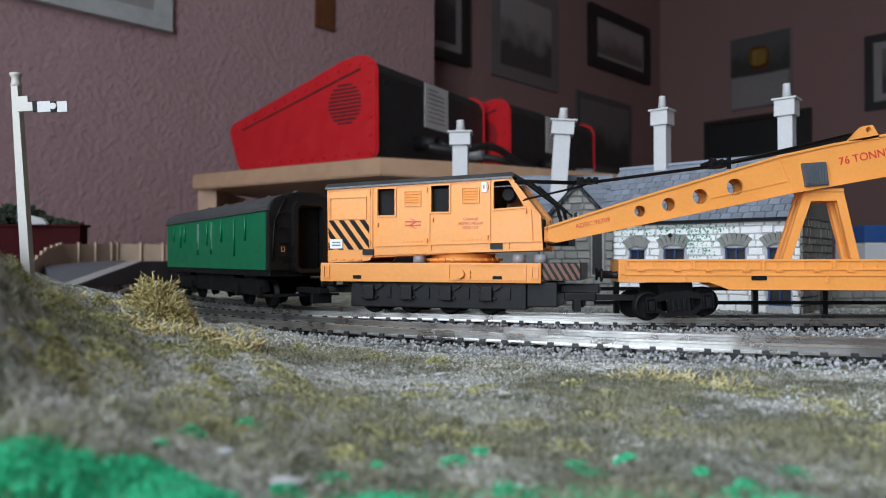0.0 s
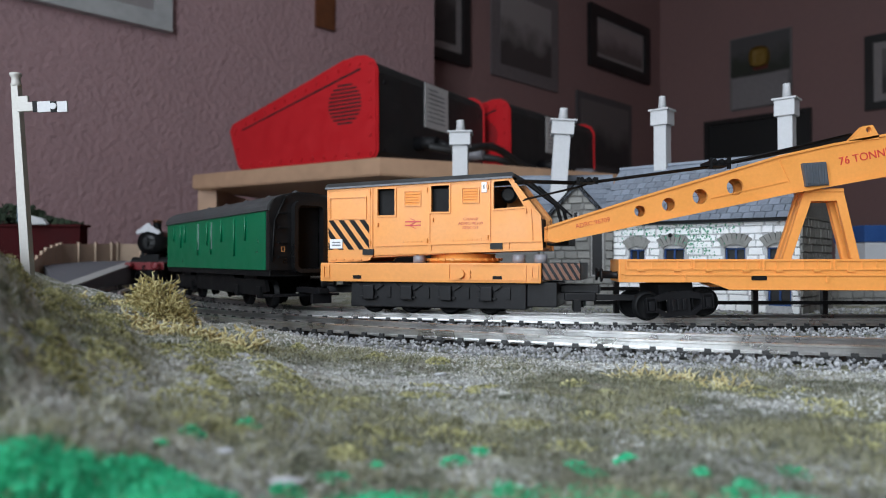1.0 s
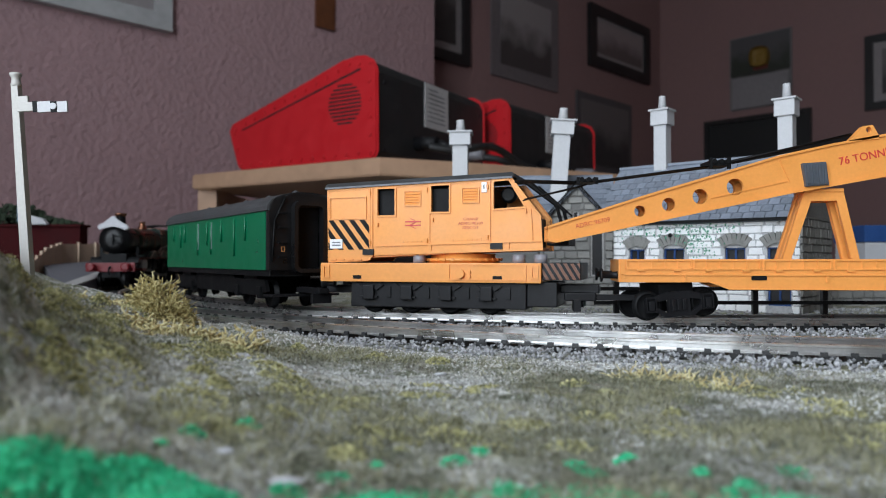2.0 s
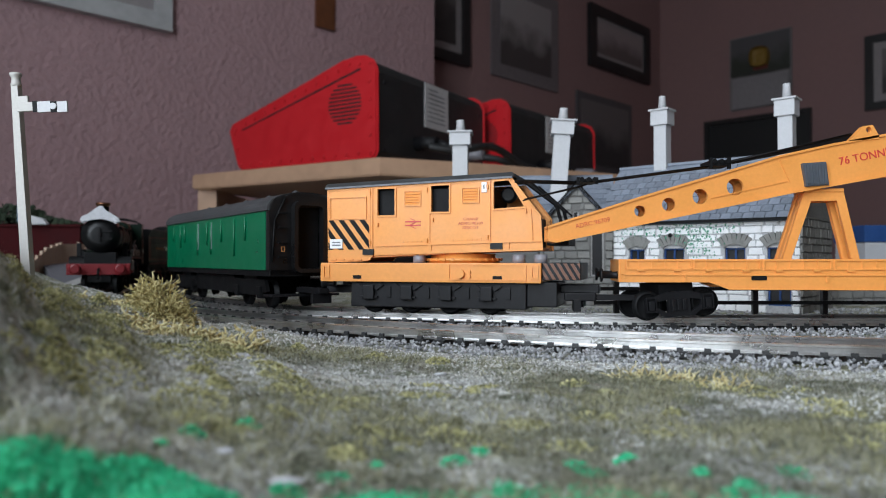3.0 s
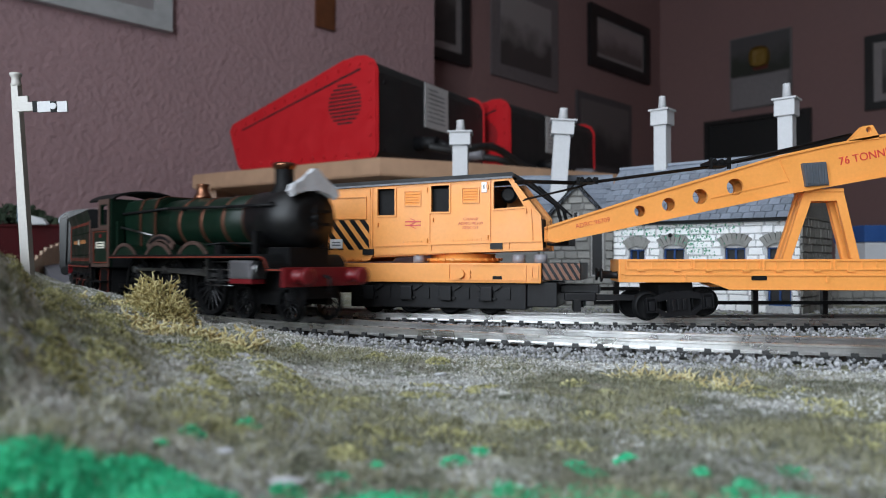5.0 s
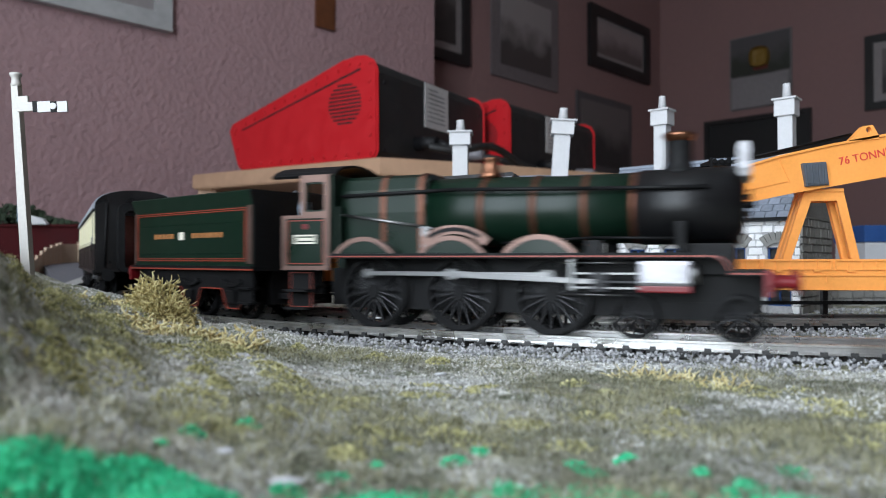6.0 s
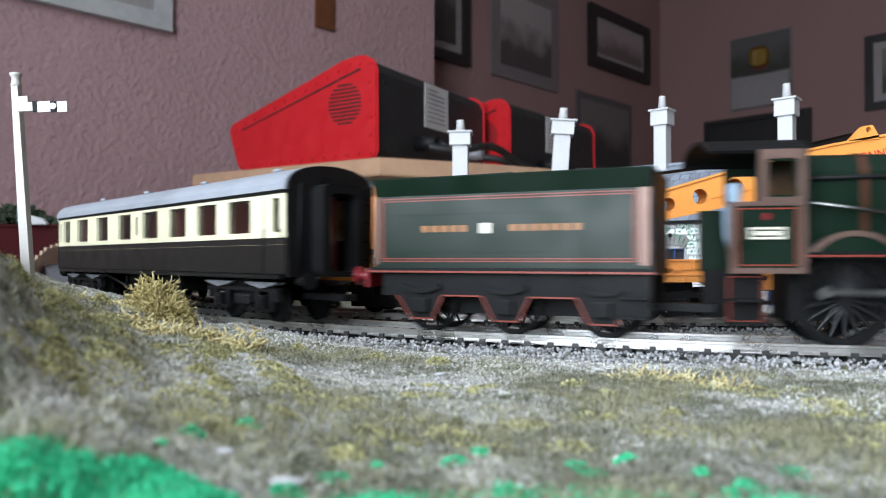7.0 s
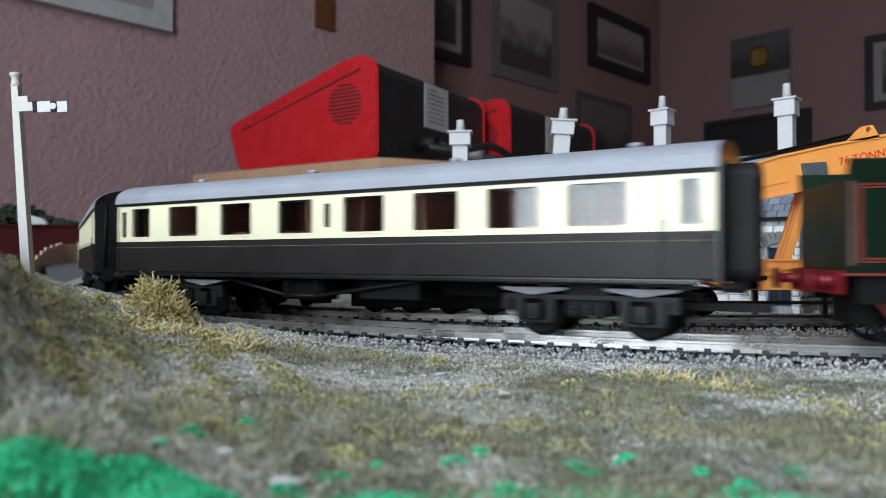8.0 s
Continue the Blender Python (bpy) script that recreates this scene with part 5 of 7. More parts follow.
def build_match_truck():
    t = thing("match_truck", "yellow model match wagon with low sides carrying the jib support", "wagon", pose(0.0625, 0.2544, 0, 0, 0, -7))
    W = 0.0125
    out = [(0, 0.0126), (0.029, 0.0127), (0.0355, 0.0103), (0.112, 0.0103), (0.119, 0.0127), (0.150, 0.0127), (0.150, 0.0205), (0, 0.0205)]
    for s in (-1, 1):
        sd = part("side", plate(B(), out, [], *sorted((s * W, s * (W - 0.0012)))), M_YELLOW, t, "yellow wagon side")
        y0, y1 = sorted((s * W, s * (W + 0.0005)))
        bm = B()
        box(bm, 0, 0.150, y0, y1, 0.0150, 0.0154)
        prism(bm, [(0.0290, 0.0127), (0.0355, 0.0103), (0.112, 0.0103), (0.119, 0.0127), (0.119, 0.0130), (0.1118, 0.0107), (0.0357, 0.0107), (0.0292, 0.0130)], y0, y1)
        box(bm, 0, 0.0012, y0, y1, 0.0127, 0.0205)
        for a in (0.0210, 0.0665, 0.0890):
            box(bm, a, a + 0.0006, y0, y1, 0.0128, 0.0150)
        part("rib", bm, M_YELLOW, sd)
        for i in range(6):
            a = 0.0016 + 0.0225 * i if i else 0.0018
            bm = outline_frame(B(), a, a + 0.0216, 0.0170, 0.0203, 0.0004, y0, y1)
            for k in range(1, 5):
                box(bm, a + k * 0.0043 - 0.0002, a + k * 0.0043 + 0.0002, *sorted((s * W, s * (W + 0.00035))), 0.0173, 0.0200)
            for k in (0.0048, 0.0168):
                box(bm, a + k - 0.0011, a + k + 0.0011, *sorted((s * W, s * (W + 0.0008))), 0.0164, 0.0172)
            part("drop_side", bm, M_YELLOW, sd)
    part("deck", box(B(), 0.0004, 0.150, -W + 0.0012, W - 0.0012, 0.0127, 0.0150), M_YELLOW, t)
    part("end", box(B(), -0.0008, 0.0, -W, W, 0.0126, 0.0205, 0.0002), M_YELLOW, t)
    part("slot", box(B(), 0.0427, 0.0476, -W - 0.0003, -W + 0.0016, 0.0135, 0.0149), M_BLACK, t)
    for bx, turn, dip in ((0.0176, 12, -4), (0.130, 0, 0)):
        bg = part("bogie", box(B(), -0.006, 0.006, -0.009, 0.009, 0.0065, 0.0118), M_BLACK, t)
        bg.matrix_local = Matrix.Translation((bx, 0, 0.0004)) @ Matrix.Rotation(radians(turn), 4, "Z") @ Matrix.Rotation(radians(dip), 4, "Y")
        for s in (-1, 1):
            y0, y1 = sorted((s * 0.0098, s * 0.0110))
            o = [(-0.0118, 0.0028), (-0.0118, 0.0074), (-0.0090, 0.0076), (-0.0040, 0.0092), (0.0040, 0.0092), (0.0090, 0.0076), (0.0118, 0.0074), (0.0118, 0.0028), (0.0085, 0.0028), (0.0050, 0.0006), (-0.0050, 0.0006), (-0.0085, 0.0028)]
            h = [[(-0.0078, 0.0042), (-0.0040, 0.0020), (-0.0040, 0.0066), (-0.0078, 0.0060)], [(0.0078, 0.0042), (0.0078, 0.0060), (0.0040, 0.0066), (0.0040, 0.0020)]]
            part("bogie_frame", plate(B(), o, h, y0, y1), M_DARKGREY, bg)
            for d in (-0.0100, 0.0100):
                bm = outline_frame(B(), d - 0.0019, d + 0.0019, 0.0026, 0.0078, 0.0005, *sorted((s * 0.0110, s * 0.0120)))
                box(bm, d - 0.0010, d + 0.0010, *sorted((s * 0.0110, s * 0.0124)), 0.0032, 0.0064, 0.0002)
                part("axle_box", bm, M_DARKGREY, bg)
                w = part("wheel", wheel_mesh(0.0048, 0), M_BLACK, bg)
                w.matrix_local = Matrix.Translation((d, s * 0.0080, 0.0048)) @ (Matrix.Identity(4) if s < 0 else Matrix.Rotation(math.pi, 4, "Z"))
            for k in range(3):
                part("coil_spring", box(B(), -0.0027 + k * 0.0019, -0.0012 + k * 0.0019, *sorted((s * 0.0104, s * 0.0116)), 0.0026, 0.0066, 0.0003), M_DARKGREY, bg)
    bm = B()
    box(bm, -0.0165, 0.010, -0.0018, 0.0018, 0.0058, 0.0078)
    box(bm, -0.0185, -0.0075, -0.0035, 0.0035, 0.0055, 0.0085, 0.0004)
    box(bm, -0.0155, -0.0130, -0.0045, 0.0045, 0.0018, 0.0060)
    part("coupling", bm, M_DARKGREY, t)
    for y in (-0.009, 0.009):
        part("buffer", lathe(B(), [(0.0015, 0), (0.0012, 0.0008), (0.0012, 0.0050), (0.0024, 0.0054), (0.0024, 0.006)], 14, Matrix.Translation((-0.0006, y, 0.0150)) @ Matrix.Rotation(radians(-90), 4, "Y")), M_DARKGREY, t)
    return t


def build_jib_support():
    a = thing("jib_support", "yellow A-shaped trestle holding up the crane jib", "trestle", pose(0.1316, 0.2500, 0.0150, 0, 0, -7))
    for y in (-0.0075, -0.0005):
        out = [(-0.0150, 0.0), (-0.0122, 0.0), (-0.0040, 0.0258), (0.0046, 0.0258), (0.0102, 0.0), (0.0130, 0.0), (0.0066, 0.0296), (-0.0058, 0.0296)]
        part("trestle_frame", prism(B(), out, y, y + 0.0022, bev=0.0002), M_YELLOW, a)
    bm = B()
    prism(bm, [(-0.0150, 0.0), (-0.0134, 0.0), (-0.0046, 0.0290), (-0.0058, 0.0290)], -0.0045, -0.0015)
    part("web", bm, M_YELLOW, a)
    part("cap", box(B(), -0.0060, 0.0066, -0.0080, 0.0030, 0.0286, 0.0298, 0.0002), M_YELLOW, a)
    return a


def build_van():
    v = thing("utility_van", "malachite green model luggage van with black ends and roof", "railway van", pose(-0.1035, 0.3595, 0, 0, 0, -54.8))
    X0, X1, W = -0.077, 0.077, 0.0162
    for s in (-1, 1):
        sd = part("side", box(B(), X0, X1, *sorted((s * W, s * (W - 0.0012))), 0.0160, 0.0405, 0.0002), M_VAN, v, "plain green side")
        for k, x in enumerate((-0.062, -0.048, -0.040, -0.016, 0.000, 0.006, 0.022, 0.040, 0.054)):
            h = (0.008, 0.012, 0.009, 0.016, 0.011, 0.0155, 0.010, 0.0165, 0.010)[k]
            part("handrail", tube(B(), (x, s * (W + 0.0004), 0.0385 - h), (x, s * (W + 0.0004), 0.0385), 0.0005, seg=6), M_VAN, sd)
        for x in (-0.016, 0.006, 0.0395):
            part("scrape", box(B(), x - 0.0007, x + 0.0007, *sorted((s * W, s * (W + 0.0003))), 0.0255, 0.0385), M_CYL, sd, "bare worn handrail")
    top = [(0.0170 * math.cos(radians(a)), 0.0403 + 0.0080 * math.sin(radians(a)) ** 0.8) for a in range(0, 181, 9)]
    und = [(y * 0.93, max(z - 0.0008, 0.0400)) for y, z in reversed(top)]
    rf = part("roof", prism(B(), top + und, X0 - 0.001, X1 + 0.004, "x"), M_VANROOF, v, "dusty black roof")
    for x in (-0.05, -0.02, 0.01, 0.04, 0.07):
        part("roof_vent", lathe(B(), [(0.0012, 0), (0.0016, 0.0012), (0.0003, 0.002)], 10, Matrix.Translation((x, 0, 0.0480))), M_VANROOF, rf)
    part("floor_pan", box(B(), X0, X1 + 0.004, -0.0155, 0.0155, 0.0135, 0.0162), M_BLACK, v)
    endp = [(y * 0.95, z) for y, z in top] + [(-0.0155, 0.0140), (0.0155, 0.0140)]
    for s, xe in ((1, X1 + 0.003), (-1, X0)):
        en = part("end_wall", plate(B(), endp, [rect(-0.0050, 0.0062, 0.0165, 0.0420)], *sorted((xe, xe + s * 0.001)), "x"), M_SATIN, v, "black van end")
        part("door", box(B(), *sorted((xe - s * 0.0025, xe - s * 0.0015)), -0.0055, 0.0066, 0.0160, 0.0425), M_BLACK, en)
        part("door_surround", plate(B(), rrect(-0.0066, 0.0078, 0.0150, 0.0445, 0.003), [rrect(-0.0050, 0.0062, 0.0166, 0.0425, 0.002)], *sorted((xe + s * 0.001, xe + s * 0.0045)), "x"), M_SATIN, en)
        bm = B()
        polyline_tube(bm, [(xe + s * 0.0016, -0.0150, 0.0195), (xe + s * 0.0016, -0.0140, 0.036), (xe + s * 0.0016, -0.0095, 0.0455)], 0.0004)
        for z in (0.021, 0.027, 0.033, 0.039):
            box(bm, *sorted((xe, xe + s * 0.0028)), -0.0125, -0.0090, z, z + 0.0006)
        part("end_steps", bm, M_BLACK, en)
        part("lamp_bracket", outline_frame(B(), 0, 0.0016, 0, 0.0022, 0.0004, 0, 0.0003), M_GOLD, en).matrix_local = Matrix.Translation((xe + s * 0.0012, -0.0110, 0.0235)) @ Matrix.Rotation(radians(90), 4, "Z")
    part("corner_pillar", box(B(), X1, X1 + 0.0035, -W + 0.0003, -W + 0.0015, 0.0160, 0.0405), M_SATIN, v)
    part("underframe", box(B(), -0.030, 0.030, -0.0130, 0.0130, 0.0050, 0.0136, 0.0005), M_BLACK, v)
    for bx in (-0.050, 0.050):
        bm = B()
        for y in (-0.0125, 0.0125):
            prism(bm, [(bx - 0.021, 0.007), (bx - 0.019, 0.0118), (bx + 0.019, 0.0118), (bx + 0.021, 0.007), (bx + 0.008, 0.005), (bx - 0.008, 0.005)], y - 0.0008, y + 0.0008)
            for d in (-0.014, 0.014):
                box(bm, bx + d - 0.002, bx + d + 0.002, y - 0.0018, y + 0.0018, 0.004, 0.009, 0.0003)
        box(bm, bx - 0.020, bx - 0.018, -0.0125, 0.0125, 0.008, 0.0110)
        box(bm, bx - 0.008, bx + 0.008, -0.0125, 0.0125, 0.006, 0.0140)
        part("bogie", bm, M_BLACK, v)
    for bx in (-0.050, 0.050):
        for d in (-0.014, 0.014):
            for s in (-1, 1):
                w = part("wheel", wheel_mesh(0.0058, 0), M_BLACK, v)
                w.matrix_local = Matrix.Translation((bx + d, s * 0.0080, 0.0058)) @ (Matrix.Identity(4) if s < 0 else Matrix.Rotation(math.pi, 4, "Z"))
    bm = B()
    box(bm, 0.076, 0.098, -0.0022, 0.0022, 0.0068, 0.0090, 0.0004)
    box(bm, 0.094, 0.0965, -0.004, 0.004, 0.003, 0.007)
    box(bm, 0.072, 0.0815, -0.0150, 0.0150, 0.0052, 0.0060)
    part("coupling", bm, M_DARKGREY, v)
    return v


build_crane()
build_jib()
build_match_truck()
build_jib_support()
build_van()

# ---- shelf, red consoles, wall things ----


def build_shelf():
    sh = thing("wall_shelf", "pale pine shelf above the layout", "shelf", kind="structure")
    pts = [(-0.4085, 1.15), (-0.085, 0.95), (0.040, 1.005), (0.62, 1.33), (0.35, 1.80), (-0.30, 1.45)]
    part("shelf_board", prism(B(), pts, 0.1336, 0.158, "z", 0.002), M_WOOD, sh)
    d = Vector((0.85, -0.526))
    bm = B()
    for a, w in (((-0.385, 1.152), 0.03), ((0.30, 1.30), 0.03)):
        box(bm, a[0] - w / 2, a[0] + w / 2, a[1], a[1] + 0.25, -0.9, 0.1336)
    part("post", bm, M_WOOD, sh)


def console_at(m, first):
    c = thing("control_console", "red and black metal control console with round speaker grille", "console", m, group="red consoles on the shelf")
    out = [(0.012, 0.0), (0.262, 0.0), (0.270, 0.003), (0.277, 0.010), (0.295, 0.060), (0.296, 0.068), (0.289, 0.077), (0.060, 0.145), (0.040, 0.149), (0.022, 0.147), (0.008, 0.139), (0.001, 0.126), (0.0, 0.012), (0.004, 0.004)]
    out = [(-x, z) for x, z in out]
    for y0, y1 in ((0.0, 0.006), (0.308, 0.314)):
        sp = part("side_panel", prism(B(), out[::-1], y0, y1, bev=0.0025), M_DEVRED, c, "red riveted side panel")
        if y0 == 0.0:
            bm = B()
            ins = [(-0.012, 0.010), (-0.268, 0.010), (-0.284, 0.060), (-0.280, 0.068), (-0.050, 0.137), (-0.014, 0.134)]
            for a, b in zip(ins, ins[1:] + ins[:1]):
                n = max(2, int(math.hypot(b[0] - a[0], b[1] - a[1]) / 0.021))
                for k in range(n):
                    x, z = a[0] + (b[0] - a[0]) * k / n, a[1] + (b[1] - a[1]) * k / n
                    part("rivet", tube(B(), (x, -0.0018, z), (x, 0.0003, z), 0.0018, 0.0030, 8), M_DEVRED, sp)
            bm = B()
            for k in range(11):
                z = 0.082 + (k - 5) * 0.0054
                half = math.sqrt(max(0.030 ** 2 - (z - 0.082) ** 2, 0.0))
                if half > 0.004:
                    box(bm, -0.058 - half, -0.058 + half, -0.0006, 0.0, z - 0.0012, z + 0.0012)
            part("speaker_grille", bm, M_DEVBLACK, sp, "round grille of dark slots")
            a, b = (-0.265, 0.064), (-0.030, 0.129)
            part("groove", prism(B(), [a, (b[0], b[1] - 0.002), (b[0], b[1] + 0.001), (a[0], a[1] + 0.002)], -0.0006, 0.0), M_DEVBLACK, sp)
    shell = [(x * 0.985 - 0.0025, z * 0.965 + 0.001) for x, z in out]
    body = part("case", prism(B(), shell[::-1], 0.006, 0.308), M_DEVBLACK, c, "black metal case")
    part("paper_label", box(B(), -0.0030, -0.0018, 0.122, 0.190, 0.064, 0.132), M_PAPER, body, "grey printed label")
    bm = B()
    for k in range(8):
        box(bm, -0.0019, -0.0012, 0.129, 0.129 + (0.05 if k else 0.03), 0.123 - k * 0.007, 0.1243 - k * 0.007)
    part("print_bar", bm, M_PRINT, body)
    for y, z in ((0.02, 0.11), (0.02, 0.015), (0.16, 0.012), (0.295, 0.11), (0.295, 0.015)):
        part("screw", tube(B(), (-0.006, y, z), (-0.002, y, z), 0.0026, seg=10), M_DARKGREY, body)
    bm = B()
    tube(bm, (-0.002, 0.10, 0.035), (0.035, 0.10, 0.033), 0.011, 0.009, 14)
    tube(bm, (0.035, 0.10, 0.033), (0.055, 0.115, 0.025), 0.006, 0.005, 10)
    part("plug", tube(B(), (-0.006, 0.24, 0.035), (0.035, 0.24, 0.033), 0.010, 0.008, 14), M_CYL, body, "grey cable plug")
    part("plug", bm, M_DARKGREY, body, "grey cable plug")
    return c


def cable_run(name, pts, r, label):
    cu = bpy.data.curves.new(name, "CURVE")
    cu.dimensions, cu.bevel_depth, cu.bevel_resolution = "3D", r, 3
    sp = cu.splines.new("NURBS")
    sp.points.add(len(pts) - 1)
    for p, q in zip(sp.points, pts):
        p.co = (*q, 1)
    sp.use_endpoint_u, sp.order_u = True, 4
    tmp = new(name, cu)
    bpy.context.view_layer.update()
    me = bpy.data.meshes.new_from_object(tmp.evaluated_get(bpy.context.evaluated_depsgraph_get()))
    bpy.data.objects.remove(tmp)
    me.materials.clear()
    me.materials.append(M_DEVBLACK)
    return tagged(new(name, me), label, "cable")


CONSOLE_TURN = math.degrees(math.atan2(-0.526, 0.85))


def wall_frame(name, along, a0, a1, z0, z1, border, mats, label, category, mount=None, back=True):
    """A flat framed thing on a wall: 'north'/'breast' walls run along u, 'east' along v."""
    if along == "east":
        o, ax, nx = room(U_END, V_ALCOVE), Vector((H, -H, 0)), Vector((-H, -H, 0))
    else:
        o, ax, nx = room(0, V_BREAST if along == "breast" else V_ALCOVE), Vector((H, H, 0)), Vector((H, -H, 0))
    m = Matrix(((ax.x, -nx.x, 0, o.x), (ax.y, -nx.y, 0, o.y), (0, 0, 1, 0), (0, 0, 0, 1)))
    t = thing(name, label, category, m)
    if border:
        part("frame", plate(B(), rect(a0, a1, z0, z1), [rect(a0 + border, a1 - border, z0 + border, z1 - border)], -0.022, -0.001), mats[0], t)
    part("mount", box(B(), a0 + border * 0.9, a1 - border * 0.9, -0.010, -0.002, z0 + border * 0.9, z1 - border * 0.9), mats[1], t)
    if len(mats) > 2:
        g = mount or 0.05
        part("picture", box(B(), a0 + border + g, a1 - border - g, -0.012, -0.010, z0 + border + g, z1 - border - g), mats[2], t)
    return t


def picture_mat(name, top, bottom, scale):
    """A faded landscape print: light above, darker blotches below."""
    m = bpy.data.materials.new(name)
    m.use_nodes = True
    nt = m.node_tree
    b = nt.nodes["Principled BSDF"]
    b.inputs["Roughness"].default_value = 0.35
    tc = nt.nodes.new("ShaderNodeTexCoord")
    n = nt.nodes.new("ShaderNodeTexNoise")
    n.inputs["Scale"].default_value, n.inputs["Detail"].default_value = scale, 4
    nt.links.new(tc.outputs["Object"], n.inputs["Vector"])
    sep = nt.nodes.new("ShaderNodeSeparateXYZ")
    nt.links.new(tc.outputs["Generated"], sep.inputs[0])
    ad = nt.nodes.new("ShaderNodeMath")
    ad.operation = "ADD"
    nt.links.new(n.outputs["Fac"], ad.inputs[0])
    nt.links.new(sep.outputs["Z"], ad.inputs[1])
    r = nt.nodes.new("ShaderNodeMapRange")
    r.inputs["From Min"].default_value, r.inputs["From Max"].default_value = 0.75, 1.15
    nt.links.new(ad.outputs[0], r.inputs["Value"])
    mx = nt.nodes.new("ShaderNodeMix")
    mx.data_type = "RGBA"
    mx.inputs["A"].default_value, mx.inputs["B"].default_value = (*bottom, 1), (*top, 1)
    nt.links.new(r.outputs["Result"], mx.inputs["Factor"])
    nt.links.new(mx.outputs["Result"], b.inputs["Base Color"])
    return m


def u_mid(s):
    """Place along the picture wall, s metres (measured on one axis) back from the far corner."""
    return U_END - s / H


def build_wall_things():
    grey = mat("silver_frame", (0.42, 0.42, 0.42), 0.4, grain=60)
    mount = mat("grey_mount", (0.30, 0.27, 0.27), 0.6, grain=60)
    dark = mat("dark_frame", (0.015, 0.014, 0.015), 0.4, grain=60)
    p1 = picture_mat("print_pale", (0.30, 0.27, 0.27), (0.07, 0.06, 0.06), 9)
    p2 = picture_mat("print_mist", (0.32, 0.27, 0.27), (0.14, 0.11, 0.11), 7)
    p3 = picture_mat("print_dark", (0.16, 0.14, 0.14), (0.05, 0.045, 0.045), 7)
    ub = (-0.587 + 1.496) * H
    wall_frame("framed_picture", "breast", ub - 0.62, ub, 0.498, 0.93, 0.035, [grey, mount, p1], "silver framed print on the stippled wall", "picture", 0.05)
    wall_frame("wall_bracket", "breast", (-0.30 + 1.773) * H - 0.028, (-0.30 + 1.773) * H + 0.028, 0.600, 0.80, 0.0, [M_BROWNWOOD, M_BROWNWOOD], "brown wooden wall bracket", "bracket")
    wall_frame("framed_picture", "north", u_mid(1.16), u_mid(0.998), 0.70, 1.10, 0.035, [dark, mount, p3], "dark framed print partly behind the projecting wall", "picture", 0.03)
    wall_frame("poster", "north", u_mid(0.908), u_mid(0.616), 0.700, 1.075, 0.0, [grey, mat("poster_border", (0.17, 0.145, 0.15), 0.5, grain=60), p1], "pale railway print in a grey border", "poster", 0.05)
    wall_frame("framed_picture", "north", u_mid(0.457), u_mid(0.097), 0.86, 1.13, 0.045, [dark, mount, p2], "black framed misty landscape print", "picture", 0.02)
    wall_frame("poster", "north", u_mid(0.5225), u_mid(0.208), 0.40, 0.735, 0.0, [grey, mat("poster_dark", (0.10, 0.09, 0.095), 0.5, grain=60), p3], "dim grey paper poster on the wall", "poster", 0.03)
    c = wall_frame("calendar", "east", 0.352, 0.622, 0.70, 1.03, 0.0, [grey, mat("calendar_paper", (0.20, 0.185, 0.19), 0.6, grain=60), p3], "hanging calendar with a picture of a yellow locomotive", "calendar", 0.012)
    pic = B()
    box(pic, 0.452, 0.532, -0.018, -0.014, 0.878, 0.965, 0.030)
    part("yellow_shape", pic, mat("calendar_yellow", (0.24, 0.14, 0.02), 0.6, grain=60), c)
    part("picture_sheet", box(B(), 0.358, 0.616, -0.0138, -0.0120, 0.852, 1.025), picture_mat("calendar_print", (0.10, 0.095, 0.10), (0.045, 0.05, 0.04), 12), c)
    part("red_shape", box(B(), 0.462, 0.524, -0.0185, -0.0145, 0.868, 0.884), mat("calendar_red", (0.16, 0.03, 0.02), 0.6, grain=60), c)
    part("date_sheet", box(B(), 0.365, 0.610, -0.016, -0.012, 0.705, 0.845), mat("date_paper", (0.26, 0.24, 0.25), 0.6, grain=60), c)
    wall_frame("screen", "east", 0.232, 0.70, 0.36, 0.665, 0.02, [dark, M_DEVBLACK], "black flat screen on the wall", "television")
    wall_frame("framed_picture", "east", 0.904, 1.20, 0.62, 0.92, 0.03, [dark, mount, p3], "dark framed print on the end wall", "picture", 0.03)


def build_consoles():
    console_at(Matrix.Translation((-0.090, 0.968, 0.158)) @ Matrix.Rotation(math.atan2(-0.526, 0.85), 4, "Z"), True)
    console_at(Matrix.Translation((0.118, 1.235, 0.158)) @ Matrix.Rotation(radians(-40), 4, "Z"), False)
    cable_run("power_cable", [(-0.02, 1.03, 0.185), (0.02, 1.03, 0.175), (0.05, 1.05, 0.190), (0.09, 1.12, 0.200), (0.13, 1.15, 0.165), (0.20, 1.20, 0.162), (0.26, 1.35, 0.162)], 0.006, "black power cable lying on the shelf")
    cable_run("power_cable", [(0.06, 1.16, 0.188), (0.10, 1.15, 0.185), (0.13, 1.17, 0.164), (0.22, 1.22, 0.164), (0.30, 1.40, 0.162)], 0.006, "black power cable lying on the shelf")


build_shelf()
build_consoles()
build_wall_things()

# ---- stone houses ----


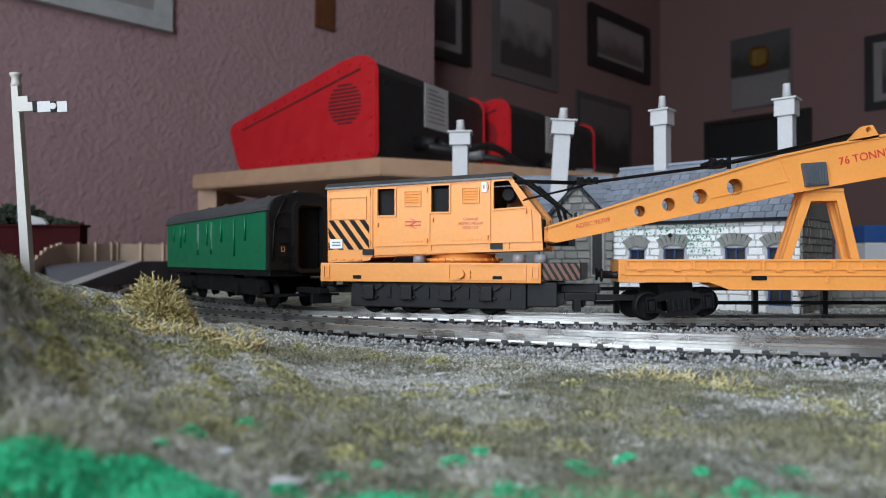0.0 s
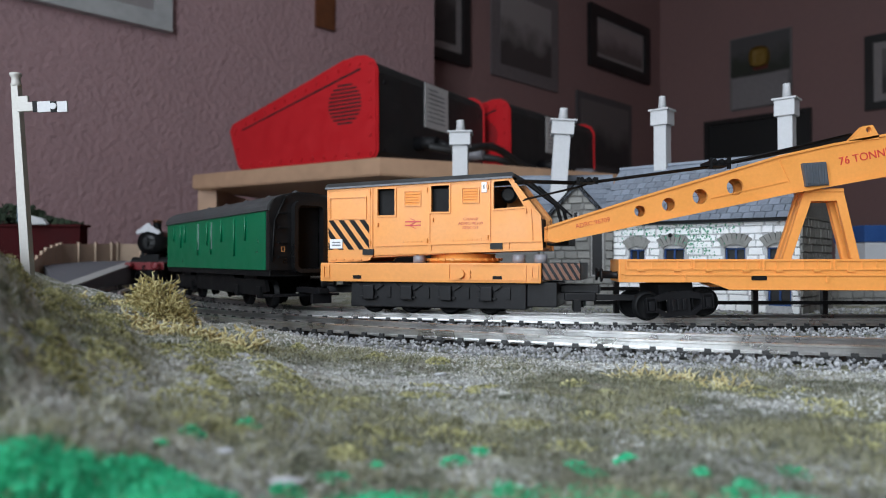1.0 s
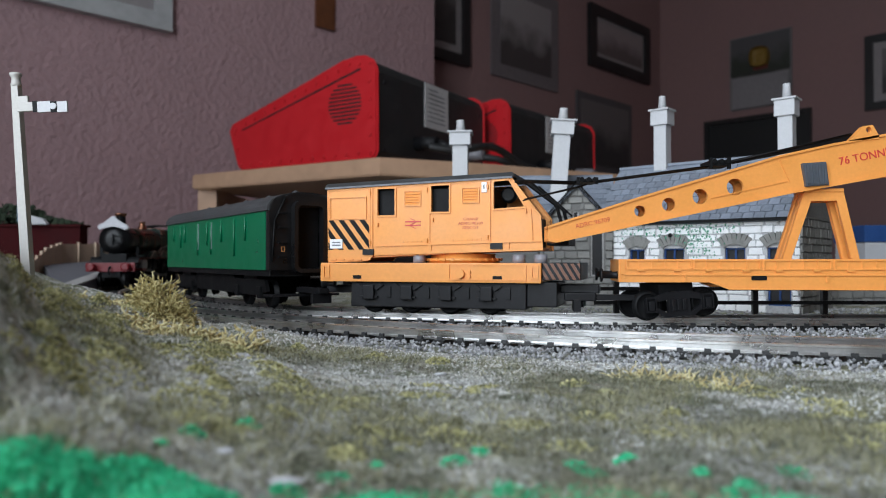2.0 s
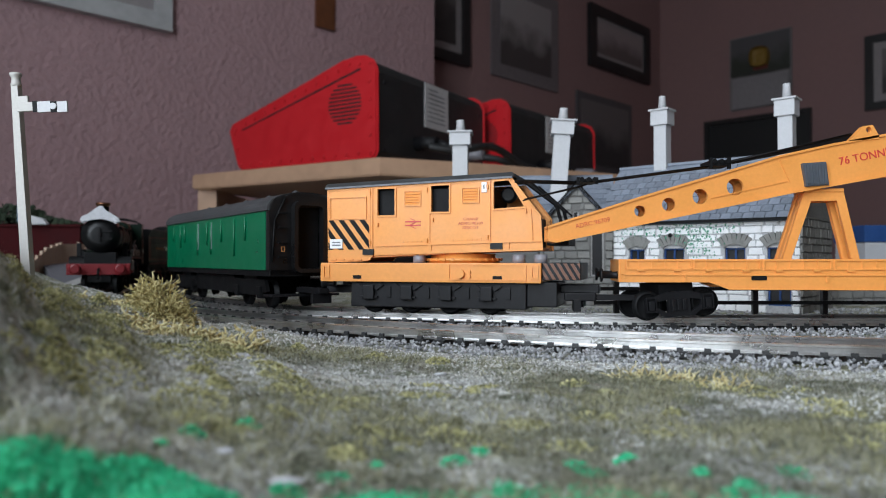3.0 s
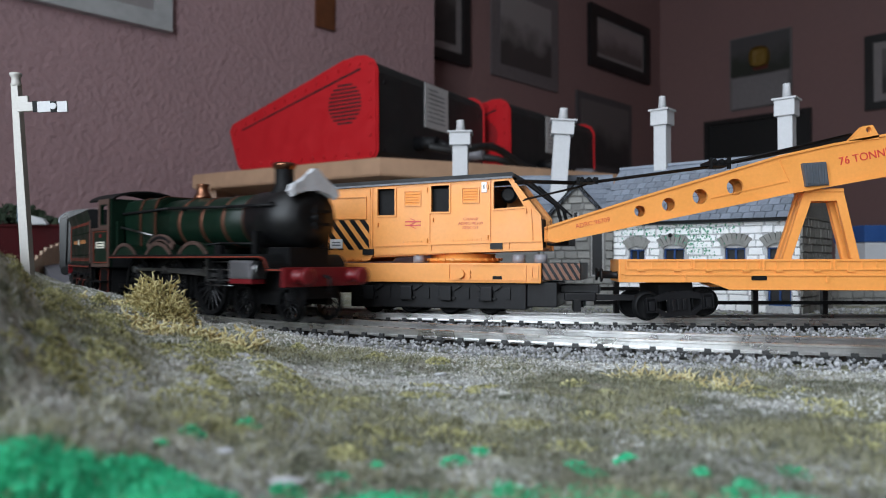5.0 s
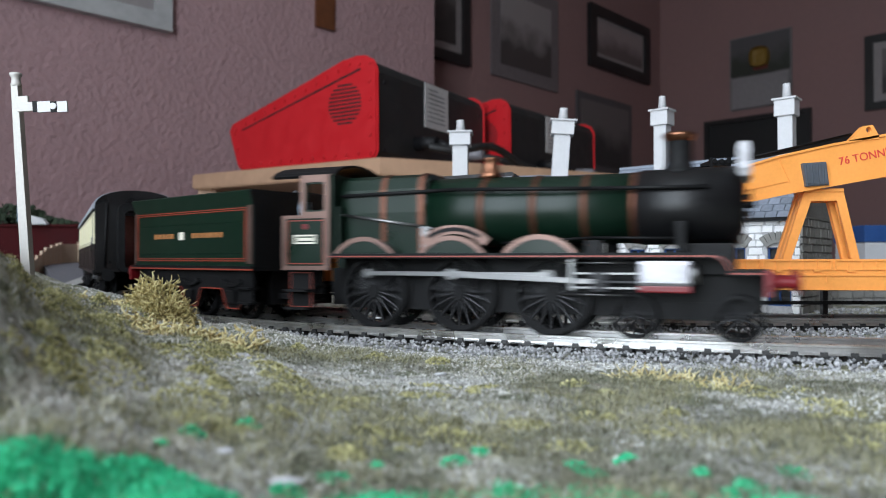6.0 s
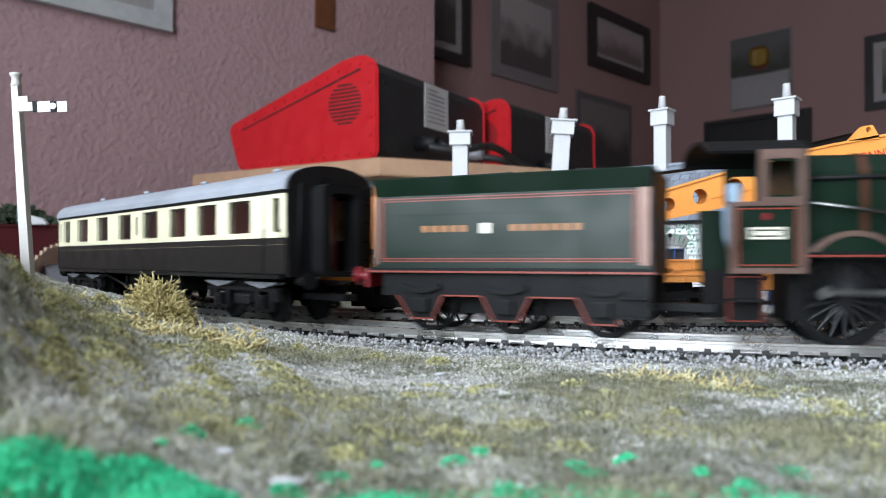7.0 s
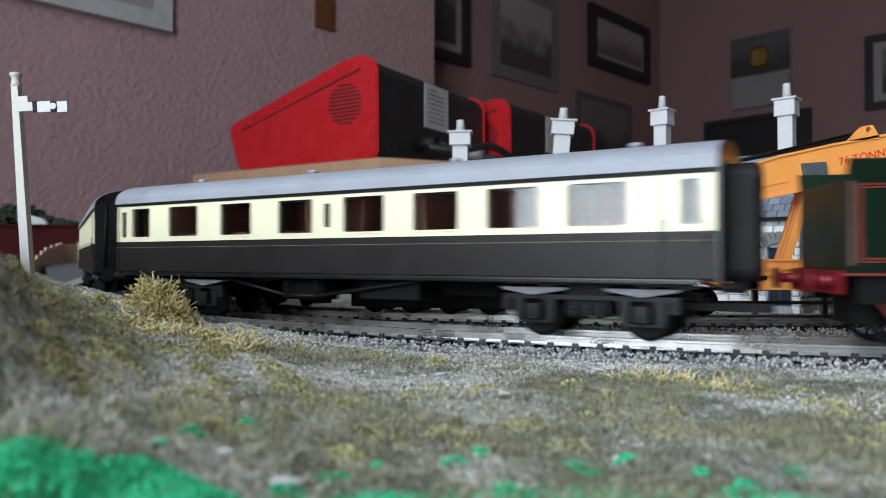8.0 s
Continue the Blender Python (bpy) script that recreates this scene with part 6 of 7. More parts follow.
def stone_wall(parent, w, h, holes, m, material, sill_z=0.0, course=0.0040, seed=1, name="stone", limit=400):
    """Coursed rubble on a backing: single stones with recessed joints, leaving the openings free. x along, z up, face at y=0."""
    rnd = random.Random(seed)
    meshes = {}
    z = 0.0
    made = []
    while z < h - 0.0008:
        hh = min(course * rnd.choice((0.8, 0.95, 1.1, 1.25)), h - z)
        x = -rnd.uniform(0, 0.003)
        while x < w:
            ww = rnd.choice((0.0050, 0.0065, 0.0080, 0.0100))
            a, b = max(x, 0) + 0.0002, min(x + ww, w) - 0.0002
            x += ww
            if b - a < 0.001:
                continue
            spans = [(a, b)]
            for hx0, hx1, hz0, hz1 in holes:
                if hz0 < z + hh and z < hz1:
                    cut = []
                    for p, q in spans:
                        if q <= hx0 or p >= hx1:
                            cut.append((p, q))
                        else:
                            cut += [(p, hx0 - 0.0002), (hx1 + 0.0002, q)]
                    spans = [(p, q) for p, q in cut if q - p > 0.0013]
            for p, q in spans:
                made.append(((p + q) / 2, z + hh / 2, (round(q - p, 4), round(hh, 4), rnd.randint(0, 2))))
        z += hh
    for cx, cz, key in made:
        if key not in meshes:
            bm = B()
            a, hgt = key[0] / 2, key[1] / 2 - 0.0002
            j = 0.0003
            base = [(-a, -hgt), (a, -hgt), (a, hgt), (-a, hgt)]
            vs0 = [bm.verts.new((px + rnd.uniform(-j, j), 0.0004, pz + rnd.uniform(-j, j))) for px, pz in base]
            vs1 = [bm.verts.new((v.co.x * 0.92, -0.0007 - rnd.uniform(0, 0.0003), v.co.z * 0.86)) for v in vs0]
            bm.faces.new(vs1)
            for i in range(4):
                bm.faces.new([vs0[i], vs0[(i + 1) % 4], vs1[(i + 1) % 4], vs1[i]])
            bmesh.ops.recalc_face_normals(bm, faces=bm.faces)
            first = part(name, bm, material, parent)
            first.matrix_local = m @ Matrix.Translation((cx, 0, cz))
            meshes[key] = first
        else:
            share(name, meshes[key], parent, m @ Matrix.Translation((cx, 0, cz)))


def slates(parent, w, slope_len, m, seed):
    """Slates in lapped rows. x along the eaves, y up the slope, z out of the roof."""
    rnd = random.Random(seed)
    bm = B()
    sw, sl = 0.0052, 0.0044
    box(bm, 0, sw - 0.0003, 0, sl * 1.15, 0.0, 0.0005)
    for v in bm.verts:
        if v.co.y < 0.001:
            v.co.z += 0.0004
    first = None
    rows = int(slope_len / sl)
    for r in range(rows):
        off = (r % 2) * sw / 2
        n = int((w - off) / sw)
        for k in range(n):
            mm = m @ Matrix.Translation((off + k * sw, r * sl, 0.0004 + rnd.uniform(0, 0.00015)))
            if first is None:
                first = part("slate", bm, M_SLATE, parent)
                first.matrix_local = mm
            else:
                share("slate", first, parent, mm)


def gable(wd, eave, ridge):
    return [(0, 0), (wd, 0), (wd, eave), (wd / 2, ridge), (0, eave)]


def chimney_stack(parent_name, x, y, z0, z1, m, turn, k=1.0):
    a, b, d = 0.0048 * k, 0.0066 * k, 0.0078 * k
    c = part("chimney", box(B(), -a, a, -a, a, z0, z1 - 0.0165, 0.0002), M_CHIM, parent_name, "tall white chimney stack")
    c.matrix_local = m @ Matrix.Translation((x, y, 0)) @ turn
    part("cap", box(B(), -b, b, -b, b, z1 - 0.0165, z1 - 0.0085, 0.0002), M_CHIM, c)
    part("cap_slab", box(B(), -d, d, -d, d, z1 - 0.0085, z1 - 0.0076), M_CHIM, c)
    part("pot", lathe(B(), [(0.0031 * k, z1 - 0.0076), (0.0024 * k, z1 - 0.001), (0.0026 * k, z1 - 0.0004), (0.0024 * k, z1), (0.0016 * k, z1 - 0.0005)], 14), M_CHIM, c)


def house_window(parent, x0, x1, z0, z1, m, depth=0.0035):
    w = part("window", plate(B(), rect(x0, x1, z0, z1), [rect(x0 + 0.0008, (x0 + x1) / 2 - 0.0004, z0 + 0.0008, z1 - 0.0008), rect((x0 + x1) / 2 + 0.0004, x1 - 0.0008, z0 + 0.0008, z1 - 0.0008)], 0.0012, 0.0022), M_BLUE, parent, "blue framed window")
    w.matrix_local = m
    part("pane", box(B(), x0, x1, 0.0024, 0.0027, z0, z1), M_DEVBLACK, w, "dark pane")
    xm = (x0 + x1) / 2
    n = 7
    for k in range(n):
        a = radians(125 - 70 * k / (n - 1))
        c, s_ = math.cos(a), math.sin(a)
        r0, r1, hw = (x1 - x0) * 0.78, (x1 - x0) * 0.78 + 0.0055, 0.0009
        zc = z1 - (x1 - x0) * 0.60
        quad = [(xm + r0 * c - hw * s_, zc + r0 * s_ + hw * c), (xm + r0 * c + hw * s_, zc + r0 * s_ - hw * c), (xm + r1 * c + hw * s_ * 1.2, zc + r1 * s_ - hw * c * 1.2), (xm + r1 * c - hw * s_ * 1.2, zc + r1 * s_ + hw * c * 1.2)]
        part("lintel_stone", prism(B(), quad, -0.0012, 0.0002), M_GREYSTONE, w)


def build_cottage():
    """Whitewashed cottage: x along its front, y towards the back."""
    th = 0.72
    L, D, eave, ridge = 0.1015, 0.056, 0.0452, 0.077
    corner = Vector((0.168, 0.318))
    o = corner - 0.108 * Vector((math.cos(th), -math.sin(th)))
    h = thing("stone_cottage", "whitewashed stone model cottage with slate roof and tall chimneys", "house", Matrix.Translation((o.x, o.y, -0.0048)) @ Matrix.Rotation(-th, 4, "Z"))
    wins = [(0.0172, 0.0258, 0.0195, 0.0305), (0.0362, 0.0472, 0.0195, 0.0308), (0.0675, 0.0772, 0.0195, 0.0308), (0.0872, 0.0975, 0.0035, 0.0308)]
    wl = part("front_wall", plate(B(), rect(0, L, 0, eave), [rect(a, b, c, d) for a, b, c, d in wins], 0.0, 0.003), M_MORTAR, h, "whitewashed rubble front wall")
    I = Matrix.Identity(4)
    keep = [(a - 0.0004, b + 0.0004, c - 0.0002, d + 0.0001) for a, b, c, d in wins] + [(a - 0.0015, b + 0.0015, d + 0.0001, d + 0.0040) for a, b, c, d in wins]
    stone_wall(wl, L, eave, keep, I, M_STONE, seed=4)
    for a, b, c, d in wins:
        house_window(h, a, b, c, d, I)
    for x, inw in ((0.0, 0), (L, 1)):
        g = part("gable_wall", prism(B(), gable(D, eave, ridge), *sorted((x, x + (0.003 if not inw else -0.003))), "x"), M_MORTAR2, h, "grey stone gable wall")
    mg = Matrix.Translation((L, 0, 0)) @ Matrix.Rotation(radians(90), 4, "Z")
    stone_wall(h, D, eave, [], mg, M_GREYSTONE, seed=8, name="gable_stone")
    part("back_wall", box(B(), 0, L, D - 0.003, D, 0, eave), M_MORTAR2, h)
    rise = math.atan2(ridge - eave, D / 2)
    sl = math.hypot(ridge - eave, D / 2) + 0.003
    for front in (True, False):
        bm = B()
        box(bm, -0.002, L + 0.002, -0.003, sl - 0.003, -0.0012, 0.0)
        m = Matrix.Translation((0, 0, eave + 0.0008)) @ Matrix.Rotation(rise, 4, "X") if front else Matrix.Translation((L, D, eave + 0.0008)) @ Matrix.Rotation(math.pi, 4, "Z") @ Matrix.Rotation(rise, 4, "X")
        rf = part("roof", bm, M_SLATE, h, "blue grey slate roof")
        rf.matrix_local = m
        if front:
            slates(rf, L + 0.003, sl - 0.002, Matrix.Translation((-0.0015, -0.003, 0)), 3)
    part("ridge_tile", box(B(), -0.002, L + 0.002, D / 2 - 0.0015, D / 2 + 0.0015, ridge, ridge + 0.0014), M_SLATE, h)
    part("gutter", box(B(), -0.002, L + 0.002, -0.0042, -0.0024, eave - 0.0018, eave - 0.0004), M_BLACK, h)
    part("wall_lamp", tube(B(), (0.0405, -0.002, 0.0375), (0.0405, 0.001, 0.0375), 0.0011, seg=12), M_BLACK, h)
    turn = Matrix.Identity(4)
    chimney_stack(h, 0.0235, D / 2, 0.06, 0.1165, I, turn, 0.74)
    chimney_stack(h, L - 0.0130, D / 2, 0.06, 0.1130, I, turn, 0.72)
    # creeper of bright green foam on the front
    bm = B()
    rnd = random.Random(5)
    for k in range(420):
        x = 0.052 + rnd.gauss(0, 0.008)
        z = 0.033 + rnd.gauss(0, 0.008)
        if k > 250:
            x, z = rnd.uniform(0.005, 0.075), eave - 0.003 - abs(rnd.gauss(0, 0.0035))
        if any(a - 0.0005 < x < b + 0.0005 and c < z < d + 0.001 for a, b, c, d in wins) or not 0.002 < z < eave - 0.001:
            continue
        r = rnd.uniform(0.0002, 0.0006)
        m = Matrix.Translation((x, -0.0011, z)) @ Euler((rnd.random() * 6, rnd.random() * 6, rnd.random() * 6)).to_matrix().to_4x4() @ Matrix.Diagonal((r * rnd.uniform(0.5, 1.6), r, r * 0.5, 1))
        bmesh.ops.create_icosphere(bm, subdivisions=1, radius=1, matrix=m)
    cr = part("creeper", bm, mat("creeper_green", (0.07, 0.32, 0.19), 0.9, vary=0.4), h, "bright green creeper")
    tagged(cr, kind="stuff")


def build_station_house():
    """Grey stone house behind the crane: main block along x and a gabled wing towards the track."""
    h = thing("stone_house", "grey stone model house with slate roofs behind the crane", "house", Matrix.Translation((0.002, 0.425, -0.0048)) @ Matrix.Rotation(-0.10, 4, "Z"))
    I = Matrix.Identity(4)
    L, D, eave, ridge = 0.100, 0.055, 0.046, 0.0775
    part("front_wall", box(B(), 0, L, 0, 0.003, 0, eave), M_MORTAR2, h)
    part("back_wall", box(B(), 0, L, D - 0.003, D, 0, eave), M_MORTAR2, h)
    for x0, x1 in ((0, 0.003), (L - 0.003, L)):
        part("gable_wall", prism(B(), gable(D, eave, ridge), x0, x1, "x"), M_MORTAR2, h)
    rise = math.atan2(ridge - eave, D / 2)
    sl = math.hypot(ridge - eave, D / 2) + 0.003
    for front in (True, False):
        bm = B()
        box(bm, -0.002, L + 0.002, -0.003, sl - 0.003, -0.0012, 0.0)
        rf = part("roof", bm, M_SLATE, h, "blue grey slate roof")
        rf.matrix_local = Matrix.Translation((0, 0, eave + 0.0008)) @ Matrix.Rotation(rise, 4, "X") if front else Matrix.Translation((L, D, eave + 0.0008)) @ Matrix.Rotation(math.pi, 4, "Z") @ Matrix.Rotation(rise, 4, "X")
        if front:
            slates(rf, L + 0.003, sl - 0.002, Matrix.Translation((-0.0015, -0.003, 0)), 5)
    chimney_stack(h, 0.0065, D / 2, 0.06, 0.1142, I, I)
    chimney_stack(h, 0.0625, D / 2 - 0.02, 0.06, 0.1166, I, Matrix.Rotation(radians(4), 4, "Y"))
    # wing
    wx0, wx1, wy = 0.0545, 0.0940, -0.034
    we, wr = 0.0440, 0.0655
    ww = wx1 - wx0
    wins = [(0.0178, 0.0212, 0.0470, 0.0515), (0.0275, 0.0345, 0.0160, 0.0420)]
    mw = Matrix.Translation((wx0, wy, 0))
    w = part("wing_wall", plate(B(), gable(ww, we, wr), [rect(*q) for q in wins], 0, 0.003), M_MORTAR2, h, "grey stone gable of the wing")
    w.matrix_local = mw
    keep = [(a - 0.0005, b + 0.0005, c - 0.0005, d + 0.0005) for a, b, c, d in wins]
    stone_wall(w, ww, we, keep, I, M_GREYSTONE, seed=11)
    for k in range(6):
        z = we + 0.0005 + k * 0.0037
        half = (wr - z - 0.0025) / (wr - we) * ww / 2
        if half > 0.003:
            stone_wall(w, half * 2, 0.0036, [(q[0] - ww / 2 + half, q[1] - ww / 2 + half, q[2] - z, q[3] - z) for q in keep], Matrix.Translation((ww / 2 - half, 0, z)), M_GREYSTONE, seed=20 + k)
    for q in wins:
        pn = part("window", plate(B(), rect(*q), [rect(q[0] + 0.0008, q[1] - 0.0008, q[2] + 0.0008, q[3] - 0.0008)], 0.0008, 0.0018), M_EDGE, w, "pale stone window surround")
        part("pane", box(B(), q[0], q[1], 0.0019, 0.0022, q[2], q[3]), M_DEVBLACK, pn, "dark pane")
    for s in (0, 1):
        part("wing_side", box(B(), *( (wx0, wx0 + 0.003) if s == 0 else (wx1 - 0.003, wx1)), wy, 0, 0, we), M_MORTAR2, h)
    rise2 = math.atan2(wr - we, ww / 2)
    sl2 = math.hypot(wr - we, ww / 2) + 0.003
    for s in (0, 1):
        bm = B()
        box(bm, -0.003, 0.060, -0.003, sl2 - 0.003, -0.0012, 0.0)
        m = Matrix.Translation((wx1, wy, we + 0.0008)) @ Matrix.Rotation(radians(90), 4, "Z") @ Matrix.Rotation(rise2, 4, "X") if s else Matrix.Translation((wx0, wy + 0.057, we + 0.0008)) @ Matrix.Rotation(radians(-90), 4, "Z") @ Matrix.Rotation(rise2, 4, "X")
        rf = part("wing_roof", bm, M_SLATE, h, "blue grey slate roof")
        rf.matrix_local = m
    for s in (-1, 1):
        bb = [(ww / 2 + s * (ww / 2 + 0.002), we - 0.0035), (ww / 2 + s * (ww / 2 + 0.002), we - 0.0008), (ww / 2, wr + 0.0022), (ww / 2, wr - 0.0008)]
        part("bargeboard", prism(B(), bb, -0.0030, -0.0012), M_BLACK, w, "dark bargeboard")


build_cottage()
build_station_house()

# ---- lineside ----


def build_fence():
    f = thing("lineside_fence", "black post and rail fence beside the inner track", "fence")
    x = 0.075
    while x < 0.42:
        part("post", box(B(), x - 0.0011, x + 0.0011, 0.305, 0.3072, -0.0048, 0.0110), M_SATIN, f)
        x += 0.0300
    for z in (0.0018, 0.0078):
        part("fence_rail", box(B(), 0.065, 0.42, 0.3042, 0.3050, z - 0.0008, z + 0.0008), M_SATIN, f)


def build_signal():
    s = thing("semaphore_signal", "leaning cream semaphore signal with a white and black arm", "signal", pose(-0.1395, 0.240, -0.0055, 0, -4.0, 0))
    part("post", prism(B(), [(-0.0017, 0), (0.0017, 0), (0.0011, 0.0852), (-0.0011, 0.0852)], -0.0014, 0.0014), M_SIGNAL, s)
    part("finial", lathe(B(), [(0.0015, 0.0850), (0.0018, 0.0856), (0.0014, 0.0867), (0.0014, 0.0882), (0.0019, 0.0888), (0.0019, 0.0896), (0.001, 0.0898)], 10), M_SIGNAL, s)
    part("bracket", box(B(), 0.0008, 0.0048, -0.0022, -0.0010, 0.0777, 0.0812, 0.0003), M_SIGNAL, s)
    arm = part("arm", box(B(), 0.0015, 0.0068, -0.0032, -0.0022, 0.0757, 0.0787, 0.0001), M_SIGNAL, s, "white signal arm with black band")
    for x0, x1, mt, dz in ((0.0068, 0.0084, M_BLACK, 0.0), (0.0084, 0.0128, M_CHIM, -0.0003), (0.0128, 0.0150, M_BLACK, -0.0005), (0.0150, 0.0184, M_CHIM, -0.0007)):
        part("arm_panel", box(B(), x0, x1, -0.0032, -0.0024, 0.0753 + dz, 0.0789 + dz), mt, arm)
    part("spectacle", tube(B(), (0.0139, -0.0038, 0.0767), (0.0139, -0.0030, 0.0767), 0.0011, seg=12), M_CHIM, arm)
    bm = B()
    polyline_tube(bm, [(0.0022, -0.001, 0.018), (0.0030, -0.001, 0.010), (0.0036, -0.001, 0.002)], 0.0005)
    box(bm, 0.0020, 0.0042, -0.002, 0.0, 0.0145, 0.0185, 0.0003)
    part("ladder_lamp", bm, M_BLACK, s)


def build_platform():
    p = thing("platform_ramp", "grey model platform ramp with a pale edge", "platform")
    bm = B()
    P = [(-0.2320, 0.430), (-0.2690, 0.630), (-0.2580, 0.760), (-0.45, 0.80), (-0.325, 0.575)]
    lo = [bm.verts.new((x, y, -0.0047)) for x, y in P]
    hi = [bm.verts.new((x, y, z)) for (x, y), z in zip(P, (0.0010, 0.0182, 0.0186, 0.0186, 0.0150))]
    bm.faces.new(lo[::-1])
    bm.faces.new(hi)
    for i in range(5):
        bm.faces.new([lo[i], lo[(i + 1) % 5], hi[(i + 1) % 5], hi[i]])
    bmesh.ops.recalc_face_normals(bm, faces=bm.faces)
    part("ramp", bm, M_TARMAC, p)
    a, b = Vector((-0.2315, 0.4295, 0.0008)), Vector((-0.2685, 0.630, 0.0182))
    bm = B()
    n = Vector((-0.95, 0.30, 0.06)) * 0.011
    vs = [bm.verts.new(v) for v in (a, b, b + n, a + n)]
    up = [bm.verts.new(v + Vector((0, 0, 0.001))) for v in (a, b, b + n, a + n)]
    bm.faces.new(vs[::-1])
    bm.faces.new(up)
    for i in range(4):
        bm.faces.new([vs[i], vs[(i + 1) % 4], up[(i + 1) % 4], up[i]])
    bmesh.ops.recalc_face_normals(bm, faces=bm.faces)
    part("edging", bm, M_EDGE, p, "pale worn edging")
    f = thing("platform_fence", "pale tan panel fence along the platform ramp", "fence")
    pts = [(-0.310, 0.535), (-0.336, 0.600), (-0.356, 0.660), (-0.340, 0.740), (-0.290, 0.790), (-0.20, 0.80)]
    zs = [(0.004, 0.0185), (0.008, 0.0290), (0.014, 0.0345), (0.0180, 0.0365), (0.0185, 0.0365), (0.0185, 0.0365)]
    for (p0, q0), (p1, q1) in zip(zip(pts, zs), zip(pts[1:], zs[1:])):
        bm = B()
        d = Vector((p1[0] - p0[0], p1[1] - p0[1], 0)).normalized()
        nn = Vector((-d.y, d.x, 0)) * 0.0012
        fr = [Vector((*p0, q0[0])), Vector((*p1, q1[0])), Vector((*p1, q1[1])), Vector((*p0, q0[1]))]
        va, vb = [bm.verts.new(v) for v in fr], [bm.verts.new(v + nn) for v in fr]
        bm.faces.new(va)
        bm.faces.new(vb[::-1])
        for i in range(4):
            bm.faces.new([va[i], va[(i + 1) % 4], vb[(i + 1) % 4], vb[i]])
        bmesh.ops.recalc_face_normals(bm, faces=bm.faces)
        part("panel", bm, M_FENCE, f)
        k = 0
        L = (Vector(p1) - Vector(p0)).length
        while k * 0.024 < L:
            t = k * 0.024 / L
            x, y = p0[0] + (p1[0] - p0[0]) * t, p0[1] + (p1[1] - p0[1]) * t
            z0, z1 = q0[0] + (q1[0] - q0[0]) * t, q0[1] + (q1[1] - q0[1]) * t
            part("post", box(B(), x - 0.0011, x + 0.0011, y - 0.0035, y - 0.0005, z0 - 0.012, z1 + 0.0015), M_FENCE, f)
            k += 1
    b = thing("lineside_box", "dark rounded lineside relay box", "box", pose(-0.2385, 0.4350, -0.0048))
    part("body", box(B(), -0.0060, 0.0035, -0.004, 0.004, 0, 0.0115, 0.0022), M_DARKGREY, b)


def build_left_back():
    w = thing("brick_wall", "low dark red brick wall behind the platform", "wall")
    part("wall_body", box(B(), -0.60, -0.360, 0.700, 0.715, -0.0048, 0.0525), M_BRICK, w)
    part("coping", box(B(), -0.602, -0.358, 0.697, 0.718, 0.0525, 0.0550, 0.0006), M_BRICK, w)
    bm = B()
    rnd = random.Random(9)
    for k in range(1500):
        x = rnd.uniform(-0.60, -0.372)
        hgt = 0.040 * max(0.10, min(1, (-0.380 - x) / 0.06)) * (0.6 + 0.5 * noise.noise(Vector((x * 30, 0, 2))))
        z = 0.055 + abs(hgt) * rnd.random()
        r = rnd.uniform(0.0015, 0.004)
        m = Matrix.Translation((x, 0.712 + rnd.uniform(-0.012, 0.02), z)) @ Euler((rnd.random() * 6, rnd.random() * 6, 0)).to_matrix().to_4x4() @ Matrix.Diagonal((r, r * 0.7, r * 0.4, 1))
        bmesh.ops.create_icosphere(bm, subdivisions=1, radius=1, matrix=m)
    tagged(obj("hedge", bm, M_HEDGE), "rough dark green hedge on the brick wall", "hedge", kind="stuff")
    f = B()
    box(f, -0.4175, -0.4085, 0.690, 0.696, 0.0552, 0.081, 0.003)
    tagged(obj("blue_post", f, M_SKIN), "pale blue blurred post by the hedge", "post")
    g = B()
    prism(g, [(-0.412, 0.0545), (-0.388, 0.0545), (-0.392, 0.060), (-0.408, 0.064)], 0.690, 0.697, bev=0.001)
    tagged(obj("white_lump", g, M_CHIM), "small white lump lying on the wall", "lump")


def build_right_back():
    b = thing("carton", "blue and white cardboard carton on the black tray", "box", pose(0.325, 0.52, 0.019))
    part("lower", box(B(), -0.014, 0.06, 0, 0.04, 0, 0.014, 0.0006), M_CHIM, b, "white lower half")
    part("lid", box(B(), -0.015, 0.061, -0.001, 0.041, 0.014, 0.0265, 0.0006), M_BLUE, b, "blue lid")
    t = thing("black_tray", "black tray at the back of the layout", "tray", pose(0.30, 0.50, -0.0048))
    part("tray_top", box(B(), -0.010, 0.12, 0, 0.08, 0.014, 0.0238, 0.001), M_SATIN, t)
    part("tray_leg", box(B(), 0.0, 0.11, 0.01, 0.07, 0, 0.014), M_SATIN, t)
    w = thing("rubble_wall", "low grey rubble wall behind the fence", "wall", pose(0.195, 0.40, -0.0048))
    part("core", box(B(), 0, 0.2, 0, 0.02, 0, 0.020, 0.001), M_MORTAR2, w)
    stone_wall(w, 0.2, 0.020, [], Matrix.Identity(4), M_GREYSTONE, seed=31)


build_fence()
build_signal()
build_platform()
build_left_back()
build_right_back()

# ---- ballast, grass and lichen ----


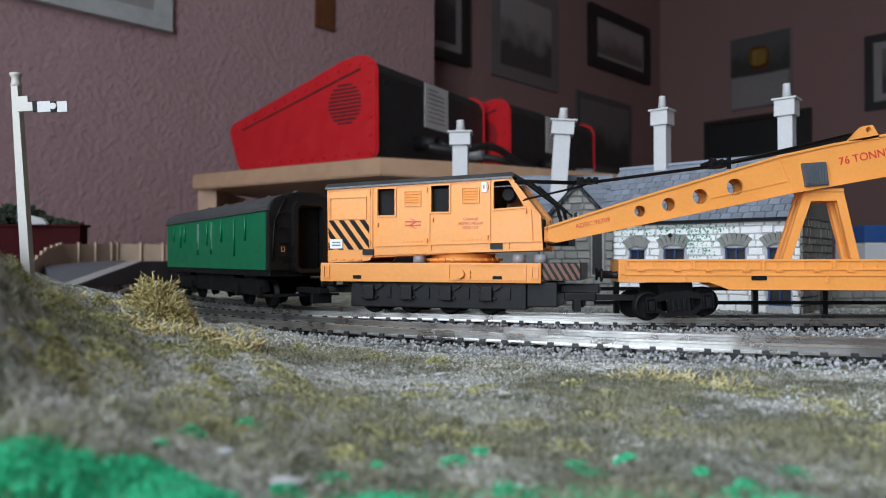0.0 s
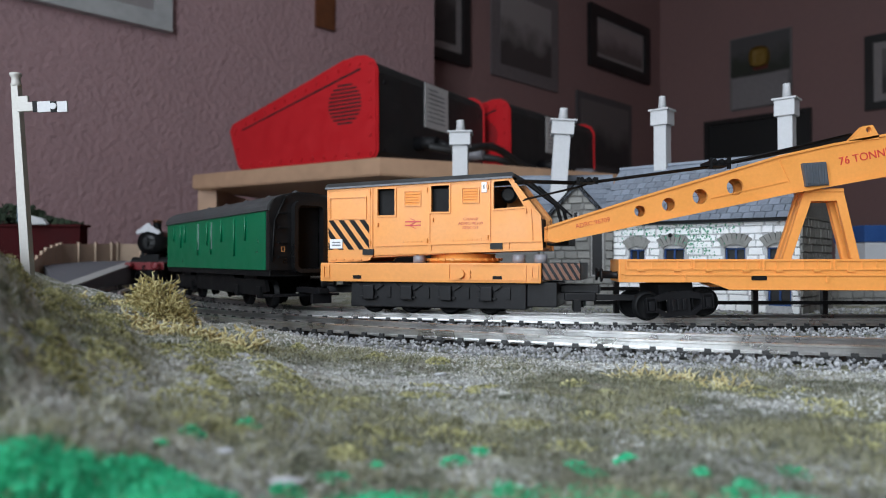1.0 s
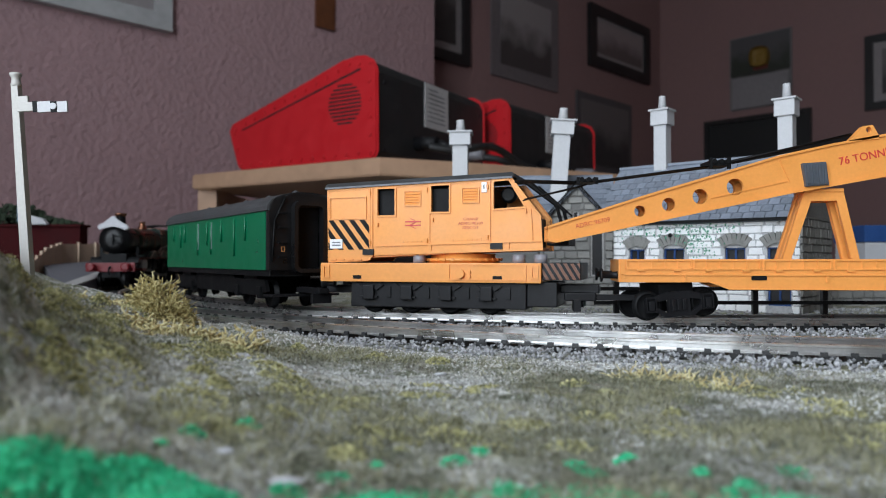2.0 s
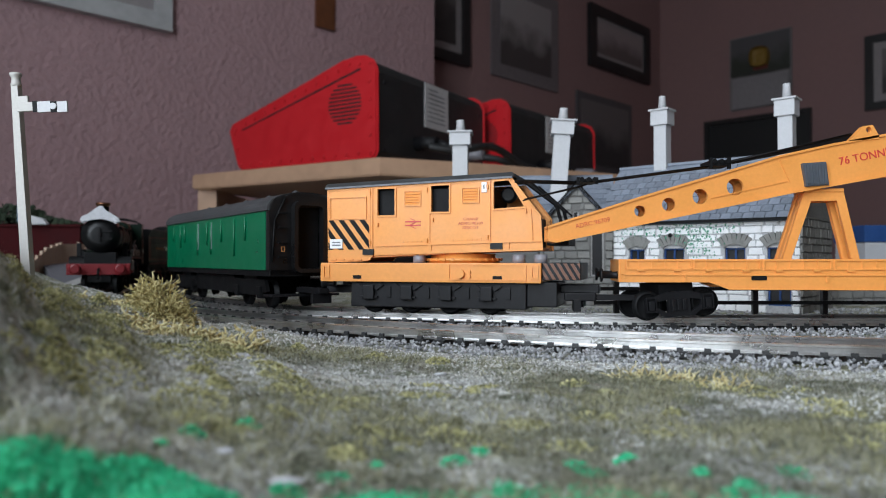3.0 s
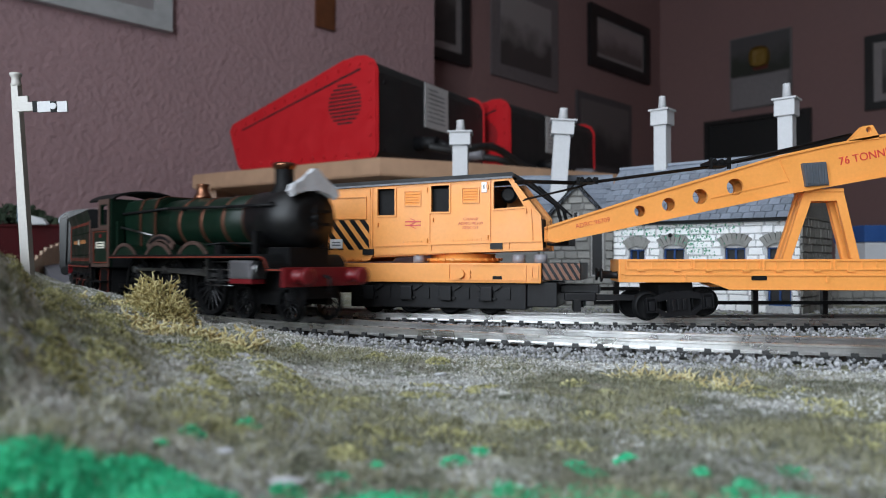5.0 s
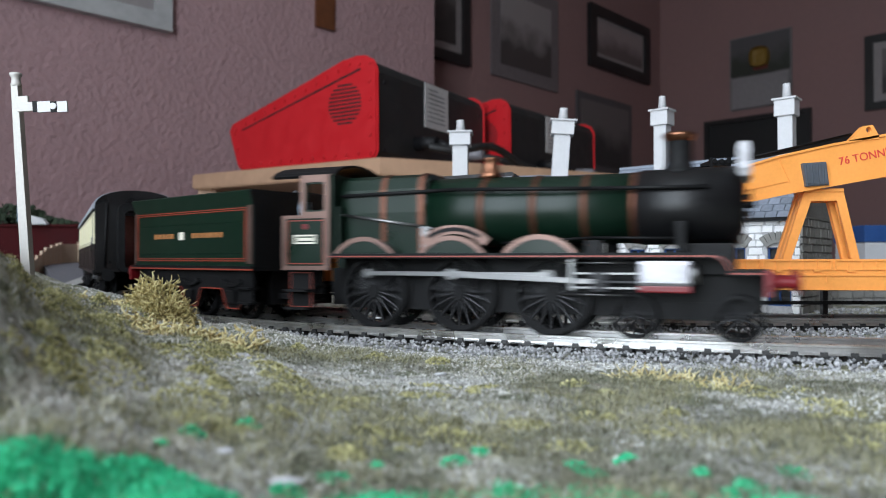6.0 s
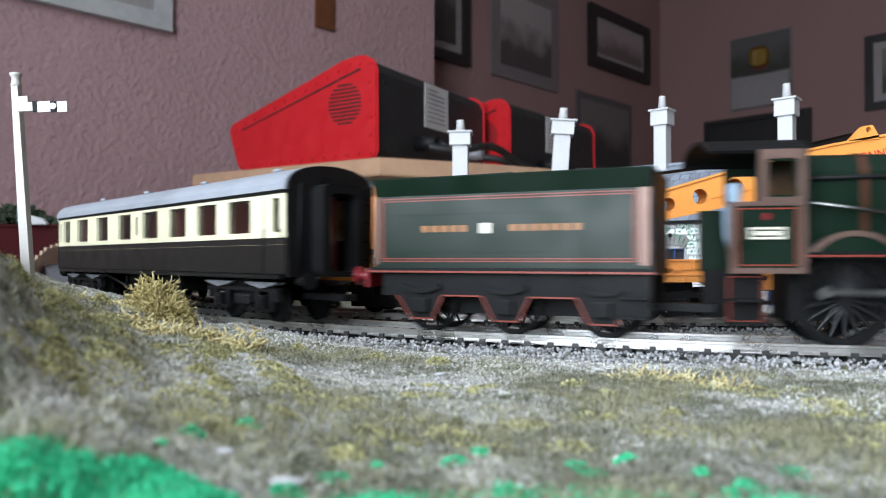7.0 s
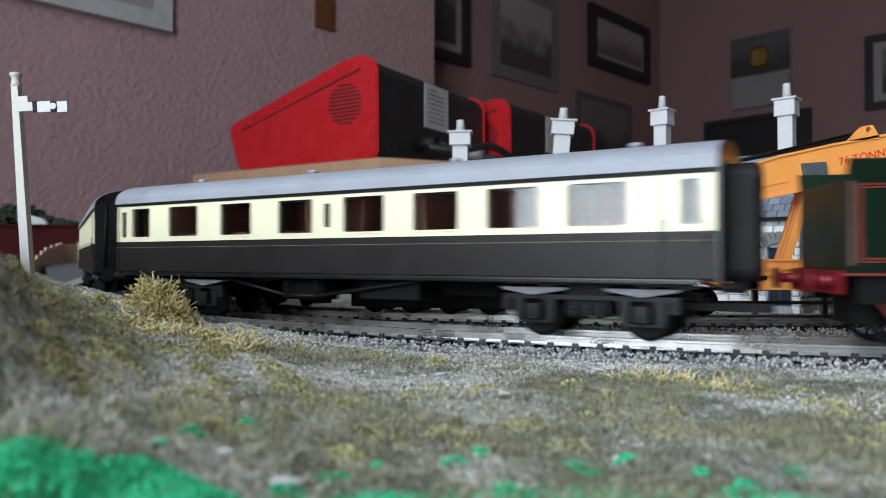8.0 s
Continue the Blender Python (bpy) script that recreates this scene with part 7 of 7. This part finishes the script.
def scatter_stones():
    rnd = random.Random(2)
    verts, faces = [], []

    def stone(x, y, z, r):
        i = len(verts)
        e = Euler((rnd.random() * 6, rnd.random() * 6, rnd.random() * 6)).to_matrix()
        for v in ((1, 0, 0), (-1, 0, 0), (0, 1, 0), (0, -1, 0), (0, 0, 1), (0, 0, -1)):
            p = e @ (Vector(v) * r * rnd.uniform(0.65, 1.15))
            verts.append((x + p.x, y + p.y, z + p.z))
        for a, b, c in ((0, 2, 4), (2, 1, 4), (1, 3, 4), (3, 0, 4), (2, 0, 5), (1, 2, 5), (3, 1, 5), (0, 3, 5)):
            faces.append((i + a, i + b, i + c))

    for pts, lo, hi, dens in ((outer_pts, -0.36, 0.28, 104), (inner_pts, 0, 0, 84)):
        for k, (p, d) in enumerate(pts):
            if not (-0.32 < p.x < 0.27 and p.y < 0.47):
                continue
            n = Vector((-d.y, d.x))
            for _ in range(dens // 2):
                w = rnd.uniform(-0.0225, 0.0225)
                r = rnd.uniform(0.0003, 0.00075)
                if abs(abs(w) - 0.0085) < 0.0024 or abs(w) < 0.0150 and rnd.random() < 0.25:
                    continue
                q = p + n * w + d * rnd.uniform(-0.001, 0.001)
                z = -0.0040 if abs(w) < 0.0118 else -0.0032 - max(0, abs(w) - 0.0150) * 0.15
                stone(q.x, q.y, z + rnd.uniform(-0.0003, 0.0003), r)
    # loose stones between the tracks and on the verge
    for _ in range(9000):
        x = rnd.uniform(-0.16, 0.24)
        y = rnd.uniform(0.13, 0.36)
        g = track_gap(x, y)
        if 0.018 < g < 0.036 and rnd.random() < (0.036 - g) / 0.018:
            stone(x, y, land(x, y) + 0.0002, rnd.uniform(0.0003, 0.0008))
        elif g < -0.02:
            stone(x, y, -0.0044, rnd.uniform(0.0004, 0.0009))
    me = bpy.data.meshes.new("ballast")
    me.from_pydata(verts, [], faces)
    m = bpy.data.materials.new("ballast_stone")
    m.use_nodes = True
    nt = m.node_tree
    b = nt.nodes["Principled BSDF"]
    b.inputs["Roughness"].default_value = 0.85
    ge = nt.nodes.new("ShaderNodeNewGeometry")
    cr = nt.nodes.new("ShaderNodeValToRGB")
    cr.color_ramp.elements[0].color = (0.17, 0.17, 0.175, 1)
    cr.color_ramp.elements[1].color = (0.50, 0.50, 0.51, 1)
    nt.links.new(ge.outputs["Random Per Island"], cr.inputs["Fac"])
    nt.links.new(cr.outputs["Color"], b.inputs["Base Color"])
    me.materials.append(m)
    tagged(new("ballast", me), "loose grey granite ballast along the tracks", "ballast", kind="stuff")


def island_mat(name, colors, rough=0.9):
    m = bpy.data.materials.new(name)
    m.use_nodes = True
    nt = m.node_tree
    b = nt.nodes["Principled BSDF"]
    b.inputs["Roughness"].default_value = rough
    b.inputs["Specular IOR Level"].default_value = 0.2
    ge = nt.nodes.new("ShaderNodeNewGeometry")
    cr = nt.nodes.new("ShaderNodeValToRGB")
    el = cr.color_ramp.elements
    while len(el) < len(colors):
        el.new(0.5)
    for i, c in enumerate(colors):
        el[i].position = i / max(1, len(colors) - 1)
        el[i].color = (*c, 1)
    nt.links.new(ge.outputs["Random Per Island"], cr.inputs["Fac"])
    nt.links.new(cr.outputs["Color"], b.inputs["Base Color"])
    return m


def scatter_grass():
    rnd = random.Random(7)
    kinds = {
        "olive_turf": ([], [], island_mat("olive_fibres", [(0.125, 0.122, 0.065), (0.25, 0.24, 0.145), (0.44, 0.42, 0.28)]), "short olive model grass fibres"),
        "dark_turf": ([], [], island_mat("dark_fibres", [(0.07, 0.072, 0.045), (0.15, 0.15, 0.105), (0.27, 0.265, 0.21)]), "short dark olive and grey grass fibres"),
        "dry_turf": ([], [], island_mat("dry_fibres", [(0.34, 0.335, 0.30), (0.55, 0.54, 0.51), (0.76, 0.74, 0.69)]), "short dry grey model grass fibres"),
        "olive_foam": ([], [], island_mat("olive_foam", [(0.14, 0.135, 0.06), (0.38, 0.36, 0.17), (0.66, 0.62, 0.33)]), "raised clumps of olive and yellow green foam"),
        "green_scatter": ([], [], island_mat("green_foam", [(0.015, 0.26, 0.12), (0.035, 0.47, 0.22), (0.10, 0.70, 0.38)]), "clumps of bright green foam scatter"),
        "grey_grit": ([], [], island_mat("grey_grit", [(0.30, 0.30, 0.285), (0.50, 0.50, 0.48), (0.72, 0.72, 0.70)]), "grey grit and dust on the turf"),
    }

    def blade(name, x, y, z, h, w, lean):
        V, F, _, _ = kinds[name]
        i = len(V)
        a = rnd.random() * 6.28
        dx, dy = math.cos(a) * w, math.sin(a) * w
        b = rnd.random() * 6.28
        lx, ly = math.cos(b) * lean * h, math.sin(b) * lean * h
        V.extend([(x - dx, y - dy, z - 0.0003), (x + dx, y + dy, z - 0.0003), (x + lx * 0.5 - dx * 0.6, y + ly * 0.5 - dy * 0.6, z + h * 0.6), (x + lx * 0.5 + dx * 0.6, y + ly * 0.5 + dy * 0.6, z + h * 0.6), (x + lx * 1.3, y + ly * 1.3, z + h)])
        F.extend([(i, i + 1, i + 3, i + 2), (i + 2, i + 3, i + 4)])

    def lump(name, x, y, z, r):
        V, F, _, _ = kinds[name]
        i = len(V)
        e = Euler((rnd.random() * 6, rnd.random() * 6, rnd.random() * 6)).to_matrix()
        for v in ((1, 0, 0), (-1, 0, 0), (0, 1, 0), (0, -1, 0), (0, 0, 1), (0, 0, -1)):
            p = e @ (Vector(v) * r * rnd.uniform(0.6, 1.2))
            V.append((x + p.x, y + p.y, z + p.z))
        for a, b, c in ((0, 2, 4), (2, 1, 4), (1, 3, 4), (3, 0, 4), (2, 0, 5), (1, 2, 5), (3, 1, 5), (0, 3, 5)):
            F.append((i + a, i + b, i + c))

    for _ in range(150000):
        y = rnd.uniform(0.045, 0.26)
        x = rnd.uniform(-0.66 * y - 0.03, 0.66 * y + 0.03)
        g = track_gap(x, y)
        if g < 0.021:
            continue
        z = land(x, y)
        veg = 7 * max(0, 0.105 - y) + noise.noise(Vector((x * 38, y * 38, 1.7))) + 0.25 * noise.noise(Vector((x * 150, y * 150, 3.1))) + 0.10 - max(0, 0.052 - g) * 20 - 0.25 * max(0, min(1, (-x - 0.05) / 0.03)) + 0.3 * rnd.uniform(-1, 1)
        v = verdure(x, y) + 0.8 * noise.noise(Vector((x * 62, y * 62, 6.1))) + 0.2 * rnd.uniform(-1, 1)
        shade = 3 * max(0, 0.105 - y) + 1.15 * noise.noise(Vector((x * 55, y * 75, 14.2))) + 0.5 * noise.noise(Vector((x * 170, y * 170, 5.2))) + min(max(x - 0.005, -0.10), 0.06) * 6 - max(0, 0.042 - g) * 14 + 0.25 * rnd.uniform(-1, 1)
        if v > 0.60 and verdure(x, y) > 0.15:
            for _k in range(3):
                lump("green_scatter", x + rnd.gauss(0, 0.0005), y + rnd.gauss(0, 0.0005), z, rnd.uniform(0.0001, 0.00034))
        elif veg > -0.25 and shade > 0.12:
            blade("dark_turf", x, y, z, rnd.uniform(0.0003, 0.0012), rnd.uniform(0.00006, 0.00014), rnd.uniform(0.3, 1.8))
        elif veg > 0.06:
            blade("olive_turf", x, y, z, rnd.uniform(0.0004, 0.0014) * (1 + 0.5 * veg), rnd.uniform(0.00006, 0.00014), rnd.uniform(0.3, 1.8))
        elif veg > -0.30:
            blade("dry_turf", x, y, z, rnd.uniform(0.0002, 0.0009), rnd.uniform(0.00006, 0.00012), rnd.uniform(0.4, 2.2))
        elif rnd.random() < 0.5:
            lump("grey_grit", x, y, z, rnd.uniform(0.00012, 0.00042))
    def clump(name, x, y, r, h, n, lo, hi):
        for _ in range(n):
            a, rr = rnd.random() * 6.28, math.sqrt(rnd.random())
            px, py = x + r * rr * math.cos(a) * 1.3, y + r * rr * math.sin(a)
            if track_gap(px, py) < 0.024:
                continue
            lump(name, px, py, land(px, py) + h * (1 - rr * rr) * rnd.uniform(0.2, 1.0), rnd.uniform(lo, hi))

    for _ in range(60):
        y = rnd.uniform(0.085, 0.185)
        x = -0.62 * y + abs(rnd.gauss(0, 0.035))
        if noise.noise(Vector((x * 40, y * 40, 11))) > -0.25:
            clump("olive_foam", x, y, rnd.uniform(0.0015, 0.0055), rnd.uniform(0.0008, 0.0030), rnd.randint(120, 300), 0.00012, 0.00036)
    for _ in range(46):
        y = rnd.uniform(0.085, 0.14)
        x = rnd.uniform(-0.03, 0.07)
        clump("olive_foam", x, y, rnd.uniform(0.001, 0.004), rnd.uniform(0.0003, 0.0012), rnd.randint(30, 90), 0.00015, 0.0004)
    for _ in range(20):
        y = rnd.uniform(0.068, 0.092)
        x = rnd.uniform(-0.035, 0.042)
        clump("green_scatter", x, y, rnd.uniform(0.0006, 0.0018), rnd.uniform(0.0003, 0.0011), rnd.randint(60, 150), 0.0001, 0.0003)
    for _ in range(8):
        y = rnd.uniform(0.060, 0.071)
        x = -0.60 * y + rnd.uniform(0.0, 0.018)
        clump("green_scatter", x, y, rnd.uniform(0.002, 0.0042), rnd.uniform(0.0012, 0.0026), 420, 0.0001, 0.00032)
    for name, (V, F, m, label) in kinds.items():
        me = bpy.data.meshes.new(name)
        me.from_pydata(V, [], F)
        me.materials.append(m)
        tagged(new(name, me), label, "grass" if "turf" in name else "scatter", kind="stuff")


def lichen(name, cx, cy, rx, ry, h, count, label, seed, material, thick=0.00035):
    """A springy clump of forked, curling twigs."""
    rnd = random.Random(seed)
    bm = B()
    for _ in range(count):
        a, rr = rnd.random() * 6.28, math.sqrt(rnd.random())
        x, y = cx + rx * rr * math.cos(a), cy + ry * rr * math.sin(a)
        top = h * math.sqrt(max(0.05, 1 - rr * rr)) * rnd.uniform(0.35, 1.0)
        p = Vector((x, y, land(x, y) - 0.0005 + top * rnd.uniform(0.0, 0.72)))
        d = Vector((math.cos(a) * rr, math.sin(a) * rr, rnd.uniform(-0.1, 1.0))).normalized()
        r = thick * rnd.uniform(0.7, 1.3)
        for k in range(4):
            d = (d + 0.95 * Vector((rnd.uniform(-1, 1), rnd.uniform(-1, 1), rnd.uniform(-0.8, 0.9)))).normalized()
            q = p + d * (0.25 * h + 0.0065) * rnd.uniform(0.07, 0.14)
            tube(bm, p, q, r, r * 0.8, 5, caps=False)
            if rnd.random() < 0.5:
                e = (d + 1.1 * Vector((rnd.uniform(-1, 1), rnd.uniform(-1, 1), rnd.uniform(-0.6, 1)))).normalized()
                tube(bm, q, q + e * h * rnd.uniform(0.05, 0.11), r * 0.8, r * 0.4, 5)
            p, r = q, r * 0.85
    return tagged(obj(name, bm, material), label, "bush")


def build_plants():
    m1 = island_mat("lichen_straw", [(0.28, 0.22, 0.09), (0.56, 0.47, 0.21), (0.76, 0.68, 0.38)])
    m2 = island_mat("lichen_pale", [(0.40, 0.31, 0.14), (0.66, 0.56, 0.28), (0.82, 0.75, 0.46)])
    lichen("lichen_bush", -0.0775, 0.194, 0.0068, 0.0060, 0.0166, 1000, "straw yellow lichen bush beside the track", 3, m1, 0.00026)
    lichen("lichen_tuft", -0.0930, 0.192, 0.0060, 0.0050, 0.0042, 70, "low brown lichen tuft on the bank", 4, m2)
    lichen("lichen_tuft", -0.0700, 0.168, 0.0075, 0.0050, 0.0046, 70, "straggling pale lichen tuft on the bank", 5, m2)
    lichen("lichen_tuft", -0.0570, 0.160, 0.0120, 0.0060, 0.0058, 125, "straggling pale lichen tuft on the bank", 6, m2)
    lichen("lichen_tuft", -0.0430, 0.156, 0.0026, 0.0026, 0.0090, 26, "single pale lichen sprig", 8, m2)
    lichen("lichen_tuft", 0.0420, 0.143, 0.0085, 0.0030, 0.0030, 60, "small straw tuft on the verge", 9, m2, 0.0002)
    lichen("lichen_tuft", 0.0560, 0.139, 0.0050, 0.0030, 0.0026, 36, "small straw tuft on the verge", 10, m2, 0.0002)
    rnd = random.Random(12)
    for x, y, r in ((-0.0165, 0.0745, 0.0013), (-0.0245, 0.079, 0.0009), (0.004, 0.0725, 0.0007), (-0.0420, 0.148, 0.0014), (-0.0005, 0.153, 0.0010), (-0.055, 0.110, 0.0011)):
        bm = B()
        bmesh.ops.create_icosphere(bm, subdivisions=2, radius=r, matrix=Matrix.Translation((x, y, land(x, y) + r * 0.2)) @ Matrix.Diagonal((1.5, 0.9, 0.45, 1)))
        for v in bm.verts:
            v.co += noise.noise_vector(v.co * 500) * r * 0.35
        tagged(obj("white_chip", bm, M_WHITE), "small white plaster chip on the turf", "chip", group="white chips")


scatter_stones()
scatter_grass()
build_plants()

# ---- movement ----
RUN = [(0.0, -0.795), (0.5, -0.751), (1.0, -0.706), (1.5, -0.660), (1.7, -0.641), (2.3, -0.581), (2.8, -0.530), (3.0, -0.508), (3.5, -0.456), (4.0, -0.400), (4.5, -0.3395), (5.2, -0.252), (5.8, -0.1704), (6.0, -0.1443), (6.5, -0.0815), (7.0, -0.0205), (7.4, 0.0263), (8.0, 0.0965)]


def run_at(t):
    """Distance run by the chimney along the outer track, smoothly between the known times."""
    k = max(i for i in range(len(RUN) - 1) if RUN[i][0] <= t or i == 0)

    def slope(i):
        a, b = max(i - 1, 0), min(i + 1, len(RUN) - 1)
        return (RUN[b][1] - RUN[a][1]) / (RUN[b][0] - RUN[a][0])
    (t0, s0), (t1, s1) = RUN[k], RUN[k + 1]
    h = t1 - t0
    u = (t - t0) / h
    return (2 * u ** 3 - 3 * u ** 2 + 1) * s0 + (u ** 3 - 2 * u ** 2 + u) * h * slope(k) + (-2 * u ** 3 + 3 * u ** 2) * s1 + (u ** 3 - u ** 2) * h * slope(k + 1)


def on_track(s_front, s_back, x_front):
    """Pose of a vehicle whose front pivot (at x_front in its own space) and back pivot ride on the track."""
    a, b = outer(s_front), outer(s_back)
    d = (a - b).normalized()
    o = a - d * x_front
    return Matrix.Translation((o.x, o.y, 0.0)) @ Matrix.Rotation(math.atan2(d.y, d.x), 4, "Z")


def motions():
    coarse = [i * 0.2 for i in range(41)]
    fine = [i / 15 for i in range(121)]
    walk(ENGINE, [(t, on_track(run_at(t) + 0.001, run_at(t) - 0.0878, 0.001)) for t in coarse])
    walk(TENDER, [(t, on_track(run_at(t) - 0.1670 + 0.025, run_at(t) - 0.1670 - 0.025, 0.025)) for t in coarse])
    for c, d in ((COACH, 0.340), (COACH_2, 0.581)):
        walk(c, [(t, on_track(run_at(t) - d + 0.079, run_at(t) - d - 0.079, 0.079)) for t in coarse])
    for w, rest, flip, r, s in ROLLERS:
        walk(w, [(t, rest @ Matrix.Rotation((run_at(t) - run_at(0)) / r, 4, "Y") @ flip) for t in fine])
    for t_s in (-1, 1):
        y = t_s * 0.0107
        lag = 0 if t_s < 0 else math.pi / 2
        rows = {"couple": [], "connect": [], "cross": []}
        for t in fine:
            a = (run_at(t) - run_at(6.0)) / 0.0108 - radians(98) + lag
            px, pz = CRANK * math.cos(a), 0.0108 - CRANK * math.sin(a)
            rows["couple"].append((t, Matrix.Translation((-0.0597 + px, y, pz))))
            yy = t_s * 0.0124
            zc = 0.0146
            reach = math.sqrt(0.042 ** 2 - (zc - pz) ** 2)
            tilt = math.atan2(zc - pz, reach)
            rows["connect"].append((t, Matrix.Translation((-0.0597 + px, yy, pz)) @ Matrix.Rotation(-tilt, 4, "Y")))
            rows["cross"].append((t, Matrix.Translation((-0.0597 + px + reach, t_s * 0.0135, zc))))
        for kind, rr in rows.items():
            walk(RODS[kind, t_s], rr)


motions()
